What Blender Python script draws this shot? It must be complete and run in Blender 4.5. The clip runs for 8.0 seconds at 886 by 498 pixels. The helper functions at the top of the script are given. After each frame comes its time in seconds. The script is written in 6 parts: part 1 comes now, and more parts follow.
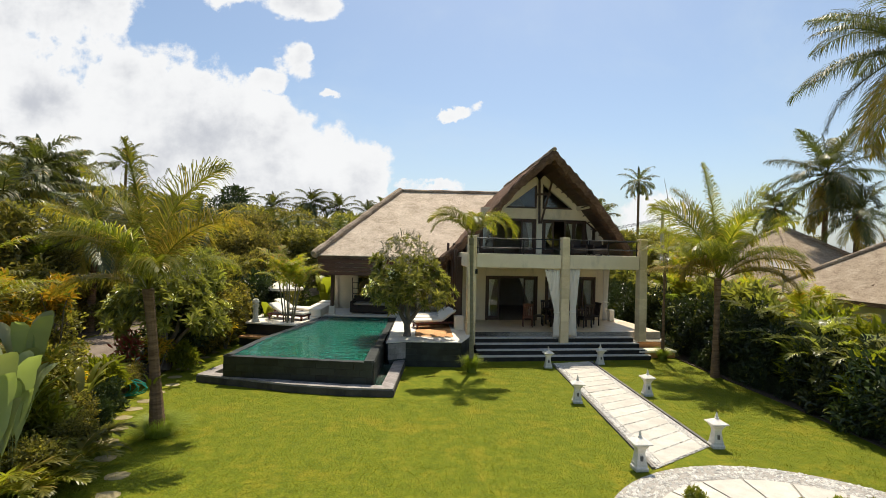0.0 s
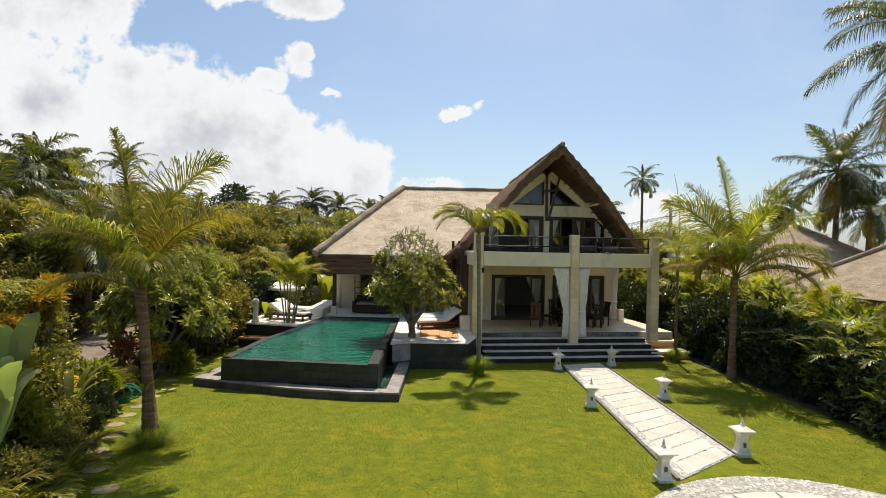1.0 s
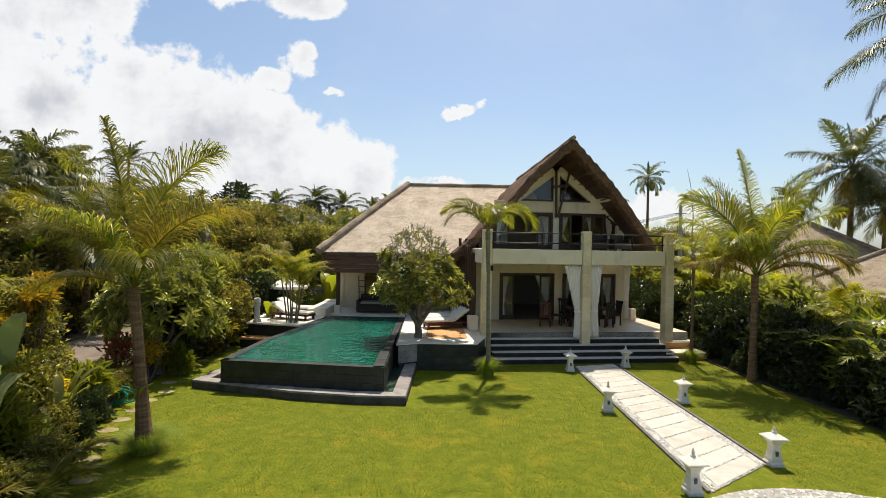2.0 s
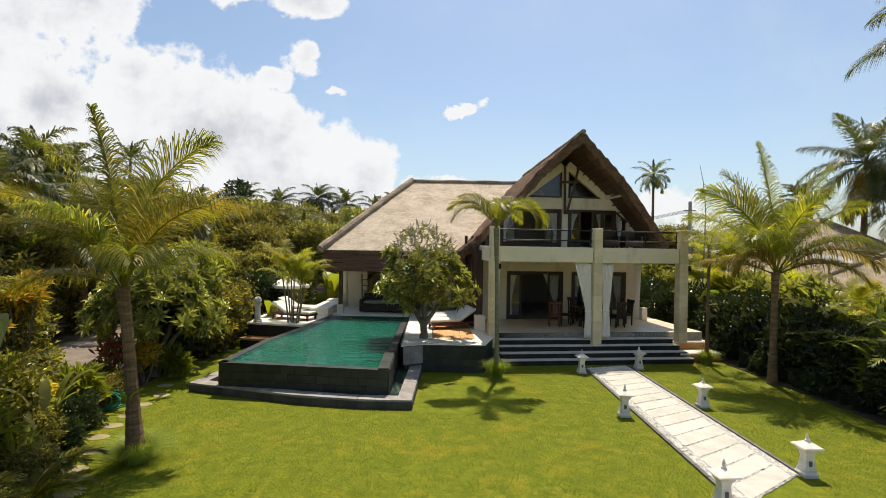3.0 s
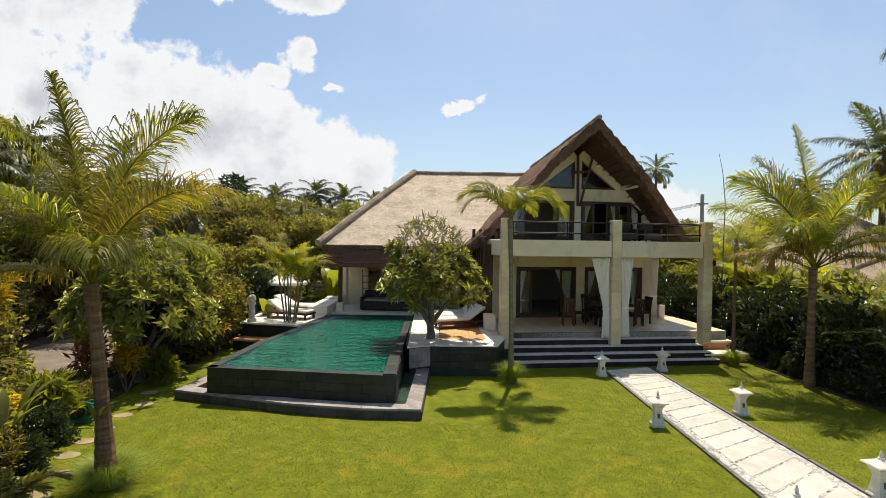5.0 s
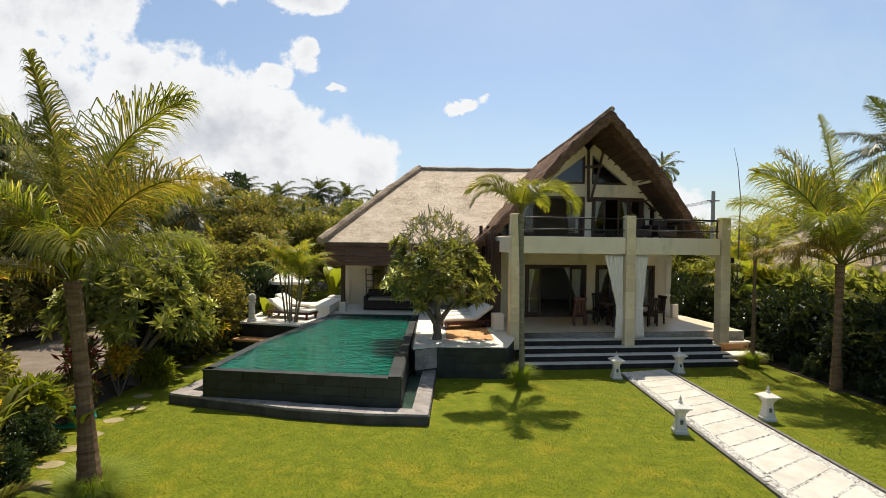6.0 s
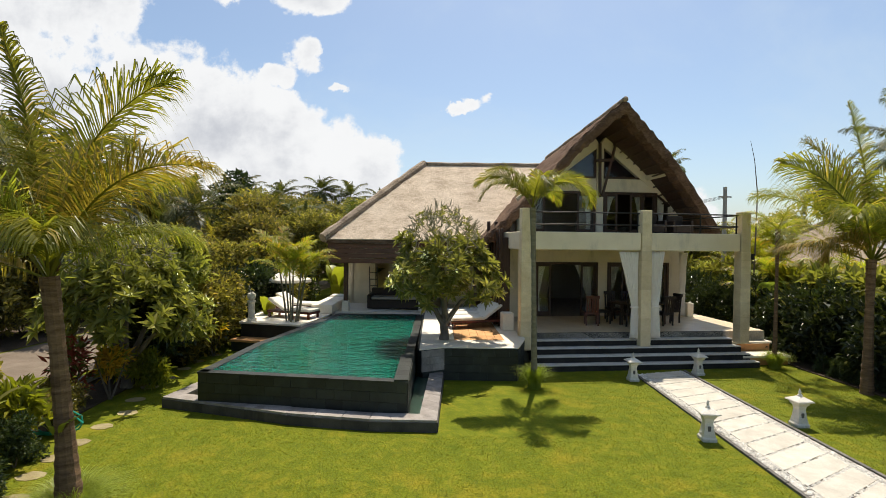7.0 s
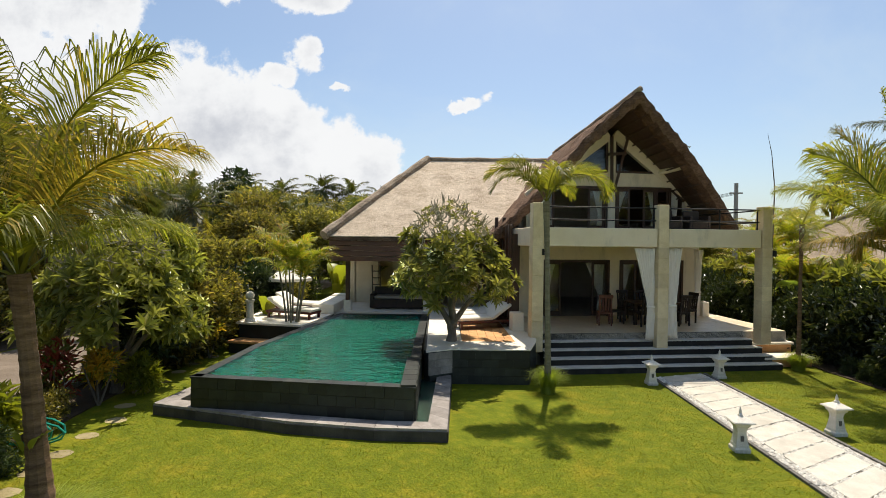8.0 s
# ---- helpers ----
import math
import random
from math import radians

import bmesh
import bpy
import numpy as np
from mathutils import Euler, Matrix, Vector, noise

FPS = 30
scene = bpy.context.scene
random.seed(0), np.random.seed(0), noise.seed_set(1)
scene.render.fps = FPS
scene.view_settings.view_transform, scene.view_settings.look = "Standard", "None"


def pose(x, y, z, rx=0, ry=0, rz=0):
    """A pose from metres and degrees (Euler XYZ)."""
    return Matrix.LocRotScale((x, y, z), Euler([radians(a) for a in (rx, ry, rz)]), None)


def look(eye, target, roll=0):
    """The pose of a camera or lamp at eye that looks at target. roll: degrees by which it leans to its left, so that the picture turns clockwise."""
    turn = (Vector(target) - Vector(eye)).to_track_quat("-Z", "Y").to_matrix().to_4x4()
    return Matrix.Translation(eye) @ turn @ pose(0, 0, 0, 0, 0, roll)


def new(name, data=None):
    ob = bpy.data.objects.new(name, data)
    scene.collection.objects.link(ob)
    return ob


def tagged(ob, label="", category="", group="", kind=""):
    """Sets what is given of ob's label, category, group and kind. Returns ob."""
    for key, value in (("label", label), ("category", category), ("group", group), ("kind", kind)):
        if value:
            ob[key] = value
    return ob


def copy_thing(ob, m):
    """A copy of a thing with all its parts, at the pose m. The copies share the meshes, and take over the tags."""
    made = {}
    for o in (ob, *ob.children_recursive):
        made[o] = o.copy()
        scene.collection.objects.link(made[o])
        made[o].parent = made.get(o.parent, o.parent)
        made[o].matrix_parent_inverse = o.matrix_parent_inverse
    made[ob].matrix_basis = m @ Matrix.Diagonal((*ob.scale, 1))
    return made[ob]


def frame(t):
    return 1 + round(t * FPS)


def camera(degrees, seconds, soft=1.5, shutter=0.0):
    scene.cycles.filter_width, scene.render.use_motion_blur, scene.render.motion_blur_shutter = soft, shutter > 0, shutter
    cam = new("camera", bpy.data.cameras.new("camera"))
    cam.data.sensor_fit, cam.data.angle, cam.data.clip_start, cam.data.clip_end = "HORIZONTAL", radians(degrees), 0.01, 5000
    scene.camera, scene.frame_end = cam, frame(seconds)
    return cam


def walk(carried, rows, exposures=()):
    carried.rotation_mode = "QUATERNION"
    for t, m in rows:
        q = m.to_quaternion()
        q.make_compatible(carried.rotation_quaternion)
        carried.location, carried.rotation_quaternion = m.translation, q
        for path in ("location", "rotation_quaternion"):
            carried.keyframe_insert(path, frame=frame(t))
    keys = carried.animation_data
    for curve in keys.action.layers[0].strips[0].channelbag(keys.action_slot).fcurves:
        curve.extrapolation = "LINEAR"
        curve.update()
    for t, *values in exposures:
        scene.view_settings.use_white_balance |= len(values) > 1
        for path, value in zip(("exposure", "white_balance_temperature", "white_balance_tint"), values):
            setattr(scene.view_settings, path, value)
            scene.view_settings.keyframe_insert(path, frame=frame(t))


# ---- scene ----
# ---- camera and walk ----
# seconds, place in metres, pitch, roll, yaw in degrees
PATH_ROWS = [
    (0, -5.217, -20.231, 4.362, -0.113, 1.240, -0.725),
    (0.5, -5.300, -19.914, 4.337, -0.130, 1.191, -0.685),
    (1, -5.371, -19.606, 4.317, -0.227, 1.119, -0.579),
    (1.5, -5.458, -19.285, 4.280, -0.290, 1.098, -0.445),
    (3, -5.652, -18.350, 4.187, -0.476, 0.951, 0.055),
    (3.5, -5.734, -18.033, 4.148, -0.511, 0.903, 0.010),
    (4, -5.816, -17.725, 4.115, -0.569, 0.862, -0.112),
    (4.5, -5.908, -17.417, 4.099, -0.732, 0.821, -0.253),
    (6, -6.101, -16.453, 3.969, -0.887, 0.763, 0.152),
    (6.5, -6.162, -16.125, 3.912, -0.897, 0.735, 0.341),
    (7, -6.234, -15.775, 3.852, -0.934, 0.648, 0.481),
    (7.5, -6.322, -15.426, 3.803, -0.986, 0.609, 0.571),
    (8, -6.415, -15.060, 3.774, -1.048, 0.570, 0.606),
]
cam = camera(84.0, 8.0, 0.55)
walk(cam, [(t, Matrix.Translation((x, y, z)) @ pose(0, 0, 0, 0, 0, yaw) @ pose(0, 0, 0, 90 + p, 0, 0) @ pose(0, 0, 0, 0, 0, r))
           for t, x, y, z, p, r, yaw in PATH_ROWS])

# ---- world, sun, exposure ----
SUN_DIR = Vector((0.09, 0.40, 0.91)).normalized()
sun = new("sun", bpy.data.lights.new("sun", "SUN"))
sun.data.energy, sun.data.angle, sun.data.color = 5.3, radians(0.6), (1.0, 0.905, 0.76)
sun.matrix_world = look((0, 0, 60), Vector((0, 0, 60)) - SUN_DIR)
scene.view_settings.exposure = 0.2

world = bpy.data.worlds.new("world")
scene.world = world
world.use_nodes = True


class Nodes:
    """Short hand for building a node tree."""

    def __init__(self, tree):
        self.tree = tree
        tree.nodes.clear()

    def add(self, kind, **props):
        n = self.tree.nodes.new(kind)
        for k, v in props.items():
            if k == "blend":
                n.blend_type = v
            elif k == "op":
                n.operation = v
            elif k == "data":
                n.data_type = v
            elif k == "clamp":
                n.use_clamp = v
        return n

    def link(self, a, b):
        self.tree.links.new(a, b)

    def put(self, socket, v):
        if isinstance(v, bpy.types.NodeSocket):
            self.link(v, socket)
        elif v is not None:
            socket.default_value = v

    def math(self, op, a, b=None, c=None, clamp=False):
        n = self.add("ShaderNodeMath", op=op, clamp=clamp)
        for i, v in enumerate((a, b, c)):
            if v is not None:
                self.put(n.inputs[i], v)
        return n.outputs[0]

    def noise(self, vec, scale, detail=4, rough=0.55, distortion=0.0):
        n = self.add("ShaderNodeTexNoise")
        self.put(n.inputs["Vector"], vec)
        n.inputs["Scale"].default_value, n.inputs["Detail"].default_value = scale, detail
        n.inputs["Roughness"].default_value, n.inputs["Distortion"].default_value = rough, distortion
        return n.outputs["Fac"]

    def ramp(self, v, stops):
        n = self.add("ShaderNodeValToRGB")
        self.put(n.inputs[0], v)
        e = n.color_ramp.elements
        while len(e) < len(stops):
            e.new(0.5)
        for el, (p, col) in zip(e, stops):
            el.position, el.color = p, (*col, 1) if len(col) == 3 else col
        return n.outputs[0]

    def mix(self, f, a, b, blend="MIX"):
        n = self.add("ShaderNodeMix", data="RGBA", blend=blend)
        self.put(n.inputs[0], f)
        for s, v in ((n.inputs[6], a), (n.inputs[7], b)):
            self.put(s, (*v, 1) if isinstance(v, tuple) and len(v) == 3 else v)
        return n.outputs[2]

    def range(self, v, a, b, c=0.0, d=1.0):
        n = self.add("ShaderNodeMapRange")
        n.interpolation_type = "SMOOTHSTEP"
        self.put(n.inputs[0], v)
        for i, k in enumerate((a, b, c, d)):
            n.inputs[1 + i].default_value = k
        return n.outputs[0]

    def mapping(self, vec, scale=(1, 1, 1), loc=(0, 0, 0), rot=(0, 0, 0)):
        n = self.add("ShaderNodeMapping")
        self.put(n.inputs[0], vec)
        n.inputs["Scale"].default_value, n.inputs["Location"].default_value, n.inputs["Rotation"].default_value = scale, loc, rot
        return n.outputs[0]


def build_sky(w):
    k = Nodes(w.node_tree)
    sky = k.add("ShaderNodeTexSky")
    sky.sky_type, sky.sun_disc = "NISHITA", False
    sky.sun_elevation = math.asin(SUN_DIR.z)
    sky.sun_rotation = math.atan2(SUN_DIR.x, SUN_DIR.y)
    sky.air_density, sky.dust_density, sky.ozone_density = 1.0, 1.6, 1.2
    co = k.add("ShaderNodeTexCoord").outputs["Generated"]
    sep = k.add("ShaderNodeSeparateXYZ")
    k.link(co, sep.inputs[0])
    x, y, z = sep.outputs
    ya = k.math("MAXIMUM", k.math("ABSOLUTE", y), 0.05)
    u, v = k.math("DIVIDE", x, ya), k.math("DIVIDE", z, ya)
    uv = k.add("ShaderNodeCombineXYZ")
    k.link(u, uv.inputs[0]), k.link(v, uv.inputs[1])
    puff = k.noise(uv.outputs[0], 6.5, 12, 0.60, 0.05)
    wisp = k.noise(k.mapping(uv.outputs[0], (1, 1.6, 1), (3, 1, 0)), 2.2, 7, 0.62, 0.3)
    # cumulus banks: centre u, v, half-width, half-height, weight
    banks = [(-0.88, 0.54, 0.30, 0.22, 1.0), (-0.90, 0.24, 0.36, 0.25, 1.0), (-0.62, 0.16, 0.28, 0.22, 1.0), (-0.45, 0.17, 0.13, 0.17, 1.0), (-0.23, 0.12, 0.14, 0.135, 1.0), (-0.42, 0.03, 0.40, 0.12, 1.0), (-0.35, 0.14, 0.15, 0.15, 1.15), (-0.60, 0.27, 0.20, 0.14, 1.0), (-0.19, 0.16, 0.09, 0.10, 1.0),
             (-0.42, 0.52, 0.12, 0.055, 0.9), (-0.30, 0.49, 0.12, 0.04, 0.85), (-0.295, 0.375, 0.04, 0.06, 0.9), (-0.35, 0.325, 0.055, 0.035, 0.85), (-0.225, 0.305, 0.035, 0.02, 0.75),
             (0.02, 0.272, 0.04, 0.018, 0.85), (0.045, 0.280, 0.035, 0.018, 0.85), (0.065, 0.292, 0.028, 0.02, 0.85), (-0.02, 0.125, 0.10, 0.014, 0.75), (0.42, 0.07, 0.14, 0.06, 0.75)]
    warp_u = k.math("MULTIPLY", k.math("SUBTRACT", k.noise(uv.outputs[0], 8.0, 6, 0.6), 0.5), 0.15)
    warp_v = k.math("MULTIPLY", k.math("SUBTRACT", k.noise(k.mapping(uv.outputs[0], (1, 1, 1), (7, 3, 0)), 8.0, 6, 0.6), 0.5), 0.13)
    uw, vw = k.math("ADD", u, warp_u), k.math("ADD", v, warp_v)
    field = None
    for cu, cv, hu, hv, wt in banks:
        a = k.math("DIVIDE", k.math("SUBTRACT", uw, cu), hu)
        b = k.math("DIVIDE", k.math("SUBTRACT", vw, cv), hv)
        r = k.math("ADD", k.math("MULTIPLY", a, a), k.math("MULTIPLY", b, b))
        g = k.math("MULTIPLY", k.math("SUBTRACT", 1.0, k.math("MULTIPLY", r, 0.5)), wt)
        field = g if field is None else k.math("MAXIMUM", field, g)
    field = k.math("MAXIMUM", field, -1.0)
    dens = k.math("ADD", field, k.math("MULTIPLY", k.math("SUBTRACT", puff, 0.5), 1.9))
    ahead = k.range(y, 0.0, 0.3)
    mask = k.math("MULTIPLY", k.range(dens, 0.48, 0.68), ahead)
    haze = k.range(wisp, 0.42, 0.75, 0.0, 0.32)
    shade = k.noise(k.mapping(uv.outputs[0], (1, 1.2, 1), (0.03, 0.05, 0)), 5.5, 5, 0.55)
    cloud = k.mix(k.math("MULTIPLY", k.range(shade, 0.40, 0.62), k.range(dens, 0.6, 1.3)), (6.3, 6.35, 6.4), (3.9, 4.05, 4.4))
    low = k.range(v, -0.02, 0.26, 0.24, 0.0)
    base = k.mix(1.0, sky.outputs[0], (0.93, 0.965, 0.955), "MULTIPLY")
    base = k.mix(haze, base, (4.4, 5.2, 5.9))
    base = k.mix(low, base, (4.2, 5.0, 5.8))
    col = k.mix(mask, base, cloud)
    bg = k.add("ShaderNodeBackground")
    k.link(col, bg.inputs[0])
    bg.inputs[1].default_value = 0.128
    out = k.add("ShaderNodeOutputWorld")
    k.link(bg.outputs[0], out.inputs[0])


build_sky(world)

# ---- materials ----


def material(name, colors, rough=0.7, scale=6.0, bump=0.3, bump_scale=40.0, metal=0.0, fine=0.25, obj_var=0.0, island_var=0.0,
             stretch=(1, 1, 1), spec=0.4, stains=None, bump_dist=0.01, coord="Object"):
    """Principled surface: two or three colours mixed by broad noise, fine grain, object and island variation, bump."""
    m = bpy.data.materials.new(name)
    m.use_nodes = True
    k = Nodes(m.node_tree)
    tc = k.add("ShaderNodeTexCoord")
    pos = k.add("ShaderNodeNewGeometry")
    vec = k.mapping(pos.outputs["Position"] if coord == "World" else tc.outputs["Object"], stretch)
    broad = k.noise(vec, scale, 5, 0.6)
    n = len(colors)
    col = k.ramp(broad, [(0.3 + 0.4 * i / max(1, n - 1), c) for i, c in enumerate(colors)]) if n > 1 else colors[0]
    grain = k.noise(vec, bump_scale, 4, 0.65)
    col = k.mix(fine, col, k.ramp(grain, [(0.3, (0.35, 0.35, 0.35)), (0.7, (1.5, 1.5, 1.5))]), "MULTIPLY") if fine else col
    if stains:
        colour, amount, sc = stains
        col = k.mix(k.range(k.noise(k.mapping(vec, (1, 1, 0.35)), sc, 6, 0.7), 0.52, 0.75, 0.0, amount), col, colour)
    if obj_var:
        info = k.add("ShaderNodeObjectInfo")
        h = k.add("ShaderNodeHueSaturation")
        k.put(h.inputs["Color"], col)
        k.put(h.inputs["Value"], k.math("ADD", 1 - obj_var, k.math("MULTIPLY", info.outputs["Random"], 2 * obj_var)))
        k.put(h.inputs["Hue"], k.math("ADD", 0.5 - obj_var * 0.02, k.math("MULTIPLY", info.outputs["Random"], obj_var * 0.04)))
        col = h.outputs[0]
    if island_var:
        h = k.add("ShaderNodeHueSaturation")
        k.put(h.inputs["Color"], col)
        k.put(h.inputs["Value"], k.math("ADD", 1 - island_var, k.math("MULTIPLY", pos.outputs["Random Per Island"], 2 * island_var)))
        col = h.outputs[0]
    p = k.add("ShaderNodeBsdfPrincipled")
    k.put(p.inputs["Base Color"], (*col, 1) if isinstance(col, tuple) else col)
    k.put(p.inputs["Roughness"], k.math("ADD", rough - 0.08, k.math("MULTIPLY", grain, 0.16)))
    p.inputs["Metallic"].default_value = metal
    p.inputs["Specular IOR Level"].default_value = spec
    if bump:
        b = k.add("ShaderNodeBump")
        b.inputs["Strength"].default_value, b.inputs["Distance"].default_value = bump, bump_dist
        k.link(grain, b.inputs["Height"])
        k.link(b.outputs[0], p.inputs["Normal"])
    out = k.add("ShaderNodeOutputMaterial")
    k.link(p.outputs[0], out.inputs[0])
    return m


def leaf_material(name, dark, light, extra=None, extra_share=0.0, trans=0.45, rough=0.42):
    """Leaves: colour varies leaf by leaf and plant by plant; light passes through."""
    m = bpy.data.materials.new(name)
    m.use_nodes = True
    k = Nodes(m.node_tree)
    geo = k.add("ShaderNodeNewGeometry")
    info = k.add("ShaderNodeObjectInfo")
    rnd = geo.outputs["Random Per Island"]
    clump = k.noise(geo.outputs["Position"], 1.1, 3, 0.6)
    f = k.math("ADD", k.math("MULTIPLY", rnd, 0.6), k.math("MULTIPLY", k.range(clump, 0.3, 0.7), 0.4))
    col = k.mix(f, dark, light)
    if extra:
        r2 = k.math("FRACT", k.math("MULTIPLY", rnd, 37.7))
        col = k.mix(k.math("LESS_THAN", r2, extra_share), col, extra)
    h = k.add("ShaderNodeHueSaturation")
    k.put(h.inputs["Color"], col)
    k.put(h.inputs["Value"], k.math("ADD", 0.78, k.math("MULTIPLY", info.outputs["Random"], 0.44)))
    k.put(h.inputs["Hue"], k.math("ADD", 0.474, k.math("MULTIPLY", info.outputs["Random"], 0.03)))
    p = k.add("ShaderNodeBsdfPrincipled")
    k.link(h.outputs[0], p.inputs["Base Color"])
    p.inputs["Roughness"].default_value = rough
    p.inputs["Specular IOR Level"].default_value = 0.45
    t = k.add("ShaderNodeBsdfTranslucent")
    k.link(k.mix(1.0, h.outputs[0], (1.5, 1.6, 0.6), "MULTIPLY"), t.inputs[0])
    mx = k.add("ShaderNodeMixShader")
    mx.inputs[0].default_value = trans
    k.link(p.outputs[0], mx.inputs[1]), k.link(t.outputs[0], mx.inputs[2])
    out = k.add("ShaderNodeOutputMaterial")
    k.link(mx.outputs[0], out.inputs[0])
    return m


def thatch_material(name, colors, axis):
    """Dry grass thatch: streaks down the slope, courses and weathering blotches. axis: scale along and across."""
    m = bpy.data.materials.new(name)
    m.use_nodes = True
    k = Nodes(m.node_tree)
    geo = k.add("ShaderNodeNewGeometry")
    pos = geo.outputs["Position"]
    straw = k.noise(k.mapping(pos, axis), 6.0, 6, 0.7)
    blot = k.noise(k.mapping(pos, (1.0, 1.0, 2.2)), 1.3, 5, 0.65)
    tuft = k.noise(k.mapping(pos, (2.2, 2.2, 5.0)), 3.2, 6, 0.72)
    col = k.ramp(k.math("ADD", k.math("MULTIPLY", blot, 0.5), k.math("MULTIPLY", tuft, 0.5)), [(0.38, colors[0]), (0.5, colors[1]), (0.62, colors[2])])
    col = k.mix(0.9, col, k.ramp(straw, [(0.32, (0.55, 0.52, 0.48)), (0.68, (1.3, 1.3, 1.3))]), "MULTIPLY")
    h = k.add("ShaderNodeHueSaturation")
    k.put(h.inputs["Color"], col)
    k.put(h.inputs["Value"], k.math("ADD", 0.86, k.math("MULTIPLY", geo.outputs["Random Per Island"], 0.28)))
    p = k.add("ShaderNodeBsdfPrincipled")
    k.link(h.outputs[0], p.inputs["Base Color"])
    p.inputs["Roughness"].default_value, p.inputs["Specular IOR Level"].default_value = 0.9, 0.15
    b = k.add("ShaderNodeBump")
    b.inputs["Strength"].default_value, b.inputs["Distance"].default_value = 0.8, 0.04
    k.link(k.math("ADD", straw, k.math("MULTIPLY", tuft, 1.2)), b.inputs["Height"])
    k.link(b.outputs[0], p.inputs["Normal"])
    out = k.add("ShaderNodeOutputMaterial")
    k.link(p.outputs[0], out.inputs[0])
    return m


def lawn_material():
    m = bpy.data.materials.new("lawn")
    m.use_nodes = True
    k = Nodes(m.node_tree)
    pos = k.add("ShaderNodeNewGeometry").outputs["Position"]
    broad = k.noise(pos, 0.8, 6, 0.68)
    mid = k.noise(pos, 3.2, 5, 0.65)
    fine = k.noise(pos, 26.0, 6, 0.75)
    col = k.ramp(mid, [(0.3, (0.096, 0.126, 0.005)), (0.52, (0.142, 0.168, 0.007)), (0.75, (0.215, 0.210, 0.014))])
    col = k.mix(k.range(broad, 0.50, 0.72, 0.0, 0.58), col, (0.27, 0.215, 0.014))
    col = k.mix(k.range(k.noise(k.mapping(pos, (1, 1, 1), (9, 4, 0)), 1.3, 5, 0.65), 0.54, 0.72, 0.0, 0.6), col, (0.080, 0.120, 0.004))
    col = k.mix(0.75, col, k.ramp(fine, [(0.32, (0.5, 0.55, 0.5)), (0.7, (1.5, 1.42, 1.35))]), "MULTIPLY")
    p = k.add("ShaderNodeBsdfPrincipled")
    k.link(col, p.inputs["Base Color"])
    p.inputs["Roughness"].default_value, p.inputs["Specular IOR Level"].default_value = 0.85, 0.15
    b = k.add("ShaderNodeBump")
    b.inputs["Strength"].default_value, b.inputs["Distance"].default_value = 0.9, 0.03
    k.link(fine, b.inputs["Height"])
    k.link(b.outputs[0], p.inputs["Normal"])
    out = k.add("ShaderNodeOutputMaterial")
    k.link(p.outputs[0], out.inputs[0])
    return m


def water_material(name, colour, rough=0.05, wave=6.0, strength=0.55):
    m = bpy.data.materials.new(name)
    m.use_nodes = True
    k = Nodes(m.node_tree)
    pos = k.add("ShaderNodeNewGeometry").outputs["Position"]
    p = k.add("ShaderNodeBsdfPrincipled")
    tone = k.noise(pos, 0.6, 4, 0.6)
    k.link(k.mix(tone, colour, tuple(c * 0.75 for c in colour)), p.inputs["Base Color"])
    p.inputs["Roughness"].default_value, p.inputs["IOR"].default_value = rough, 1.4
    p.inputs["Subsurface Weight"].default_value, p.inputs["Subsurface Scale"].default_value = 1.0, 1.6
    p.inputs["Subsurface Radius"].default_value = (0.4, 1.0, 0.9)
    b = k.add("ShaderNodeBump")
    b.inputs["Strength"].default_value, b.inputs["Distance"].default_value = strength, 0.12
    ripple = k.math("ADD", k.noise(k.mapping(pos, (0.8, 2.0, 1)), wave * 0.5, 3, 0.5, 0.4), k.math("MULTIPLY", k.noise(k.mapping(pos, (0.7, 2.4, 1)), wave * 2.2, 2, 0.5, 0.3), 0.45))
    k.link(ripple, b.inputs["Height"])
    k.link(b.outputs[0], p.inputs["Normal"])
    out = k.add("ShaderNodeOutputMaterial")
    k.link(p.outputs[0], out.inputs[0])
    return m


def glass_material():
    m = bpy.data.materials.new("window_glass")
    m.use_nodes = True
    k = Nodes(m.node_tree)
    p = k.add("ShaderNodeBsdfPrincipled")
    p.inputs["Base Color"].default_value = (0.9, 0.95, 0.95, 1)
    p.inputs["Roughness"].default_value = 0.02
    p.inputs["Transmission Weight"].default_value = 1.0
    p.inputs["IOR"].default_value = 1.45
    out = k.add("ShaderNodeOutputMaterial")
    k.link(p.outputs[0], out.inputs[0])
    return m


LAWN = lawn_material()
CREAM = material("cream_plaster", [(0.74, 0.63, 0.44), (0.82, 0.72, 0.53)], 0.75, 1.2, 0.15, 50, stains=((0.42, 0.37, 0.28), 0.5, 2.0), fine=0.12)
LIMESTONE = material("cream_limestone", [(0.60, 0.48, 0.29), (0.76, 0.64, 0.42)], 0.7, 3.0, 0.3, 60, obj_var=0.12, fine=0.25)
FLOORTILE = material("pale_floor_tile", [(0.68, 0.55, 0.38), (0.80, 0.68, 0.50)], 0.35, 1.5, 0.1, 40, obj_var=0.06, fine=0.12)
DECKSTONE = material("white_deck_stone", [(0.72, 0.65, 0.53), (0.84, 0.77, 0.65)], 0.7, 1.5, 0.2, 60, obj_var=0.06, fine=0.2)
ORANGE = material("orange_sandstone", [(0.50, 0.25, 0.09), (0.62, 0.34, 0.14)], 0.75, 2.0, 0.2, 60, obj_var=0.08, fine=0.2)
ANDESITE = material("dark_andesite", [(0.011, 0.014, 0.012), (0.032, 0.036, 0.030)], 0.5, 3.0, 0.35, 70, obj_var=0.35, fine=0.4)
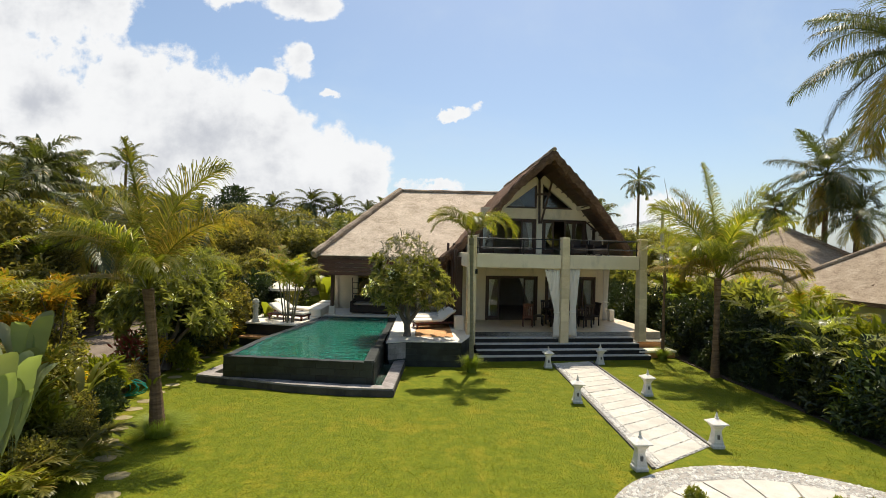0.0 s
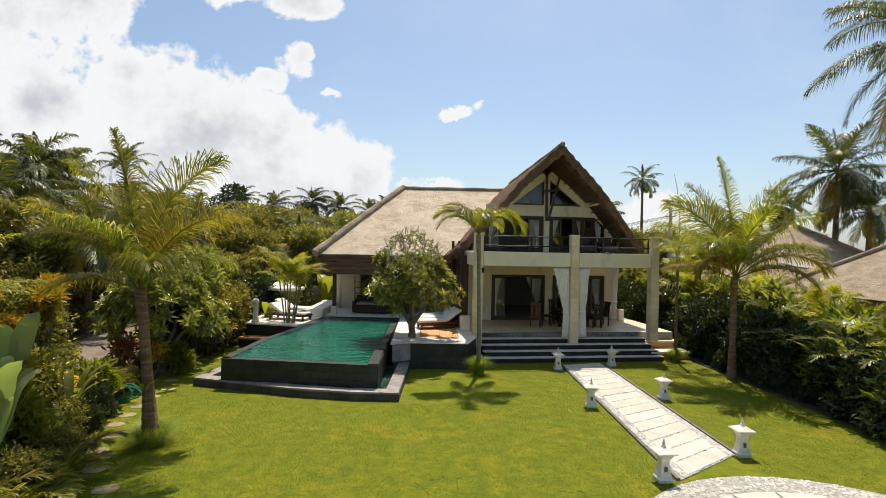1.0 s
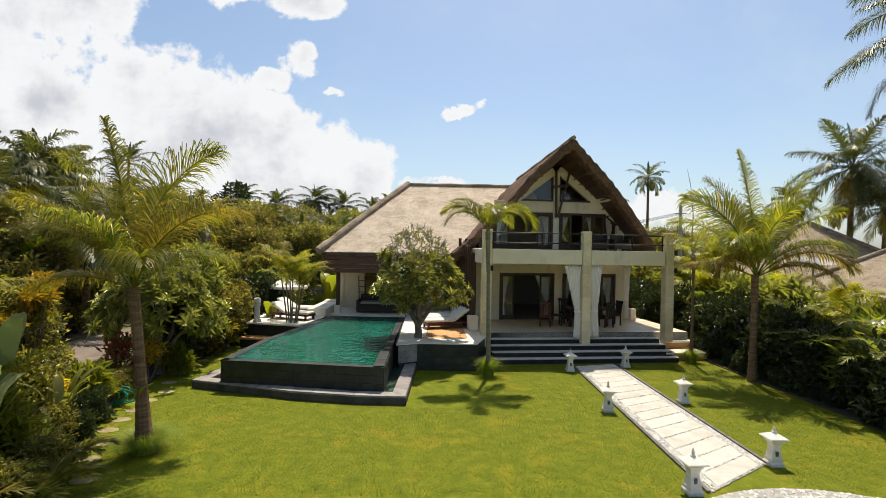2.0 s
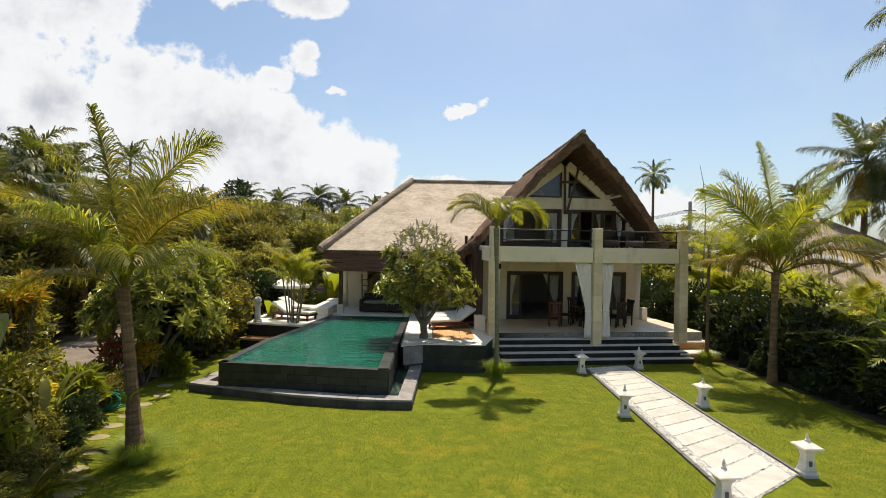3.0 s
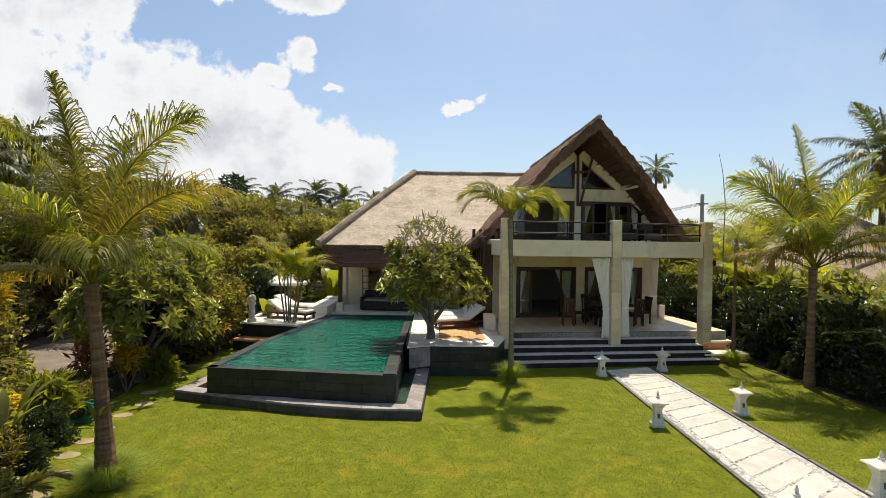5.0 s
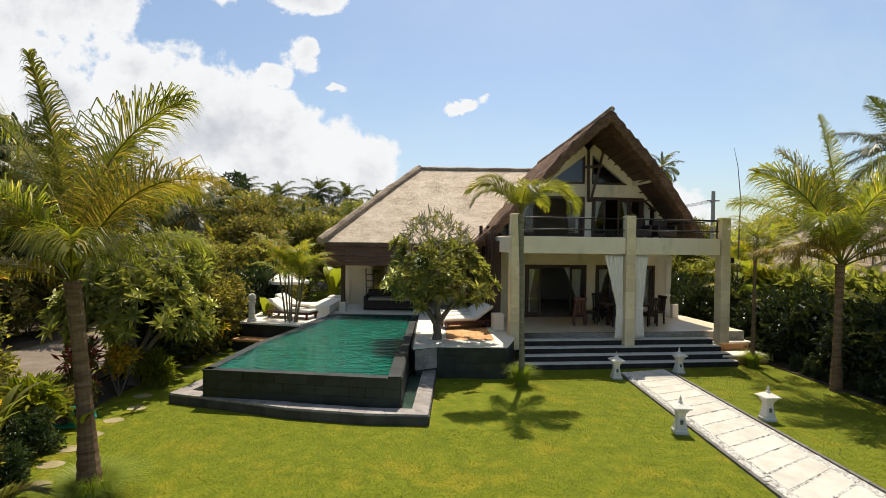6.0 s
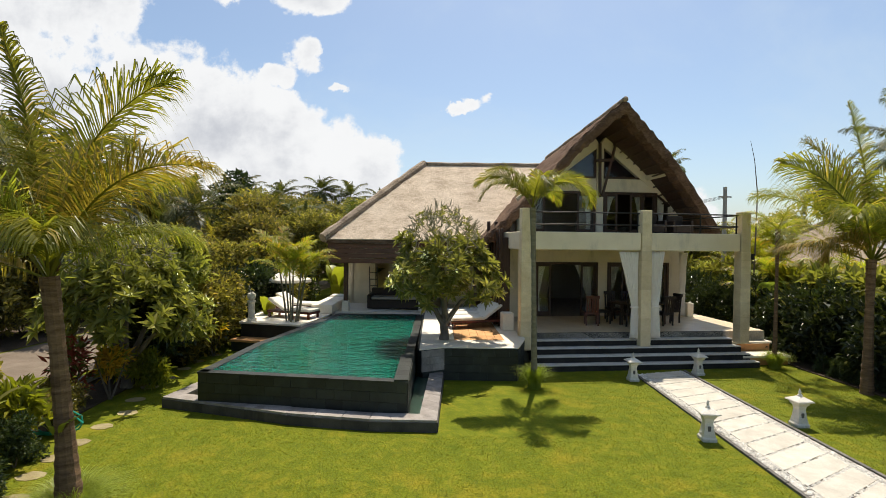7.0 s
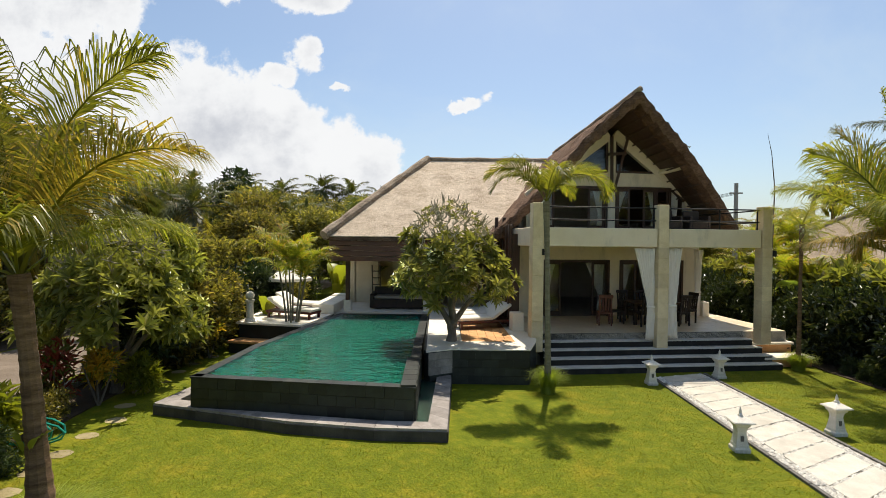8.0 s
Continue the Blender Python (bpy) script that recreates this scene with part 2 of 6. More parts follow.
GREYSTONE = material("grey_lava_stone", [(0.21, 0.185, 0.165), (0.37, 0.335, 0.305)], 0.8, 3.0, 0.4, 60, obj_var=0.18, fine=0.35, stains=((0.09, 0.08, 0.07), 0.6, 2.5))
# weathered rim stone; the upright face's shade is also put into the colour
SHADED_RIMFACE = material("weathered_shaded_facing", [(0.035, 0.032, 0.028), (0.085, 0.076, 0.066)], 0.85, 2.0, 0.4, 60, obj_var=0.2, fine=0.35, stains=((0.16, 0.14, 0.12), 0.5, 2.5))
RISER = material("black_lava_step", [(0.013, 0.012, 0.011), (0.034, 0.031, 0.028)], 0.85, 3.0, 0.4, 60, obj_var=0.2, fine=0.35)
TREAD = material("pale_step_nosing", [(0.52, 0.49, 0.44), (0.66, 0.62, 0.56)], 0.7, 3.0, 0.3, 60, obj_var=0.08, fine=0.25)
DARKWOOD = material("dark_stained_wood", [(0.04, 0.020, 0.012), (0.085, 0.042, 0.024)], 0.5, 2.0, 0.25, 30, obj_var=0.2, fine=0.3, stretch=(6, 6, 0.8))
FASCIA = material("brown_timber_blind", [(0.11, 0.048, 0.028), (0.18, 0.085, 0.05)], 0.65, 2.0, 0.3, 30, obj_var=0.15, fine=0.35, stretch=(0.8, 6, 6))
THATCH = thatch_material("pale_thatch", [(0.48, 0.375, 0.27), (0.70, 0.575, 0.435), (0.84, 0.715, 0.57)], (11, 11, 2.0))
THATCH_EDGE = thatch_material("brown_thatch_edge", [(0.095, 0.054, 0.034), (0.155, 0.094, 0.06), (0.24, 0.15, 0.10)], (3, 3, 8))
RIDGE = thatch_material("grey_ridge_thatch", [(0.20, 0.15, 0.105), (0.35, 0.275, 0.20), (0.50, 0.41, 0.31)], (6, 6, 3))
THATCH_OLD = thatch_material("grey_brown_thatch", [(0.28, 0.215, 0.15), (0.40, 0.32, 0.23), (0.50, 0.41, 0.31)], (9, 9, 1.2))
BAMBOO = material("brown_bamboo_batten", [(0.065, 0.038, 0.024), (0.12, 0.07, 0.043)], 0.6, 3.0, 0.2, 30, obj_var=0.2, fine=0.3)
WATER = water_material("pool_water", (0.002, 0.115, 0.072), 0.015, 4.0, 0.55)
CATCH = water_material("catch_basin_water", (0.05, 0.10, 0.075), 0.06, 6.0, 0.1)
GLASS = glass_material()
IRON = material("black_iron", [(0.02, 0.02, 0.02)], 0.5, 4, 0.1, 60, metal=0.6, fine=0.1)
CLOTH = material("white_cotton", [(0.80, 0.75, 0.67), (0.86, 0.81, 0.74)], 0.9, 3, 0.2, 120, fine=0.08)
CANVAS = material("cream_canvas", [(0.72, 0.68, 0.58), (0.78, 0.74, 0.65)], 0.9, 3, 0.2, 120, fine=0.08)
WHITESTONE = material("white_paras_stone", [(0.60, 0.56, 0.47), (0.74, 0.70, 0.62)], 0.85, 9, 0.6, 70, fine=0.35, obj_var=0.06, stains=((0.38, 0.35, 0.28), 0.5, 5))
PAVER = material("white_limestone_paver", [(0.44, 0.405, 0.34), (0.60, 0.56, 0.48)], 0.8, 2.5, 0.4, 50, fine=0.25, obj_var=0.07)
PEBBLE = material("white_pebbles", [(0.52, 0.49, 0.43), (0.68, 0.65, 0.58)], 0.7, 9, 0.3, 60, fine=0.25, island_var=0.25)
MORTAR = material("grey_gravel_bed", [(0.30, 0.27, 0.23), (0.42, 0.39, 0.34)], 0.9, 6, 0.7, 80, fine=0.5)
KERB = material("dark_path_kerb", [(0.10, 0.095, 0.085), (0.17, 0.16, 0.14)], 0.85, 5, 0.4, 60, fine=0.3, obj_var=0.12)
SOIL = material("brown_soil", [(0.055, 0.038, 0.025), (0.10, 0.07, 0.045)], 0.95, 2.5, 0.8, 50, fine=0.5, coord="World", bump_dist=0.04)
GRAVEL = material("grey_dirt_road", [(0.15, 0.115, 0.085), (0.235, 0.19, 0.145)], 0.95, 1.2, 0.8, 40, fine=0.4, coord="World", bump_dist=0.03)
BARK_PALM = material("grey_palm_bark", [(0.095, 0.052, 0.026), (0.27, 0.165, 0.09)], 0.9, 3, 0.7, 30, fine=0.4, stretch=(1, 1, 6), bump_dist=0.02)
BARK_GREY = material("smooth_grey_green_palm_bark", [(0.13, 0.115, 0.07), (0.25, 0.22, 0.145)], 0.8, 3, 0.5, 30, fine=0.35, stretch=(1, 1, 5))
BARK = material("grey_brown_bark", [(0.10, 0.08, 0.06), (0.20, 0.165, 0.13)], 0.9, 4, 0.6, 40, fine=0.35)
TWIG = material("grey_green_twig", [(0.26, 0.23, 0.15), (0.42, 0.37, 0.25)], 0.85, 4, 0.4, 40, fine=0.3)
STEPSTONE = material("pale_stepping_stone", [(0.24, 0.195, 0.09), (0.36, 0.30, 0.165)], 0.85, 4, 0.5, 60, fine=0.35, obj_var=0.12)
RATTAN = material("dark_rattan", [(0.018, 0.011, 0.008), (0.04, 0.024, 0.017)], 0.55, 8, 0.6, 90, fine=0.4)
REDWOOD = material("red_brown_wood", [(0.085, 0.022, 0.014), (0.13, 0.038, 0.022)], 0.4, 3, 0.2, 30, fine=0.3, stretch=(5, 5, 0.8))
# room plaster: indoor shade is put into its darker colour
SHADED_WALL = material("plaster_shade_in_colour", [(0.30, 0.26, 0.21), (0.36, 0.32, 0.26)], 0.85, 1.0, 0.1, 40, fine=0.1)
HOSE = material("green_plastic_hose", [(0.01, 0.22, 0.16), (0.015, 0.27, 0.2)], 0.4, 6, 0.1, 60, fine=0.1)
POLE = material("grey_concrete_pole", [(0.30, 0.28, 0.26), (0.40, 0.38, 0.35)], 0.85, 4, 0.4, 40, fine=0.25)
NEIGHBOUR_WALL = material("grey_boundary_wall", [(0.42, 0.40, 0.36), (0.55, 0.52, 0.47)], 0.8, 1.0, 0.2, 40, fine=0.15, stains=((0.2, 0.19, 0.17), 0.5, 2.0))

PALM_LEAF = leaf_material("palm_leaflet", (0.077, 0.097, 0.016), (0.327, 0.315, 0.052), (0.45, 0.35, 0.09), 0.08, trans=0.54, rough=0.34)
PALM_YELLOW = leaf_material("yellowing_palm_leaflet", (0.179, 0.158, 0.023), (0.506, 0.385, 0.094), (0.20, 0.20, 0.03), 0.25, trans=0.5)
PALM_FAR = leaf_material("far_palm_leaflet", (0.046, 0.060, 0.020), (0.150, 0.160, 0.048), (0.30, 0.24, 0.09), 0.06, trans=0.3)
BUSH_LEAF = leaf_material("hedge_leaf", (0.040, 0.047, 0.016), (0.329, 0.292, 0.075), (0.40, 0.34, 0.09), 0.12, trans=0.46, rough=0.34)
# dark glossy species, darkened further by hedge shade put into the colour
SHADED_HEDGE_LEAF = leaf_material("shaded_glossy_hedge_leaf", (0.014, 0.024, 0.010), (0.052, 0.074, 0.022), (0.13, 0.14, 0.03), 0.06, trans=0.18, rough=0.36)
LIME_LEAF = leaf_material("lime_leaf", (0.111, 0.152, 0.017), (0.292, 0.295, 0.033), trans=0.45)
FAR_LEAF = leaf_material("far_tree_leaf", (0.058, 0.066, 0.023), (0.324, 0.292, 0.078), (0.40, 0.34, 0.09), 0.12, trans=0.38)
ARECA_LEAF = leaf_material("areca_leaflet", (0.138, 0.170, 0.019), (0.360, 0.348, 0.037), (0.42, 0.29, 0.05), 0.12, trans=0.52)
YELLOW_LEAF = leaf_material("yellow_croton_leaf", (0.413, 0.303, 0.028), (0.652, 0.444, 0.039), (0.174, 0.217, 0.029), 0.25)
RED_LEAF = leaf_material("red_croton_leaf", (0.145, 0.026, 0.026), (0.319, 0.072, 0.051), (0.116, 0.131, 0.029), 0.3)
BANANA_LEAF = leaf_material("broad_banana_leaf", (0.132, 0.187, 0.046), (0.309, 0.334, 0.078), rough=0.3, trans=0.35)
PALE_LEAF = leaf_material("pale_banana_leaf", (0.20, 0.25, 0.12), (0.34, 0.38, 0.20), trans=0.35, rough=0.3)
TREE_LEAF = leaf_material("frangipani_tree_leaf", (0.117, 0.140, 0.047), (0.326, 0.330, 0.116), (0.42, 0.41, 0.15), 0.14, 0.54, 0.3)
FRANGIPANI_LEAF = leaf_material("frangipani_leaf", (0.061, 0.080, 0.023), (0.342, 0.329, 0.090), (0.38, 0.36, 0.12), 0.1, rough=0.32, trans=0.4)
GRASS_LEAF = leaf_material("ornamental_grass_blade", (0.16, 0.22, 0.03), (0.32, 0.36, 0.07))
LAWN_BLADE = leaf_material("lawn_blade", (0.12, 0.155, 0.006), (0.215, 0.235, 0.014), trans=0.5, rough=0.7)
BLOSSOM = leaf_material("white_blossom", (0.75, 0.72, 0.62), (0.82, 0.80, 0.72))
CONE = leaf_material("dark_conifer_leaf", (0.017, 0.041, 0.014), (0.051, 0.087, 0.026), trans=0.2)

# ---- building helpers ----


def link(name, mesh, mat, parent=None, label="", smooth=False):
    mesh.materials.clear()
    mesh.materials.append(mat)
    if smooth:
        for p in mesh.polygons:
            p.use_smooth = True
    ob = new(name, mesh)
    if parent:
        ob.parent = parent
    if label:
        ob["label"] = label
    return ob


def part(name, bm, mat, parent=None, label="", smooth=False):
    me = bpy.data.meshes.new(name)
    bmesh.ops.recalc_face_normals(bm, faces=bm.faces)
    bm.to_mesh(me)
    bm.free()
    return link(name, me, mat, parent, label, smooth)


def raw(name, verts, faces, mat, parent=None, label="", smooth=False):
    me = bpy.data.meshes.new(name)
    me.from_pydata([tuple(v) for v in verts], [], [tuple(f) for f in faces])
    me.update()
    return link(name, me, mat, parent, label, smooth)


def thing(name, label, category, m=None, group="", kind=""):
    ob = new(name)
    if m is not None:
        ob.matrix_world = m
    return tagged(ob, label, category, group, kind)


def box(bm, x0, x1, y0, y1, z0, z1, bev=0.0, m=None):
    vs = bmesh.ops.create_cube(bm, size=1.0)["verts"]
    for v in vs:
        v.co = Vector((x0 + (v.co.x + 0.5) * (x1 - x0), y0 + (v.co.y + 0.5) * (y1 - y0), z0 + (v.co.z + 0.5) * (z1 - z0)))
    if bev:
        es = list({e for v in vs for e in v.link_edges})
        r = bmesh.ops.bevel(bm, geom=es, offset=bev, segments=1, affect="EDGES")
        vs = list({v for f in r["faces"] for v in f.verts})
    if m is not None:
        bmesh.ops.transform(bm, matrix=m, verts=vs)
    return bm


def boxes(items, bev=0.0, m=None):
    bm = bmesh.new()
    for it in items:
        box(bm, *it, bev=bev, m=m)
    return bm


def prism(bm, pts, z0, z1):
    """An upright prism over a plan polygon (counter-clockwise)."""
    lo = [bm.verts.new((x, y, z0)) for x, y in pts]
    hi = [bm.verts.new((x, y, z1)) for x, y in pts]
    bm.faces.new(hi)
    bm.faces.new(lo[::-1])
    for i in range(len(pts)):
        j = (i + 1) % len(pts)
        bm.faces.new((lo[i], lo[j], hi[j], hi[i]))
    return bm


def tube(bm, pts, radii, seg=8, cap=True):
    """A round tube along points with a radius at each."""
    rings = []
    n = len(pts)
    pts = [Vector(p) for p in pts]
    for i, p in enumerate(pts):
        d = (pts[min(i + 1, n - 1)] - pts[max(i - 1, 0)]).normalized()
        side = d.cross(Vector((0.31, 0.95, 0.05))).normalized()
        if side.length < 0.1:
            side = d.cross(Vector((1, 0, 0))).normalized()
        up = side.cross(d)
        r = radii[i] if isinstance(radii, (list, tuple)) else radii
        rings.append([bm.verts.new(p + (side * math.cos(a) + up * math.sin(a)) * r) for a in (2 * math.pi * j / seg for j in range(seg))])
    for a, b in zip(rings, rings[1:]):
        for j in range(seg):
            k = (j + 1) % seg
            bm.faces.new((a[j], a[k], b[k], b[j]))
    if cap:
        bm.faces.new(rings[0][::-1]), bm.faces.new(rings[-1])
    return bm


def lathe(bm, profile, seg=12, centre=(0, 0)):
    """A turned body: profile rows of radius and height."""
    rings = [[bm.verts.new((centre[0] + r * math.cos(2 * math.pi * j / seg), centre[1] + r * math.sin(2 * math.pi * j / seg), z)) for j in range(seg)] for r, z in profile]
    for a, b in zip(rings, rings[1:]):
        for j in range(seg):
            k = (j + 1) % seg
            bm.faces.new((a[j], a[k], b[k], b[j]))
    bm.faces.new(rings[0][::-1]), bm.faces.new(rings[-1])
    return bm


# ---- leaves, palms, bushes ----


def leaf_shapes(rng, base, direction, up, length, width, fold=0.25, droop=0.2):
    """Folded leaf blades of six points each, for arrays of bases and directions."""
    n = len(base)
    d = direction / np.linalg.norm(direction, axis=1, keepdims=True)
    s = np.cross(d, up)
    s /= np.linalg.norm(s, axis=1, keepdims=True) + 1e-9
    w = np.cross(s, d)
    L, W = length[:, None], width[:, None]
    mid = base + d * L * 0.5 - w * 0.0
    tip = base + d * L - w * L * droop
    a = mid + s * W * 0.5 + w * W * fold
    b = mid - s * W * 0.5 + w * W * fold
    v = np.stack([base, a, tip, b], 1).reshape(-1, 3)
    i = np.arange(n)[:, None] * 4
    f = np.concatenate([i + np.array([[0, 1, 2]]), i + np.array([[0, 2, 3]])], 0)
    # one blade is one island: both halves share base and tip
    return v, f


def bush_mesh(name, mat, seed, blobs, n, leaf, slim=0.4, upward=0.5, shell=0.72):
    """A crown of single leaves spread through the outer part of a few overlapping lumps. blobs: x, y, z, rx, ry, rz."""
    rng = np.random.default_rng(seed)
    bl = np.array(blobs, float)
    vol = (bl[:, 3] * bl[:, 4] * bl[:, 5]) ** 0.67
    which = rng.choice(len(bl), n, p=vol / vol.sum())
    d = rng.normal(size=(n, 3))
    d /= np.linalg.norm(d, axis=1, keepdims=True)
    r = shell + (1 - shell) * rng.random(n) ** 0.7
    bump = 1 + 0.16 * np.sin(d[:, 0] * 7 + which * 1.7) * np.cos(d[:, 1] * 6 - which) + 0.10 * np.sin(d[:, 2] * 11 + which)
    base = bl[which, :3] + d * (r * bump)[:, None] * bl[which, 3:]
    base[:, 2] = np.maximum(base[:, 2], 0.05)
    out = d * 0.7 + rng.normal(size=(n, 3)) * 0.6
    out[:, 2] += upward * rng.random(n)
    up = d * 0.5 + rng.normal(size=(n, 3)) * 0.35 + np.array([0, 0, 0.9])
    L = leaf * (0.65 + 0.7 * rng.random(n))
    v, f = leaf_shapes(rng, base, out, up, L, L * slim)
    me = bpy.data.meshes.new(name)
    me.from_pydata(v.tolist(), [], f.tolist())
    me.materials.append(mat)
    return me


def frond_arrays(rng, root, az, el, length, curl, pairs=46, leaflet=0.55, thin=0.035, twist=0.0, hang=0.5, roll=0.0, vee=0.22):
    """One feather frond: points of the midrib, and leaflet blades on both sides."""
    m = 15
    t = np.linspace(0, 1, m)
    ang = el - curl * t ** 1.5
    step = length / (m - 1)
    h = np.concatenate([[0], np.cumsum(np.cos(ang[:-1]) * step)])
    z = np.concatenate([[0], np.cumsum(np.sin(ang[:-1]) * step)])
    bend = twist * t ** 2 * length
    ca, sa = math.cos(az), math.sin(az)
    mid = np.stack([root[0] + h * ca - bend * sa, root[1] + h * sa + bend * ca, root[2] + z], 1)
    tt = 0.17 + 0.83 * (np.arange(pairs) + 0.5) / pairs
    base = np.stack([np.interp(tt, t, mid[:, i]) for i in range(3)], 1)
    tan = np.stack([np.interp(tt, t, np.gradient(mid[:, i])) for i in range(3)], 1)
    tan /= np.linalg.norm(tan, axis=1, keepdims=True)
    side = np.cross(tan, np.array([0, 0, 1.0]) + 0.001)
    side /= np.linalg.norm(side, axis=1, keepdims=True) + 1e-9
    upv = np.cross(side, tan)
    side, upv = side * math.cos(roll) + upv * math.sin(roll), upv * math.cos(roll) - side * math.sin(roll)
    # leaflets sweep forward towards the tip and bend over under their weight
    sweep = (0.55 + 0.60 * tt ** 1.3)[:, None]
    prof = np.interp(tt, (0.1, 0.3, 0.55, 0.8, 0.93, 1.0), (0.6, 0.95, 1.0, 0.78, 0.5, 0.3))
    vs, fs, off = [], [], 0
    for sgn in (1, -1):
        L = leaflet * prof * (0.82 + 0.36 * rng.random(pairs))
        L *= np.where(rng.random(pairs) < 0.05, 0.45, 1.0)
        dirv = side * sgn * np.cos(sweep) + tan * np.sin(sweep) + upv * (vee + 0.10 * rng.normal(size=(pairs, 1))) + rng.normal(size=(pairs, 3)) * 0.06
        dirv /= np.linalg.norm(dirv, axis=1, keepdims=True)
        down = np.array([0, 0, 1.0]) * (hang * (0.55 + 0.7 * rng.random(pairs)))[:, None]
        d2 = dirv - down * 0.55
        d2 /= np.linalg.norm(d2, axis=1, keepdims=True)
        d3 = dirv - down * 1.7
        d3 /= np.linalg.norm(d3, axis=1, keepdims=True)
        m1 = base + dirv * L[:, None] * 0.34
        m2 = m1 + d2 * L[:, None] * 0.36
        tip = m2 + d3 * L[:, None] * 0.34
        w = np.cross(dirv, upv)
        w /= np.linalg.norm(w, axis=1, keepdims=True) + 1e-9
        w = w * thin
        v = np.stack([base - w * 0.3, base + w * 0.3, m1 + w * 0.5, m1 - w * 0.5, m2 + w * 0.42, m2 - w * 0.42, tip], 1).reshape(-1, 3)
        i = np.arange(pairs)[:, None] * 7 + off
        fs.append(np.concatenate([i + np.array([q]) for q in ((0, 1, 2), (0, 2, 3), (3, 2, 4), (3, 4, 5), (5, 4, 6))], 0))
        vs.append(v)
        off += pairs * 7
    return mid, np.concatenate(vs), np.concatenate(fs)


def frond(name, rng, root, az, el, length, curl, mat, parent, **kw):
    mid, v, f = frond_arrays(rng, root, az, el, length, curl, **kw)
    # midrib as a thin three-sided rod
    ribs, rf = [], []
    n0 = len(v)
    for i, p in enumerate(mid):
        r = 0.03 * (1 - 0.85 * i / (len(mid) - 1)) * length / 2.5
        for a in (0.0, 2.1, 4.2):
            ribs.append((p[0] + r * math.cos(a) * math.sin(az), p[1] - r * math.cos(a) * math.cos(az), p[2] + r * math.sin(a)))
    for i in range(len(mid) - 1):
        for j in range(3):
            a, b = n0 + i * 3 + j, n0 + i * 3 + (j + 1) % 3
            rf += [(a, b, b + 3), (a, b + 3, a + 3)]
    return raw(name, np.concatenate([v, np.array(ribs)]), f.tolist() + rf, mat, parent)


def trunk_mesh(name, pts, radii, mat, parent, rings=26, label=""):
    """A ringed palm trunk through a few points."""
    P = np.array(pts, float)
    t0 = np.linspace(0, 1, len(P))
    bm = bmesh.new()
    t = np.linspace(0, 1, rings * 2 + 1)
    cen = np.stack([np.interp(t, t0, P[:, i]) for i in range(3)], 1)
    for _ in range(3):
        cen[1:-1] = (cen[:-2] + 2 * cen[1:-1] + cen[2:]) / 4
    rr = np.interp(t, np.linspace(0, 1, len(radii)), radii)
    rr = [r * (1.0 + (0.05 if i % 2 else -0.03)) for i, r in enumerate(rr)]
    tube(bm, [tuple(c) for c in cen], rr, 10)
    return part(name, bm, mat, parent, label, smooth=False)


def palm(label, place, height, lean, radii, fronds, length, seed, mat=PALM_LEAF, leaflet=0.6, pairs=46, yellow=2, el=(0.1, 1.35), curl=(0.9, 1.7),
         thin=0.045, hang=0.5, trunk_mat=BARK_PALM, group="", spear=True, bark_label="", plan=()):
    """A coconut palm: ringed trunk, each frond a mesh of its own."""
    ob = thing("palm_tree", label, "palm tree", pose(*place), group)
    rng = np.random.default_rng(seed)
    top = (lean[0], lean[1], height)
    trunk_mesh("trunk", [(0, 0, -0.1), (lean[0] * 0.25, lean[1] * 0.25, height * 0.33), (lean[0] * 0.6, lean[1] * 0.6, height * 0.7), top], radii, trunk_mat, ob, max(8, int(height * 6)), bark_label)
    for i in range(fronds):
        q = i / max(1, fronds - 1)
        az = i * 2.39996 + rng.normal() * 0.25
        e = el[1] + (el[0] - el[1]) * q ** 0.8 + rng.normal() * 0.08
        ln = length * (0.8 + 0.3 * rng.random())
        old = i >= fronds - yellow
        frond("frond", rng, (top[0], top[1], top[2] - 0.1 * q), az, (e - 0.1 if el[0] < 0.6 else 0.3) if old else e, ln, curl[0] + (curl[1] - curl[0]) * rng.random(), PALM_YELLOW if old else mat, ob,
              pairs=pairs, leaflet=leaflet, thin=thin, twist=rng.normal() * 0.08, hang=hang)
    for az, e, ln, cu, old, turn in plan:
        frond("frond", rng, (top[0], top[1], top[2] - 0.12 * rng.random()), math.radians(az), math.radians(e), ln, cu, PALM_YELLOW if old else mat, ob,
              pairs=pairs, leaflet=leaflet * min(1.0, 0.4 + ln / 5.0) * (0.5 if cu < 0.3 else 1.0), thin=thin, twist=rng.normal() * 0.05, hang=hang, roll=math.radians(turn), vee=0.35)
    if spear:
        frond("spear_leaf", rng, (top[0], top[1], top[2]), rng.random() * 6, 1.5, length * 0.7, 0.15, mat, ob, pairs=pairs, leaflet=leaflet * 0.35, thin=thin, hang=0.0)
    return ob


# ---- ground ----
ground = tagged(raw("ground", [(-1500, -1500, 0), (1500, -1500, 0), (1500, 1500, 0), (-1500, 1500, 0)], [(0, 1, 2, 3)], LAWN),
                "mown green lawn with yellowish worn patches", "lawn", kind="structure")


def strip(name, left, right, z, mat, label, category):
    """A flat sheet between two plan lines, a little thick."""
    bm = bmesh.new()
    prism(bm, left + right[::-1], -0.05, z)
    return tagged(part(name, bm, mat), label, category, kind="structure")


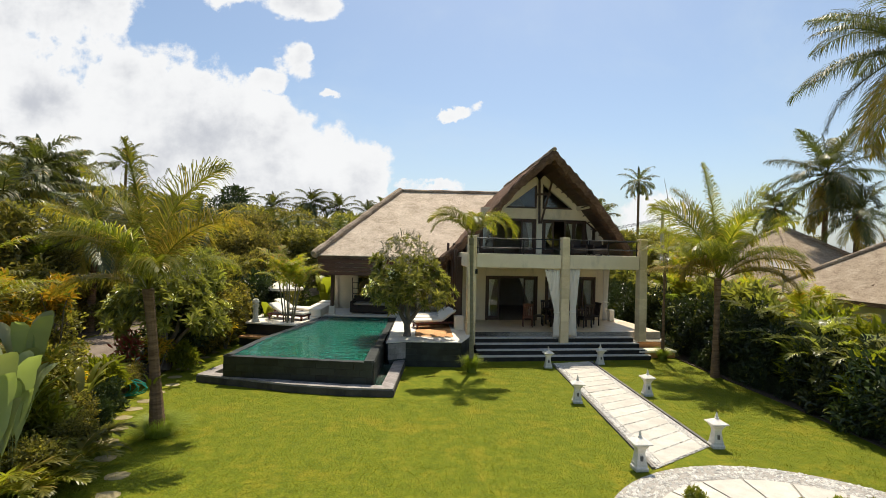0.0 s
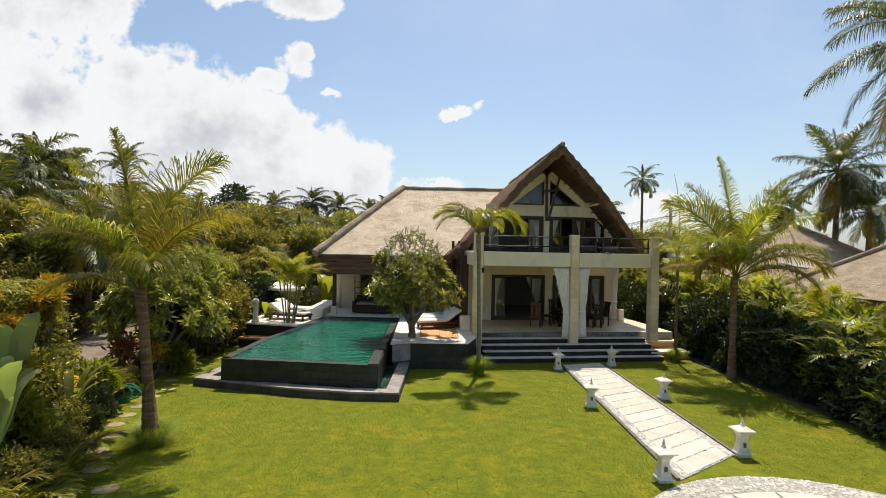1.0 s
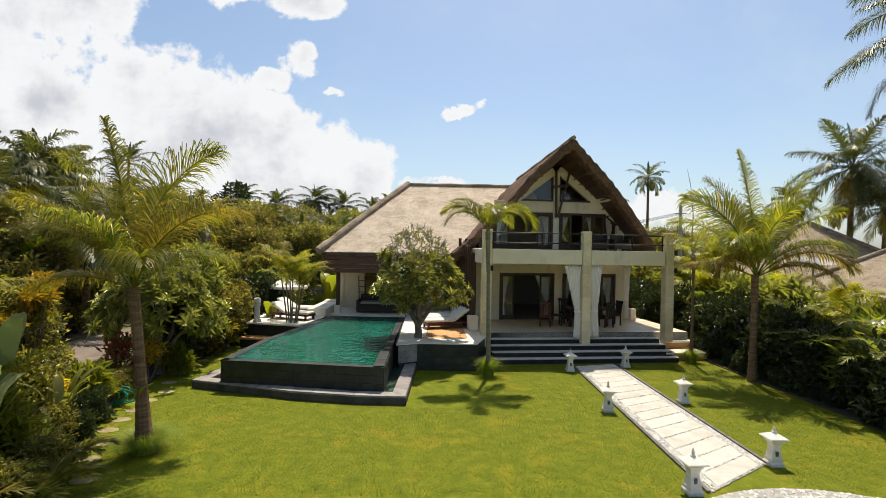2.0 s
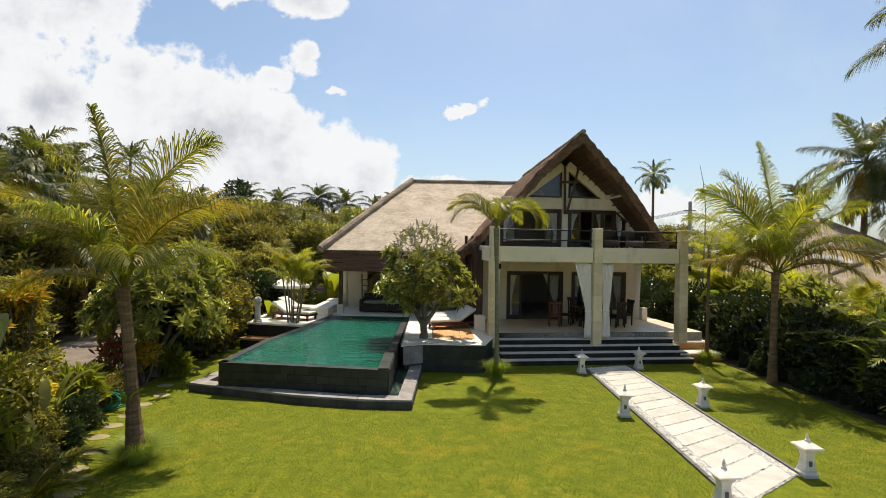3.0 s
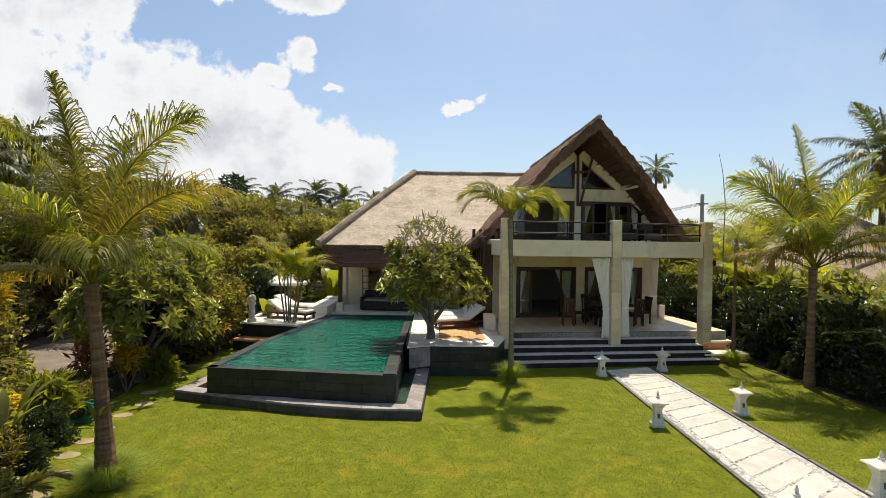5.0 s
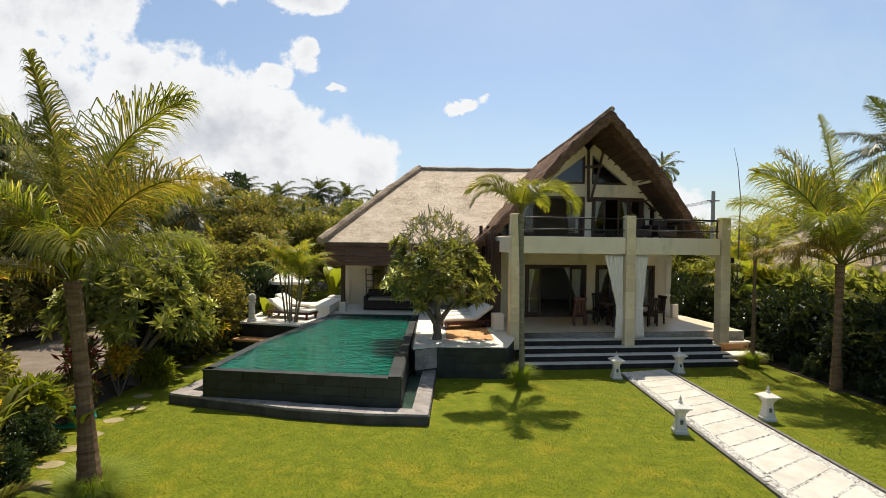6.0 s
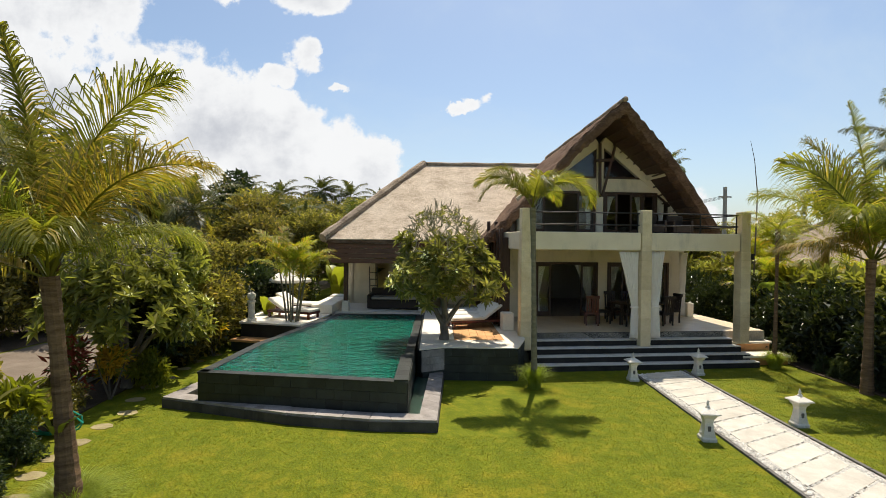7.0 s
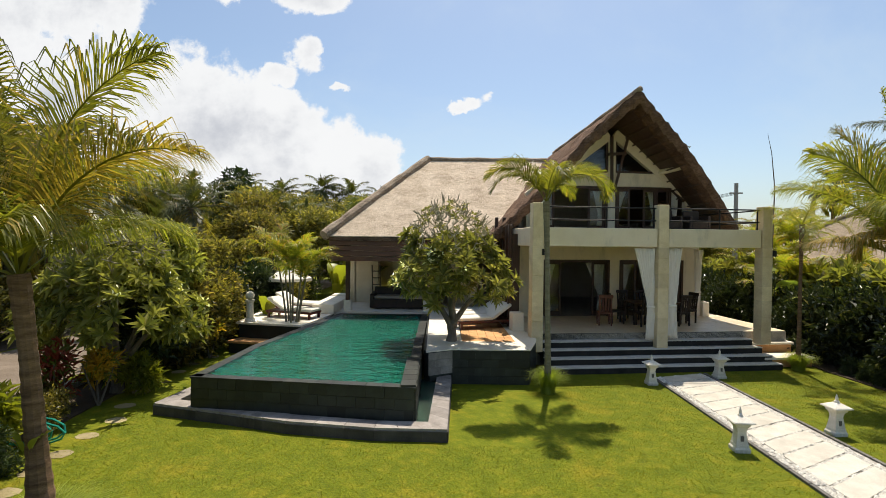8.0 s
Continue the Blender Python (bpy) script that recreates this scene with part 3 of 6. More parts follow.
strip("road", [(-21.5, -30), (-21.2, -10), (-20.5, 5), (-19.5, 30)], [(-17.0, -30), (-16.8, -10), (-16.2, 5), (-15.5, 30)], 0.02, GRAVEL, "grey-brown dirt lane beyond the garden hedge", "dirt road")
strip("grove_floor", [(-70, -30), (-70, 90)], [(-21.7, -30), (-21.4, -10), (-20.7, 5), (-19.7, 30), (-19.7, 90)], 0.012, SOIL, "dark leaf-littered ground under the grove", "ground")
strip("soil_bed_left", [(-16.2, -30), (-16.2, -8), (-16.0, 4)], [(-11.6, -30), (-12.7, -11), (-14.0, -7.2)] + [(-14.35, -3.0), (-14.7, 4)], 0.03, SOIL, "dark planting bed along the garden edge", "flower bed")
strip("soil_bed_right", [(5.0, -30), (5.1, -6.6), (4.75, -0.6), (5.2, 6), (6, 20)], [(11, -30), (10.5, -6), (10.5, 6), (11, 20)], 0.03, SOIL, "dark planting bed under the shaded hedge", "flower bed")

# ---- villa: gable block with terrace and balcony ----
YAW = 7.0
HOUSE = pose(0.05, 0, 0, 0, 0, YAW)
INV = HOUSE.inverted()
villa = thing("villa", "two-storey cream villa with a pale thatched roof and dark timber doors", "house", HOUSE)


def wing(bm):
    """Brings a part given in the garden's axes into the villa's."""
    bmesh.ops.transform(bm, matrix=INV, verts=bm.verts)
    return bm


FLOOR_Z, SLAB_Z, BALCONY_Z = 0.95, 3.62, 4.18
COLUMNS = (-3.88, 0.02, 3.42)
for u, foot in zip(COLUMNS, (0.5, 0.57, 0.62)):
    col = part("column", boxes([(u - 0.16, u + 0.16, -0.16, 0.16, foot, 4.9)], 0.012), LIMESTONE, villa, "cream limestone-clad column")
    z = foot
    i = 0
    while z < SLAB_Z - 0.05:
        z1 = min(z + 0.45, SLAB_Z - 0.01)
        part("stone_block", boxes([(u - 0.172, u + 0.172, -0.172, 0.172, z + 0.006, z1)], 0.01), LIMESTONE, col)
        z, i = z1, i + 1
part("balcony_beam", boxes([(-3.7, -0.16, -0.12, 0.14, SLAB_Z, BALCONY_Z), (0.2, 3.24, -0.12, 0.14, SLAB_Z, BALCONY_Z)], 0.015), CREAM, villa)
part("side_beam", boxes([(3.3, 3.56, 0.18, 3.55, SLAB_Z, BALCONY_Z)], 0.015), CREAM, villa)
part("side_beam", boxes([(-4.02, -3.76, 0.18, 3.55, SLAB_Z, BALCONY_Z)], 0.015), CREAM, villa)
part("balcony_slab", boxes([(-3.74, 3.28, 0.16, 9.0, SLAB_Z + 0.22, BALCONY_Z - 0.06)]), CREAM, villa)
# railing
for a, b in ((-3.70, -0.16), (0.2, 3.24)):
    for z in (4.42, 4.80):
        bm = bmesh.new()
        tube(bm, [(a, 0, z), (b, 0, z)], 0.022, 8)
        part("rail", bm, IRON, villa, "thin black iron rail")
    for u in (a + 0.06, (a + b) / 2 + 0.2, b - 0.06):
        bm = bmesh.new()
        tube(bm, [(u, 0, BALCONY_Z), (u, 0, 4.8)], 0.025, 8)
        part("rail_post", bm, IRON, villa)
for z in (4.42, 4.80):
    bm = bmesh.new()
    tube(bm, [(3.42, 0.1, z), (3.42, 3.5, z)], 0.022, 8)
    part("rail", bm, IRON, villa)

# ground-floor wall with two door openings
W0, W1 = 3.7, 3.95
part("front_wall", boxes([(-4.0, -2.45, W0, W1, 0.9, SLAB_Z), (-2.45, 0.13, W0, W1, 3.08, SLAB_Z), (0.13, 0.52, W0, W1, 0.9, SLAB_Z),
                          (0.52, 3.1, W0, W1, 3.08, SLAB_Z), (3.1, 3.75, W0, W1, 0.9, SLAB_Z)]), CREAM, villa)
part("side_wall", boxes([(3.5, 3.75, W1, 10.0, 0.9, SLAB_Z)]), CREAM, villa)
part("side_wall", boxes([(-4.2, -3.95, 1.6, 10.0, 0.9, 4.0)]), DARKWOOD, villa, "dark timber side wall")
for i in range(6):
    part("timber_post", boxes([(-4.32, -4.2, 1.62 + i * 0.42, 1.76 + i * 0.42, 0.95, 4.3)], 0.01), DARKWOOD, villa)
part("back_wall", boxes([(-4.2, 3.75, 10.0, 10.25, 0.0, 4.6)]), SHADED_WALL, villa)
part("room_ceiling", boxes([(-4.0, 3.6, W1, 10.0, SLAB_Z - 0.1, SLAB_Z + 0.2)]), SHADED_WALL, villa)


def door_set(u0, u1, z0, z1, v, leaves, parent, open_leaf=None):
    """A dark timber door frame with glazed leaves."""
    fr = 0.09
    part("door_frame", boxes([(u0, u0 + fr, v - 0.03, v + 0.1, z0, z1), (u1 - fr, u1, v - 0.03, v + 0.1, z0, z1), (u0 + fr, u1 - fr, v - 0.03, v + 0.1, z1 - fr, z1)], 0.006), DARKWOOD, parent)
    w = (u1 - u0 - 2 * fr) / leaves
    for i in range(leaves):
        if open_leaf and i in open_leaf:
            continue
        a, b = u0 + fr + i * w + 0.004, u0 + fr + (i + 1) * w - 0.004
        s = 0.08
        leaf = part("door_leaf", boxes([(a, a + s, v + 0.02, v + 0.07, z0 + 0.02, z1 - fr), (b - s, b, v + 0.02, v + 0.07, z0 + 0.02, z1 - fr),
                                        (a + s, b - s, v + 0.02, v + 0.07, z1 - fr - s, z1 - fr), (a + s, b - s, v + 0.02, v + 0.07, z0 + 0.02, z0 + 0.2)], 0.005), DARKWOOD, parent)
        pane = part("pane", boxes([(a + s, b - s, v + 0.04, v + 0.05, z0 + 0.2, z1 - fr - s)]), GLASS, leaf)
        pane.visible_shadow = False


door_set(-2.45, 0.13, FLOOR_Z, 3.08, W0, 4, villa, (1, 2))
door_set(0.52, 3.1, FLOOR_Z, 3.08, W0, 4, villa, (1, 2))

# upper gable wall: posts, beam, rafters with windows between
GV = 3.7


def bar(p, q, width, v0, v1):
    """A flat timber or plaster bar in the gable's plane from p to q (u, z)."""
    bm = bmesh.new()
    d = Vector((q[0] - p[0], q[1] - p[1]))
    nrm = Vector((-d.y, d.x)).normalized() * width / 2
    ring = [(p[0] + nrm.x, p[1] + nrm.y), (q[0] + nrm.x, q[1] + nrm.y), (q[0] - nrm.x, q[1] - nrm.y), (p[0] - nrm.x, p[1] - nrm.y)]
    lo = [bm.verts.new((x, v0, z)) for x, z in ring]
    hi = [bm.verts.new((x, v1, z)) for x, z in ring]
    bm.faces.new(lo), bm.faces.new(hi[::-1])
    for i in range(4):
        j = (i + 1) % 4
        bm.faces.new((lo[i], lo[j], hi[j], hi[i]))
    return bm


GC = 0.15
part("gable_post", boxes([(GC - 0.14, GC + 0.14, GV - 0.04, GV + 0.2, BALCONY_Z, 7.75)], 0.01), CREAM, villa)
part("gable_beam", boxes([(-2.75, GC - 0.14, GV, GV + 0.2, 5.87, 6.38), (GC + 0.14, 2.65, GV, GV + 0.2, 5.87, 6.38)], 0.01), CREAM, villa)
part("gable_rafter", bar((GC + 0.1, 7.86), (3.38, 5.42), 0.36, GV - 0.012, GV + 0.19), CREAM, villa)
part("gable_rafter", bar((GC - 0.1, 7.8), (-3.1, 5.42), 0.34, GV - 0.012, GV + 0.19), CREAM, villa)
part("corner_post", boxes([(3.12, 3.46, GV - 0.02, GV + 0.2, BALCONY_Z, 5.62)], 0.01), CREAM, villa)
part("corner_post", boxes([(-3.16, -2.82, GV - 0.02, GV + 0.2, BALCONY_Z, 5.1)], 0.01), CREAM, villa)


def tri_window(a, b, c, parent):
    """A dark framed three-cornered window: corners (u, z)."""
    f = part("gable_window", bar(a, b, 0.08, GV + 0.03, GV + 0.12), DARKWOOD, parent)
    part("window_frame", bar(b, c, 0.08, GV + 0.031, GV + 0.121), DARKWOOD, f)
    part("window_frame", bar(c, a, 0.08, GV + 0.029, GV + 0.119), DARKWOOD, f)
    bm = bmesh.new()
    front = [bm.verts.new((u, GV + 0.07, z)) for u, z in (a, b, c)]
    back = [bm.verts.new((u, GV + 0.08, z)) for u, z in (a, b, c)]
    bm.faces.new(front), bm.faces.new(back[::-1])
    for i in range(3):
        j = (i + 1) % 3
        bm.faces.new((front[i], front[j], back[j], back[i]))
    pane = part("pane", bm, GLASS, f)
    pane.visible_shadow = False


tri_window((-1.75, 6.42), (GC - 0.18, 6.42), (GC - 0.18, 7.55), villa)
tri_window((1.98, 6.42), (GC + 0.18, 6.42), (GC + 0.18, 7.62), villa)
door_set(-2.8, GC - 0.16, BALCONY_Z, 5.86, GV, 4, villa, (1, 2))
door_set(GC + 0.16, 2.55, BALCONY_Z, 5.86, GV, 4, villa, (1,))
part("upper_window_frame", bar((2.6, 5.8), (3.12, 5.35), 0.08, GV + 0.02, GV + 0.1), DARKWOOD, villa)
part("upper_room_wall", boxes([(-3.4, -3.2, GV + 0.2, 9.0, BALCONY_Z, 4.55), (3.2, 3.4, GV + 0.2, 9.0, BALCONY_Z, 4.65), (-3.2, 3.2, 7.5, 7.7, BALCONY_Z, 4.6), (-1.6, 1.6, 7.5, 7.7, 4.6, 6.4)]), SHADED_WALL, villa)
# crossed timber finial on the gable wall and a log beam end
part("gable_finial", bar((GC - 0.03, 5.65), (GC - 0.06, 7.75), 0.09, GV - 0.14, GV - 0.05), DARKWOOD, villa)
part("gable_finial", bar((GC + 0.02, 5.65), (GC + 0.55, 7.75), 0.08, GV - 0.22, GV - 0.15), DARKWOOD, villa)
part("gable_finial", bar((GC - 0.2, 7.05), (GC + 0.5, 7.1), 0.1, GV - 0.2, GV - 0.1), DARKWOOD, villa)
bm = bmesh.new()
tube(bm, [(2.1, GV + 0.1, 6.45), (2.28, 2.6, 6.5)], 0.11, 12)
part("log_beam", bm, CREAM, villa, "pale round log beam end")

# ---- thatched roofs ----


def slope(eave_a, eave_b, top_a, top_b, courses, thick, mat, parent, profile=None, seed=0, across=60, label="", to_wing=True):
    """One thatched slope: overlapping courses whose lower lips stand proud and ragged."""
    rng = np.random.default_rng(seed)
    ea, eb, ta, tb = (Vector(p) for p in (eave_a, eave_b, top_a, top_b))
    nrm = (eb - ea).cross(ta - ea).normalized()
    if nrm.z < 0:
        nrm = -nrm
    bulge = profile or (lambda s: 0.0)

    def at(s, t, lift):
        p = ea.lerp(ta, s).lerp(eb.lerp(tb, s), t)
        return p + nrm * (lift + bulge(s))

    for c in range(courses):
        bm = bmesh.new()
        s0, s1 = c / courses, min(1.0, (c + 1.25) / courses)
        rows = []
        for j in range(across + 1):
            t = j / across
            rag = rng.normal() * 0.16 / courses
            lip = thick * 0.02 * (1 + 0.8 * rng.normal())
            so = max(0.0, s0 + rag) if c else 0.0
            rows.append((bm.verts.new(at(so, t, -0.02)), bm.verts.new(at(so, t, abs(lip) + 0.008)), bm.verts.new(at(s1, t, 0.012))))
        for a, b in zip(rows, rows[1:]):
            bm.faces.new((a[0], b[0], b[1], a[1]))
            bm.faces.new((a[1], b[1], b[2], a[2]))
        if to_wing:
            wing(bm)
        part("thatch_course", bm, mat, parent, label)


def slab_under(name, pts, thick, mat, parent, to_wing=True, label=""):
    """The thickness below a slope: a plate hung under its outline."""
    bm = bmesh.new()
    top = [bm.verts.new(p) for p in pts]
    low = [bm.verts.new(Vector(p) - Vector((0, 0, thick))) for p in pts]
    bm.faces.new(top), bm.faces.new(low[::-1])
    for i in range(len(pts)):
        j = (i + 1) % len(pts)
        bm.faces.new((top[i], top[j], low[j], low[i]))
    if to_wing:
        wing(bm)
    return part(name, bm, mat, parent, label)


# main wing: hipped roof, in the garden's axes
EL, ER, EF, EB, EZ = -11.05, 4.0, 3.75, 14.2, 3.88
RX0, RX1, RY, RZ = -7.35, 4.0, 9.0, 7.66
sag = lambda s: 0.04 * math.sin(math.pi * s)
main_roof = slab_under("main_roof", [(EL, EF, EZ - 0.03), (-3.2, EF, EZ - 0.03), (-1.0, RY, RZ - 0.06), (RX0, RY, RZ - 0.06)], 0.13, THATCH_EDGE, villa)
slope((EL, EF, EZ), (-3.2, EF, EZ), (RX0, RY, RZ), (-1.0, RY, RZ), 24, 0.22, THATCH, main_roof, sag, 1, 150, "pale straw-coloured thatch laid in courses")
slope((EL, EB, EZ), (ER, EB, EZ), (RX0, RY, RZ), (RX1, RY, RZ), 8, 0.2, THATCH, main_roof, None, 2, 20)
slope((EL, EF, EZ), (EL, EB, EZ), (RX0, RY, RZ), (RX0, RY, RZ), 10, 0.2, THATCH, main_roof, None, 3, 40)
bm = bmesh.new()
hp = [Vector((EL - 0.05, EF - 0.08, EZ - 0.02)).lerp(Vector((RX0, RY, RZ)), s) + Vector((-0.08, 0.05, 0.05 + 0.03 * math.sin(math.pi * s))) for s in np.linspace(0, 1, 16)]
tube(bm, hp, [0.20 + 0.03 * math.sin(i * 2.1) * math.sin(i * 0.7) for i in range(16)], 9)
part("hip_cap", wing(bm), RIDGE, villa, "grey weathered thatch roll over the hip")
bm = bmesh.new()
tube(bm, [(RX0 - 0.05 + i * 0.5, RY, RZ + 0.02 + 0.012 * math.sin(i * 1.7)) for i in range(20)], 0.12, 10)
part("ridge_cap", wing(bm), RIDGE, villa, smooth=True)

# gable roof in the villa's axes: bowed slopes, front overhang
GPROF = {1: [(0.0, 8.82), (0.78, 8.12), (1.47, 7.50), (2.1, 6.92), (2.85, 6.08), (3.6, 5.17), (4.25, 4.36)],
         -1: [(0.0, 8.80), (0.84, 8.08), (1.62, 7.33), (2.6, 6.12), (3.34, 5.34), (4.07, 4.55), (4.87, 3.90)]}


def gable_side(sgn, last, seed):
    """One steep bowed slope; the verge leans back from the apex to the eave."""
    pu, pz = [p[0] for p in GPROF[sgn]], [p[1] for p in GPROF[sgn]]
    wob = [0.035 * math.sin(i * 1.9 + seed) + 0.02 * math.sin(i * 4.3 + seed) for i in range(64)]

    def height(u):
        k = max(0.0, u) / last * 40
        a = int(k)
        return float(np.interp(u, pu, pz)) + wob[a] + (wob[a + 1] - wob[a]) * (k - a)

    def front(u):
        return 1.4 + 0.2 * max(0.0, u)

    rng = np.random.default_rng(seed)
    bm = bmesh.new()
    nv, back = 30, 10.5
    grid = []
    for i, u in enumerate(np.linspace(0, last, 34)):
        f0 = front(u)
        grid.append([bm.verts.new((sgn * u, f0 + (back - f0) * j / nv, height(u) - 0.075 * (back - 1.4) * j / nv + rng.normal() * 0.015 + (0.03 if i % 3 == 0 else 0))) for j in range(nv + 1)])
    for a, b in zip(grid, grid[1:]):
        for j in range(nv):
            bm.faces.new((a[j], a[j + 1], b[j + 1], b[j]))
    part("gable_roof", bm, THATCH_EDGE, villa, "brown thatch on the steep gable roof")
    bm = bmesh.new()
    rows = []
    n = 60
    for i in range(n + 1):
        u = last * i / n
        z, v = height(u) + rng.normal() * 0.014, front(u)
        d = 0.36 + 0.03 * rng.normal()
        q = max(0.0, u - 0.10)
        rows.append([bm.verts.new((sgn * u, v + 0.05, z + 0.03)), bm.verts.new((sgn * u, v - 0.04 + rng.normal() * 0.012, z - 0.06)), bm.verts.new((sgn * max(0, u - 0.04), v - 0.05 + rng.normal() * 0.015, z - d * 0.55)),
                     bm.verts.new((sgn * q, v + 0.02, z - d)), bm.verts.new((sgn * q, v + 0.6, z - d + 0.02))])
    for a, b in zip(rows, rows[1:]):
        for j in range(4):
            bm.faces.new((a[j], a[j + 1], b[j + 1], b[j]))
    part("verge", bm, THATCH_EDGE, villa, "brown ragged cut thatch edge")
    bm = bmesh.new()
    us = np.linspace(0, last, 14)
    a = [[bm.verts.new((sgn * max(0, u - 0.06), front(u) + 0.3 if j == 0 else back, height(u) - 0.27 - (0.36 if j else 0))) for u in us] for j in (0, 1)]
    for i in range(13):
        bm.faces.new((a[0][i], a[0][i + 1], a[1][i + 1], a[1][i]))
    part("roof_lining", bm, DARKWOOD, villa)
    for i in range(15):
        u = 0.2 + (last - 0.3) * i / 14
        z = height(u) - 0.33
        bm = bmesh.new()
        tube(bm, [(sgn * max(0.04, u - 0.08), front(u) + 0.2, z), (sgn * max(0.04, u - 0.08), 6.5, z - 0.20)], 0.03, 6)
        part("bamboo_batten", bm, BAMBOO, villa)


bm = bmesh.new()
rim = [(-u, z) for u, z in GPROF[-1][::-1]] + list(GPROF[1][1:])
near = [bm.verts.new((u * 0.97, 10.25, z - 1.0)) for u, z in rim]
far = [bm.verts.new((u * 0.97, 10.45, z - 1.0)) for u, z in rim]
bm.faces.new(near), bm.faces.new(far[::-1])
for i in range(len(rim)):
    q = (i + 1) % len(rim)
    bm.faces.new((near[i], near[q], far[q], far[i]))
part("back_gable_wall", bm, SHADED_WALL, villa)
gable_side(1, 4.25, 5)
gable_side(-1, 4.87, 6)
bm = bmesh.new()
tube(bm, [(0, 1.38 + i * 0.5, 8.83 - 0.037 * i + 0.012 * math.sin(i * 1.3)) for i in range(18)], [0.10] + [0.09] * 17, 10)
part("gable_ridge_cap", bm, RIDGE, villa, smooth=True)

# main wing body
part("timber_blind", wing(boxes([(-11.0, -4.2, 3.82, 3.9, 2.93 + i * 0.2, 3.115 + i * 0.2) for i in range(4)], 0.008)), FASCIA, villa, "brown timber band under the eaves")
part("timber_blind", wing(boxes([(-11.0, -10.92, 3.9, 13.8, 2.93 + i * 0.2, 3.115 + i * 0.2) for i in range(4)], 0.008)), FASCIA, villa)
for x, y in ((-10.4, 4.5), (-7.25, 4.6), (-4.6, 4.6)):
    p = part("veranda_post", wing(boxes([(x - 0.08, x + 0.08, y - 0.08, y + 0.08, 1.3, 3.8)], 0.01)), DARKWOOD, villa)
    part("post_base", wing(boxes([(x - 0.14, x + 0.14, y - 0.14, y + 0.14, 0.9, 1.35)], 0.015)), DECKSTONE, p)
part("wing_wall", wing(boxes([(-10.6, -9.55, 7.0, 7.25, 0.9, 3.9), (-10.8, -10.55, 7.0, 13.5, 0.9, 3.9), (-8.9, -8.5, 7.0, 7.25, 0.9, 3.9), (-6.3, -4.2, 7.0, 7.25, 0.9, 3.9), (-9.55, -6.3, 7.0, 7.25, 3.1, 3.9), (-10.6, -4.2, 13.3, 13.5, 0.9, 3.9)])), CREAM, villa)
part("wing_ceiling", wing(boxes([(-10.9, -4.2, 3.95, 13.6, 3.86, 3.92)])), DARKWOOD, villa)
part("wing_screen", wing(boxes([(-4.75 + i * 0.27, -4.63 + i * 0.27, 2.55, 2.7, 0.95, 4.6) for i in range(3)], 0.01)), DARKWOOD, villa, "dark vertical timber posts beside the terrace")

# ---- terrace floor, steps ----
tagged(part("terrace_floor", boxes([(-3.95, 4.55, 0.35, 10.2, 0.0, FLOOR_Z - 0.012)], 0, HOUSE), MORTAR), "pale tiled terrace floor under the balcony", "terrace", kind="structure")
terrace = bpy.data.objects["terrace_floor"]
for i in range(14):
    for j in range(6):
        bm = boxes([(-3.95 + i * 0.607, -3.95 + i * 0.607 + 0.601, 0.37 + j * 0.56, 0.37 + j * 0.56 + 0.554, FLOOR_Z - 0.02, FLOOR_Z)], 0.0, HOUSE)
        part("tile", bm, FLOORTILE, terrace)
stairs = thing("entrance_steps", "wide black stone steps with pale tread edges", "steps", HOUSE)
for i, z in enumerate((0.95, 0.76, 0.57, 0.38, 0.19)):
    v = 0.35 - i * 0.29
    u1 = 3.05 + 0.10 * i
    st = part("step", boxes([(-3.70 + 0.0 * i, u1, v, v + (0.3 if i else 0.02) + 0.02 * (i == 0), max(0.0, z - 0.4), z - (0.004 if i == 0 else 0.03))]), RISER, stairs, "black lava stone step")
    if i == 0:
        continue
    part("tread_edge", boxes([(-3.70, u1, v - 0.02, v + 0.29, z - 0.03, z)], 0.006), TREAD, st, "pale grey tread slab")
for z0, z1, v0, v1, u0, u1 in ((0.0, 0.86, 0.95, 2.4, 3.1, 4.5), (0.0, 0.55, 0.2, 0.95, 3.1, 4.62), (0.0, 0.24, -0.5, 0.2, 3.15, 4.7)):
    p = part("side_block", boxes([(u0, u1, v0, v1, z0, z1)], 0.01), ORANGE, stairs, "brown stone flank block")
    part("side_cap", boxes([(u0 - 0.05, u1 + 0.05, v0 - 0.05, v1 - 0.055, z1, z1 + 0.07)], 0.01), DECKSTONE, p, "white stone capping")

# ---- pool ----
pool = thing("swimming_pool", "raised infinity pool of black-green stone with emerald water", "pool")
PF_L, PF_R, PB_R, PB_L, PM_L = (-11.72, -4.92), (-7.05, -5.50), (-7.2, 3.92), (-10.66, 3.92), (-11.62, -1.9)
POOL_Z = 0.9


def lerp2(a, b, t):
    return (a[0] + (b[0] - a[0]) * t, a[1] + (b[1] - a[1]) * t)


def band(a, b, width, z0, z1, bm=None):
    """A straight wall between two plan points, its thickness on the left of the way."""
    bm = bm or bmesh.new()
    d = Vector((b[0] - a[0], b[1] - a[1])).normalized()
    n = Vector((-d.y, d.x)) * width
    return prism(bm, [a, b, (b[0] + n.x, b[1] + n.y), (a[0] + n.x, a[1] + n.y)], z0, z1)


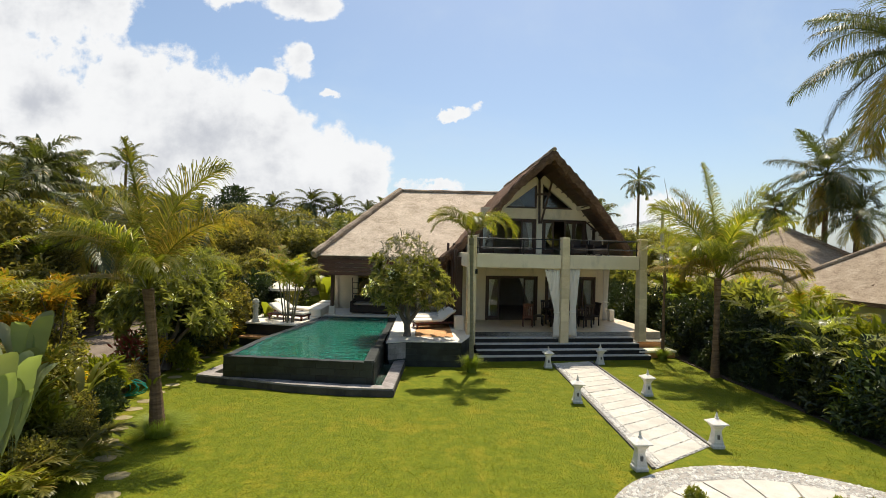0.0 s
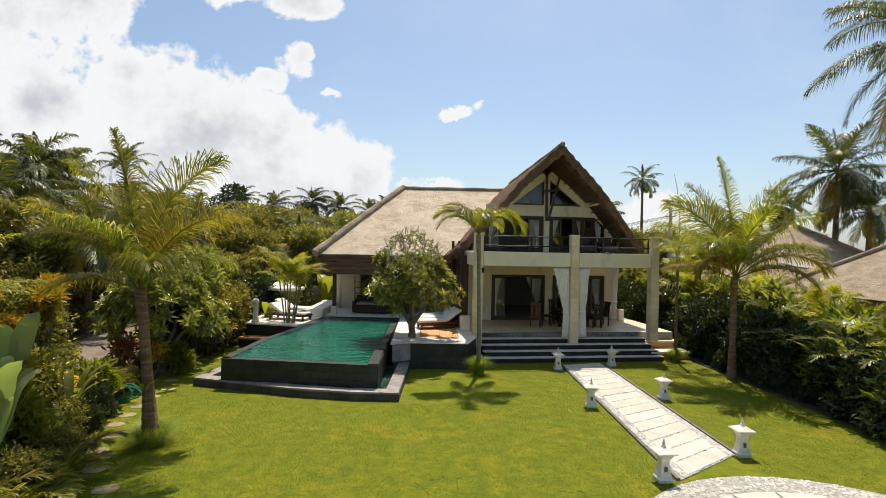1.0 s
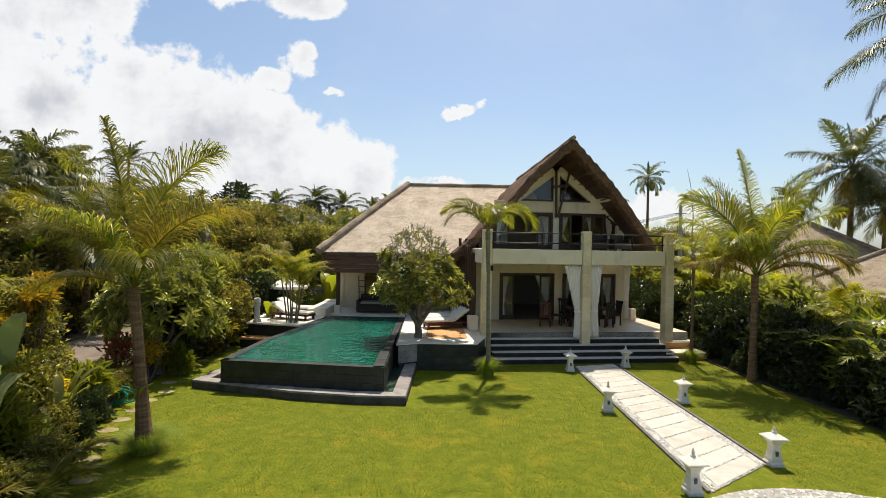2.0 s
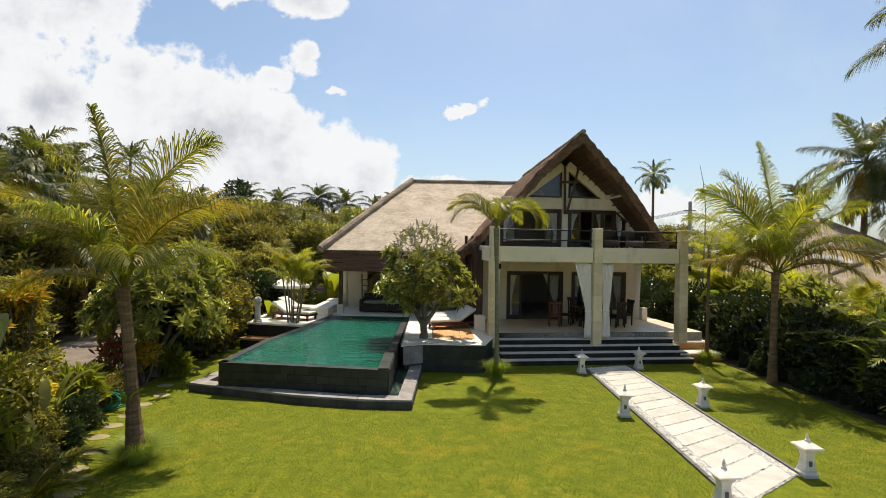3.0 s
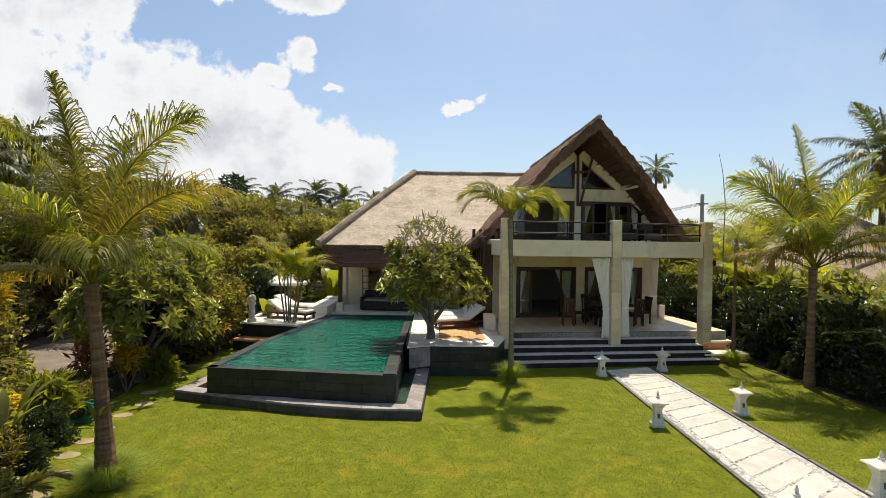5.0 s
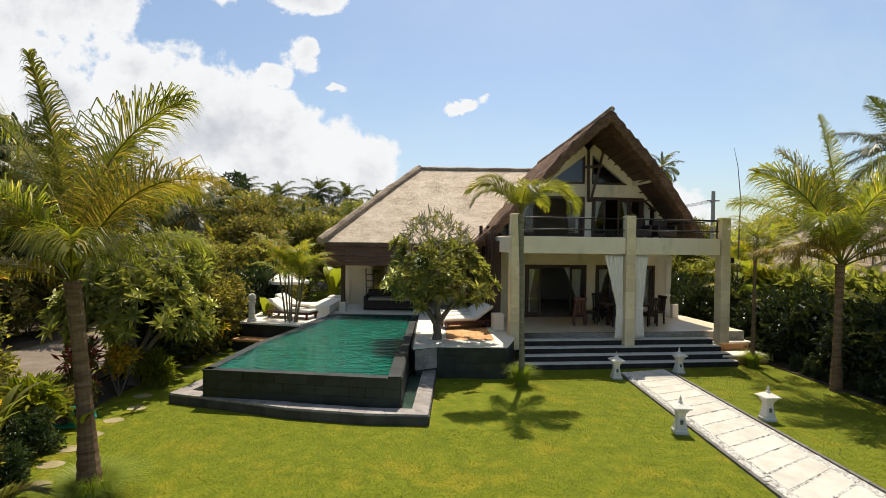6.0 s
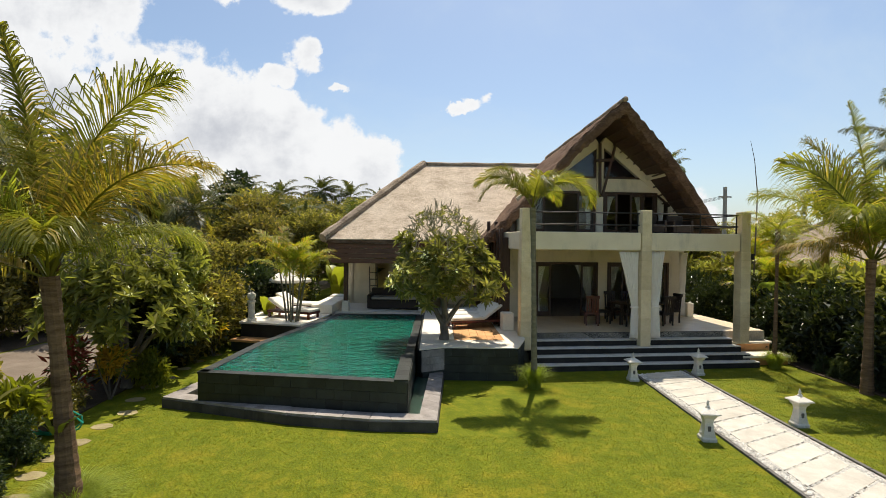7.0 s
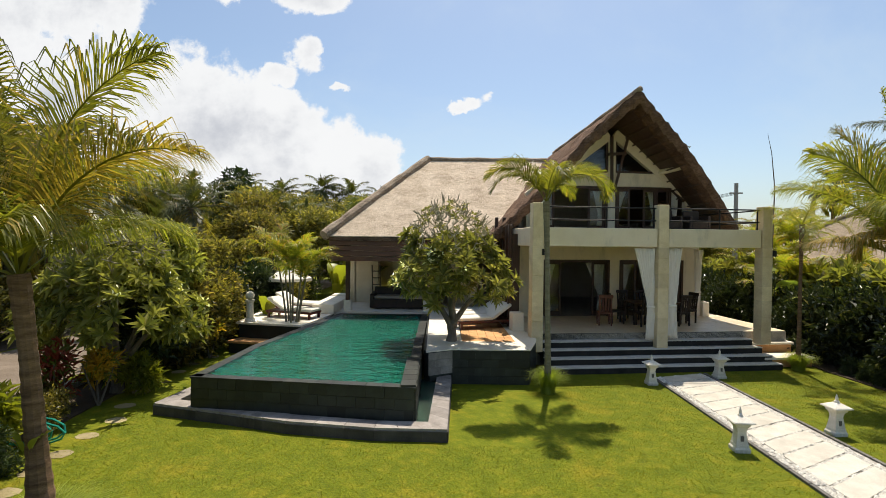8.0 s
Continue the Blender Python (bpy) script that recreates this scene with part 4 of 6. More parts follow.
def clad(a, b, z0, z1, nx, nz, mat, parent, depth=0.03, name="stone_tile", stagger=True):
    """Stone tiles on a wall face between two plan points; they stand out to the right of the way."""
    for j in range(nz):
        k0 = 0.5 if (stagger and j % 2) else 0.0
        for i in range(nx + (1 if k0 else 0)):
            t0, t1 = max(0.0, (i - k0) / nx), min(1.0, (i + 1 - k0) / nx)
            p, q = lerp2(a, b, t0 + 0.0006), lerp2(a, b, t1 - 0.0006)
            za = z0 + (z1 - z0) * j / nz + 0.003
            zb = z0 + (z1 - z0) * (j + 1) / nz - 0.003
            part(name, band(q, p, depth + 0.006 * random.random(), za, zb), mat, parent)


for a, b in ((PF_L, PF_R), (PF_R, PB_R), (PB_L, PM_L), (PM_L, PF_L), (PB_R, PB_L)):
    part("pool_wall", band(a, b, 0.25, 0.0, POOL_Z - 0.04), ANDESITE, pool)
clad(PF_L, PF_R, 0.0, POOL_Z - 0.035, 12, 4, ANDESITE, pool)
clad(PF_R, (-7.1, -2.4), 0.0, POOL_Z - 0.035, 8, 4, ANDESITE, pool)
clad(PM_L, PF_L, 0.0, POOL_Z - 0.035, 8, 4, ANDESITE, pool)
clad(PB_L, PM_L, 0.0, POOL_Z - 0.035, 12, 4, ANDESITE, pool)
bm = bmesh.new()
prism(bm, [(-11.5, -4.70), (-7.28, -5.24), (-7.43, 3.7), (-10.45, 3.7), (-11.4, -1.9)], -0.4, POOL_Z - 0.018)
part("water", bm, WATER, pool, "calm emerald water brimming level with the edge")
for a, b, w, n, z in (((-11.76, -4.96), (-7.02, -5.54), 0.24, 14, POOL_Z - 0.012), ((-7.02, -5.5), (-7.08, -3.2), 0.30, 6, POOL_Z + 0.03), ((-7.08, -3.2), (-7.17, 3.92), 0.24, 14, POOL_Z - 0.012),
                      ((-10.62, 3.92), (-11.65, -1.9), 0.24, 14, POOL_Z - 0.012), ((-11.65, -1.9), (-11.76, -4.94), 0.24, 8, POOL_Z - 0.012), ((-7.2, 3.95), (-10.6, 3.95), 0.24, 9, POOL_Z - 0.008)):
    for i in range(n):
        p, q = lerp2(a, b, (i + 0.01) / n), lerp2(a, b, (i + 0.99) / n)
        part("coping_stone", band(p, q, w, POOL_Z - 0.05, z), ANDESITE, pool, "wet black coping stone")
# catch basin round the front
basin = thing("overflow_basin", "low grey stone rim of the overflow channel around the pool", "pool rim")
RIM = [(-12.15, -1.5), (-12.65, -4.72), (-11.04, -5.18), (-9.53, -5.64), (-7.77, -5.92), (-6.40, -5.95), (-6.30, -2.25)]
RIM_IN = [(-11.78, -1.5), (-12.24, -4.46), (-10.95, -4.84), (-9.45, -5.28), (-7.74, -5.55), (-6.77, -5.58), (-6.67, -2.25)]
for k, n in enumerate((5, 3, 3, 3, 3, 7)):
    a, b, a2, b2 = RIM[k], RIM[k + 1], RIM_IN[k], RIM_IN[k + 1]
    bm = bmesh.new()
    prism(bm, [a, b, b2, a2], 0.0, 0.20)
    part("rim_wall", bm, GREYSTONE, basin)
    for i in range(n):
        t0, t1 = (i + 0.008) / n, (i + 0.992) / n
        bm = bmesh.new()
        prism(bm, [lerp2(a, b, t0), lerp2(a, b, t1), lerp2(a2, b2, t1), lerp2(a2, b2, t0)], 0.20, 0.245)
        part("rim_slab", bm, GREYSTONE, basin, "weathered grey rim slab")
    clad(a, b, 0.0, 0.20, n, 1, SHADED_RIMFACE, basin, 0.02, "facing_stone", False)
bm = bmesh.new()
prism(bm, [(-11.8, -1.6), (-12.1, -4.6), (-11.7, -4.7), (-11.62, -1.6)], 0.0, 0.14)
part("channel_water", bm, CATCH, basin)
bm = bmesh.new()
prism(bm, [(-9.3, -5.5), (-6.8, -5.7), (-6.65, -2.3), (-7.1, -2.3), (-7.05, -5.45)], 0.0, 0.14)
part("channel_water", bm, CATCH, basin)

# ---- pool deck with planter ----
DECK_Z = 0.93
deck = tagged(part("pool_deck", (lambda b: prism(b, [(-6.85, -2.55), (-6.28, -2.2), (-4.28, -2.2), (-3.88, -0.85), (-4.0, 7.0), (-7.16, 7.0), (-7.16, 3.9), (-7.02, -2.3)], 0.0, DECK_Z - 0.03))(bmesh.new()), ANDESITE),
              "pale stone deck beside the pool with an orange inlay", "deck", kind="structure")
clad((-6.28, -2.2), (-4.28, -2.2), 0.0, 0.88, 5, 4, ANDESITE, deck)
clad((-4.28, -2.2), (-3.88, -0.85), 0.0, 0.88, 3, 4, ANDESITE, deck)
clad((-6.9, -2.55), (-6.28, -2.2), 0.3, 0.88, 2, 3, GREYSTONE, deck)
for ring in ([(-6.95, -2.6), (-6.26, -2.26), (-4.24, -2.26), (-3.93, -1.25), (-6.98, -1.25)], [(-6.98, -1.25), (-6.0, -1.25), (-6.1, 4.5), (-7.12, 4.5)],
             [(-4.5, -1.25), (-3.93, -1.25), (-3.84, -0.88), (-3.95, 4.5), (-4.7, 4.5)]):
    bm = bmesh.new()
    prism(bm, ring, DECK_Z - 0.03, DECK_Z)
    part("deck_border", bm, DECKSTONE, deck, "white stone border")
for i in range(6):
    for j in range(9):
        x0, y0 = -6.0 + i * 0.25, -1.25 + j * 0.64
        part("inlay_tile", boxes([(x0 + 0.003, x0 + 0.247, y0 + 0.003, y0 + 0.636, DECK_Z - 0.03, DECK_Z - 0.004)]), ORANGE, deck)
bm = bmesh.new()
prism(bm, [(-7.05, 4.5), (-4.0, 4.5), (-4.0, 13.0), (-10.6, 13.0), (-11.0, 4.2), (-7.18, 4.2)], 0.0, DECK_Z + 0.004)
tagged(part("veranda_floor", bm, DECKSTONE), "pale stone veranda floor under the main roof", "floor", kind="structure")
bm = bmesh.new()
prism(bm, [(-13.5, 1.55), (-11.22, 1.05), (-10.86, 3.3), (-11.0, 7.5), (-13.9, 7.5)], 0.0, 0.86)
left_deck = tagged(part("sun_deck", bm, ANDESITE), "raised sun deck with white paving on dark stone walls", "deck", kind="structure")
bm = bmesh.new()
prism(bm, [(-13.56, 1.5), (-11.2, 1.0), (-10.82, 3.3), (-10.95, 7.5), (-13.95, 7.5)], 0.86, 0.92)
part("deck_paving", bm, DECKSTONE, left_deck, "white paving")
bm = bmesh.new()
prism(bm, [(-13.6, 0.98), (-12.2, 0.72), (-12.12, 1.28), (-13.5, 1.55)], 0.0, 0.33)
st = tagged(part("deck_step", bm, ANDESITE), "low step up to the sun deck", "step")
bm = bmesh.new()
prism(bm, [(-13.64, 0.93), (-12.16, 0.66), (-12.08, 1.27), (-13.46, 1.54)], 0.33, 0.40)
part("step_slab", bm, ORANGE, st, "sand-coloured slab")
tagged(part("white_ledge", boxes([(-11.6, -10.75, 3.6, 6.4, 0.92, 1.27)], 0.02), DECKSTONE), "low white plastered ledge beside the pool", "ledge")

# ---- garden path ----
path = thing("garden_path", "white limestone garden path bedded in pebbles", "path")
PL = [(-0.66, -1.45), (-0.72, -10.4)]
PR = [(0.92, -0.95), (1.05, -9.2)]
bm = bmesh.new()
prism(bm, [PL[1], PR[1], PR[0], PL[0]], -0.05, 0.012)
part("gravel_bed", bm, MORTAR, path)
for i in range(16):
    t0, t1 = (i + 0.06) / 16, (i + 0.94) / 16
    a, b, c2, d2 = lerp2(PL[0], PL[1], t1), lerp2(PR[0], PR[1], t1), lerp2(PR[0], PR[1], t0), lerp2(PL[0], PL[1], t0)
    a, b = lerp2(a, b, 0.13), lerp2(a, b, 0.87)
    d2, c2 = lerp2(d2, c2, 0.13), lerp2(d2, c2, 0.87)
    bm = bmesh.new()
    prism(bm, [a, b, c2, d2], 0.0, 0.034 + 0.006 * random.random())
    part("paver", bm, PAVER, path)
for a, b in ((PL[1], PL[0]), (PR[0], PR[1])):
    for i in range(18):
        part("kerb_stone", band(lerp2(a, b, (i + 0.02) / 18), lerp2(a, b, (i + 0.98) / 18), 0.07, 0.0, 0.045), KERB, path)
rng = np.random.default_rng(4)


def pebbles(name, spots, parent, label):
    """Small rounded stones, each an eight-faced pebble, joined."""
    V, F = [], []
    for x, y, z in spots:
        r = 0.022 + 0.028 * rng.random()
        a = rng.random() * 3
        o = len(V)
        ca, sa = math.cos(a), math.sin(a)
        for px, py, pz in ((1.2, 0, 0), (0, 0.85, 0), (-1.2, 0, 0), (0, -0.85, 0), (0, 0, 0.6), (0, 0, -0.5)):
            V.append((x + r * (px * ca - py * sa), y + r * (px * sa + py * ca), z + r * pz))
        for i in range(4):
            F += [(o + i, o + (i + 1) % 4, o + 4), (o + (i + 1) % 4, o + i, o + 5)]
    ob = raw(name, V, F, PEBBLE, parent, label)
    ob["kind"] = "stuff"
    return ob


spots = []
for _ in range(9000):
    t, s = rng.random(), rng.random()
    if 0.12 < s < 0.88 and 0.08 < (t * 16) % 1 < 0.92:
        continue
    a, b = lerp2(PL[0], PL[1], t), lerp2(PR[0], PR[1], t)
    x, y = lerp2(a, b, 0.03 + 0.94 * s)
    spots.append((x, y, 0.022))
pebbles("pebbles", spots, path, "loose white pebbles between the pavers")
# round paved place at the path's end
plaza = thing("round_terrace", "round white-paved terrace edged with pebbles", "terrace")
PC, PRAD = (0.75, -13.6), 3.4
bm = bmesh.new()
prism(bm, [(PC[0] + PRAD * math.cos(a), PC[1] + PRAD * math.sin(a)) for a in np.linspace(0, 2 * math.pi, 65)[:-1]], -0.05, 0.016)
part("gravel_bed", bm, MORTAR, plaza)
for ring, (r0, r1, n) in enumerate(((0.4, 1.1, 8), (1.15, 1.9, 14), (1.95, 2.75, 20))):
    for i in range(n):
        a0, a1 = 2 * math.pi * (i + 0.03) / n, 2 * math.pi * (i + 0.97) / n
        bm = bmesh.new()
        prism(bm, [(PC[0] + r * math.cos(a), PC[1] + r * math.sin(a)) for r, a in ((r0, a0), (r1, a0), (r1, (a0 + a1) / 2), (r1, a1), (r0, a1))], 0.0, 0.04)
        part("paver", bm, PAVER, plaza)
pebbles("pebbles", [(PC[0] + r * math.cos(a), PC[1] + r * math.sin(a), 0.022) for r, a in zip(2.78 + 0.58 * rng.random(3000), rng.random(3000) * 2 * math.pi)], plaza, "ring of loose white pebbles")


def garden_lantern(x, y, turn):
    """A carved white stone lantern: flared foot, waisted shaft, square roof with a finial."""
    ob = thing("stone_lantern", "white carved stone garden lantern beside the path", "lantern", pose(x, y, 0, 0, 0, turn), "lanterns along the path")

    def square(rows):
        bm = bmesh.new()
        rings = [[bm.verts.new((sx * r, sy * r, z)) for sx, sy in ((-1, -1), (1, -1), (1, 1), (-1, 1))] for r, z in rows]
        for a, b in zip(rings, rings[1:]):
            for j in range(4):
                bm.faces.new((a[j], a[(j + 1) % 4], b[(j + 1) % 4], b[j]))
        bm.faces.new(rings[0][::-1]), bm.faces.new(rings[-1])
        return bm

    part("foot", square([(0.13, 0.0), (0.135, 0.06), (0.115, 0.09), (0.11, 0.14)]), WHITESTONE, ob)
    part("shaft", square([(0.105, 0.14), (0.09, 0.24), (0.075, 0.36), (0.09, 0.44), (0.12, 0.48), (0.13, 0.51)]), WHITESTONE, ob)
    # no recess is cut; dark blocks stand in for the slots' shade
    for s in (-1, 1):
        bm = boxes([(-0.03, 0.03, s * 0.093 - 0.01, s * 0.093 + 0.01, 0.2, 0.3)], 0.005)
        part("carved_slot", bm, KERB, ob, "dark block painted as the shade of a carved slot")
    part("roof", square([(0.12, 0.51), (0.19, 0.545), (0.18, 0.565), (0.09, 0.615), (0.045, 0.64)]), WHITESTONE, ob)
    part("finial", lathe(bmesh.new(), [(0.045, 0.64), (0.05, 0.67), (0.022, 0.69), (0.03, 0.72), (0.004, 0.80)], 8), WHITESTONE, ob)
    return ob


for x, y, a in ((-0.99, -2.0, 3), (1.19, -1.3, 8), (-1.08, -6.12, -4), (1.3, -5.3, 6), (-1.05, -10.4, 5), (1.19, -9.2, 2)):
    garden_lantern(x, y, a)

# ---- furniture and loose things ----


def curtain(u0, u1, tie_u, z0, z1, v, seed, tie_w=0.16, foot=(0.0, 0.2), label="white curtain gathered and tied beside the column"):
    """A hung cloth: wide at the top, drawn in at a tie, falling straight below it."""
    rng = np.random.default_rng(seed)
    ob = thing("curtain", label, "curtain", HOUSE, "terrace curtains")
    n, m = 44, 18
    zt = z0 + (z1 - z0) * 0.36
    V = []
    for j in range(m + 1):
        z = z1 + (z0 - z1) * j / m
        if z > zt:
            s = ((z1 - z) / (z1 - zt)) ** 0.9
            a, b = u0 + (tie_u - tie_w / 2 - u0) * s, u1 + (tie_u + tie_w / 2 - u1) * s
        else:
            s = (zt - z) / (zt - z0)
            a, b = tie_u - tie_w / 2 + (foot[0] - tie_u + tie_w / 2) * s, tie_u + tie_w / 2 + (foot[1] - tie_u - tie_w / 2) * s
        for i in range(n + 1):
            t = i / n
            V.append((a + (b - a) * t, v + 0.035 * math.sin(t * 44 + 0.6 * math.sin(j * 0.4)) + 0.01 * math.sin(t * 17 + j), z))
    F = [(j * (n + 1) + i, j * (n + 1) + i + 1, (j + 1) * (n + 1) + i + 1, (j + 1) * (n + 1) + i) for j in range(m) for i in range(n)]
    c = raw("cloth", V, F, CLOTH, ob, smooth=True)
    sol = c.modifiers.new("thickness", "SOLIDIFY")
    sol.thickness = 0.006
    if tie_w < 0.4:
        part("tie_back", boxes([(tie_u - tie_w / 2 - 0.02, tie_u + tie_w / 2 + 0.02, v - 0.06, v + 0.06, zt - 0.03, zt + 0.03)], 0.015), CLOTH, ob)
    return ob


curtain(-0.82, -0.17, -0.27, 0.80, 3.58, 0.02, 1, 0.2, (-0.42, -0.1))
curtain(0.22, 0.72, 0.42, 0.82, 3.6, 0.02, 2, 0.24, (0.22, 0.62))
curtain(3.3, 3.62, 3.44, 1.0, 3.5, 3.3, 3, 0.2, (3.32, 3.55), "white curtain at the terrace corner")
for u0, u1, tu, f in ((-2.4, -1.9, -2.25, (-2.35, -2.1)), (-0.7, 0.05, -0.1, (-0.25, 0.0)), (0.6, 1.2, 0.75, (0.62, 0.9)), (2.5, 3.05, 2.9, (2.75, 3.0))):
    curtain(u0, u1, tu, 1.0, 2.95, 4.02, 5, 0.16, f, "white curtain tied back inside the glazed doors")
for u0, u1, tu, f in ((-2.7, -2.2, -2.55, (-2.65, -2.4)), (-0.45, -0.05, -0.15, (-0.3, -0.05)), (0.35, 0.9, 0.5, (0.35, 0.62)), (1.75, 2.2, 2.05, (1.9, 2.2)), (2.65, 3.05, 2.9, (2.75, 3.05))):
    curtain(u0, u1, tu, 4.2, 5.75, 4.02, 6, 0.14, f, "white curtain tied back inside the balcony doors")


def dining_chair(x, y, turn, mat, label, z=FLOOR_Z):
    ob = thing("dining_chair", label, "chair", HOUSE @ pose(x, y, z, 0, 0, turn), "chairs round the terrace table")
    part("seat", boxes([(-0.23, 0.23, -0.22, 0.24, 0.40, 0.47)], 0.02), mat, ob)
    tilt = Matrix.Translation((0, 0.22, 0.47)) @ Matrix.Rotation(-0.12, 4, "X") @ Matrix.Translation((0, -0.22, -0.47))
    back = part("backrest", boxes([(-0.23, 0.23, 0.19, 0.25, 0.95, 1.06)], 0.012, tilt), mat, ob)
    for i in range(5):
        part("slat", boxes([(-0.21 + i * 0.09, -0.15 + i * 0.09, 0.20, 0.235, 0.47, 0.96)], 0.006, tilt), mat, back)
    for sx in (-0.2, 0.2):
        for sy in (-0.19, 0.2):
            part("leg", boxes([(sx - 0.024, sx + 0.024, sy - 0.024, sy + 0.024, 0.0, 0.41)], 0.005), mat, ob)
    return ob


def dining_table(x, y):
    ob = thing("dining_table", "dark wooden dining table on the terrace", "table", HOUSE @ pose(x, y, FLOOR_Z))
    part("tabletop", boxes([(-0.9, 0.9, -0.5, 0.5, 0.70, 0.75)], 0.012), DARKWOOD, ob)
    for sx in (-0.8, 0.8):
        for sy in (-0.4, 0.4):
            part("leg", boxes([(sx - 0.04, sx + 0.04, sy - 0.04, sy + 0.04, 0.0, 0.70)], 0.008), DARKWOOD, ob)


dining_table(0.95, 2.1)
for x, y, a in ((0.3, 1.5, 185), (0.95, 1.45, 172), (1.65, 1.55, 190), (0.35, 2.8, 5), (1.0, 2.85, -8), (1.6, 2.75, 4), (2.25, 2.1, -82)):
    dining_chair(x, y, a, RATTAN, "dark rattan dining chair at the terrace table")
dining_chair(-0.95, 1.75, 165, REDWOOD, "red-brown wooden chair standing by itself on the terrace")
dining_chair(-0.35, 2.1, 80, RATTAN, "dark rattan dining chair at the terrace table")
tagged(part("white_pedestal", boxes([(3.68, 3.94, 3.3, 3.56, FLOOR_Z, 1.5)], 0.015, HOUSE), DECKSTONE), "white stone pedestal at the terrace corner", "pedestal")
tagged(part("white_pedestal", boxes([(-4.35, -3.98, 0.9, 1.3, DECK_Z, 1.5)], 0.015, HOUSE), DECKSTONE), "white stone pedestal beside the terrace", "pedestal")
for u, v in ((-3.72, -0.2), (3.62, -0.2)):
    ob = thing("wall_lamp", "small black outdoor lamp fixed to the column", "lamp", HOUSE @ pose(u, v, 3.45))
    part("lamp_body", boxes([(-0.045, 0.045, -0.045, 0.045, -0.09, 0.1)], 0.01), IRON, ob)
    part("bracket", boxes([(-0.02, 0.02, 0.03, 0.06, -0.03, 0.03)]), IRON, ob)
# balcony furniture seen between the rails
for u in (1.3, 2.3):
    ob = thing("lounge_chair", "dark rattan lounge chair on the balcony", "chair", HOUSE @ pose(u, 1.8, BALCONY_Z - 0.06))
    part("seat", boxes([(-0.3, 0.3, -0.3, 0.3, 0.12, 0.4)], 0.03), RATTAN, ob)
    part("backrest", boxes([(-0.3, 0.3, 0.22, 0.34, 0.4, 0.75)], 0.03), RATTAN, ob)
    for s in (-1, 1):
        part("armrest", boxes([(s * 0.33 - 0.05, s * 0.33 + 0.05, -0.3, 0.3, 0.12, 0.55)], 0.02), RATTAN, ob)
        for q in (-0.25, 0.25):
            part("leg", boxes([(s * 0.28 - 0.03, s * 0.28 + 0.03, q - 0.03, q + 0.03, 0.0, 0.12)]), RATTAN, ob)


def sun_lounger(x, y, z, turn, raised, label):
    ob = thing("sun_lounger", label, "sun lounger", pose(x, y, z, 0, 0, turn), "sun loungers by the pool")
    part("frame", boxes([(-0.34, 0.34, -0.95, 0.95, 0.18, 0.26)], 0.012), REDWOOD, ob)
    for sx in (-0.3, 0.3):
        for sy in (-0.85, 0.85):
            part("leg", boxes([(sx - 0.035, sx + 0.035, sy - 0.035, sy + 0.035, 0.0, 0.18)]), REDWOOD, ob)
    part("mattress", boxes([(-0.33, 0.33, -0.95, 0.25, 0.26, 0.37)], 0.03), CANVAS, ob, "cream mattress")
    bm = boxes([(-0.33, 0.33, 0.0, 0.78, 0.0, 0.11)], 0.03)
    bmesh.ops.transform(bm, matrix=Matrix.Translation((0, 0.26, 0.27)) @ Matrix.Rotation(raised, 4, "X"), verts=bm.verts)
    part("back_cushion", bm, CANVAS, ob, "cream raised back cushion")
    return ob


sun_lounger(-12.0, 2.7, 0.92, 72, 0.5, "cream sun lounger on the white deck by the hedge")
sun_lounger(-12.3, 4.4, 0.92, 72, 0.5, "cream sun lounger on the white deck by the hedge")
for i in range(3):
    sun_lounger(-5.25, 1.1 + i * 0.9, 0.93, -72, 0.6, "cream sun lounger under the frangipani tree")


def parasol(x, y, z, h, r, label, seed=0):
    ob = thing("parasol", label, "parasol", pose(x, y, z))
    bm = bmesh.new()
    tube(bm, [(0, 0, 0.06), (0, 0, h)], 0.025, 8)
    part("pole", bm, REDWOOD, ob)
    part("base", lathe(bmesh.new(), [(0.26, 0), (0.26, 0.05), (0.05, 0.09)], 12), KERB, ob)
    bm = bmesh.new()
    n = 8
    top = bm.verts.new((0, 0, h))
    rim = [bm.verts.new((r * math.cos(a), r * math.sin(a), h - 0.5)) for a in (2 * math.pi * i / n for i in range(n))]
    low = [bm.verts.new((v.co.x, v.co.y, v.co.z - 0.12)) for v in rim]
    for i in range(n):
        j = (i + 1) % n
        bm.faces.new((top, rim[i], rim[j]))
        bm.faces.new((rim[i], low[i], low[j], rim[j]))
    c = part("canopy", bm, CANVAS, ob)
    c.modifiers.new("thickness", "SOLIDIFY").thickness = 0.01


parasol(-13.3, 6.2, 0.92, 1.65, 1.0, "cream canvas parasol open over the sun deck")
parasol(-15.2, 5.6, 0.0, 2.45, 0.8, "small cream canvas parasol beyond the hedge")
ob = thing("stone_pillar", "weathered stone pillar with a ball top", "pillar", pose(-13.2, 1.72, 0.92))
part("shaft", lathe(bmesh.new(), [(0.17, 0), (0.17, 0.08), (0.12, 0.12), (0.115, 0.62), (0.15, 0.68), (0.15, 0.74)], 12), WHITESTONE, ob)
part("ball", lathe(bmesh.new(), [(0.06, 0.74), (0.13, 0.8), (0.155, 0.88), (0.13, 0.97), (0.05, 1.03)], 12), WHITESTONE, ob)
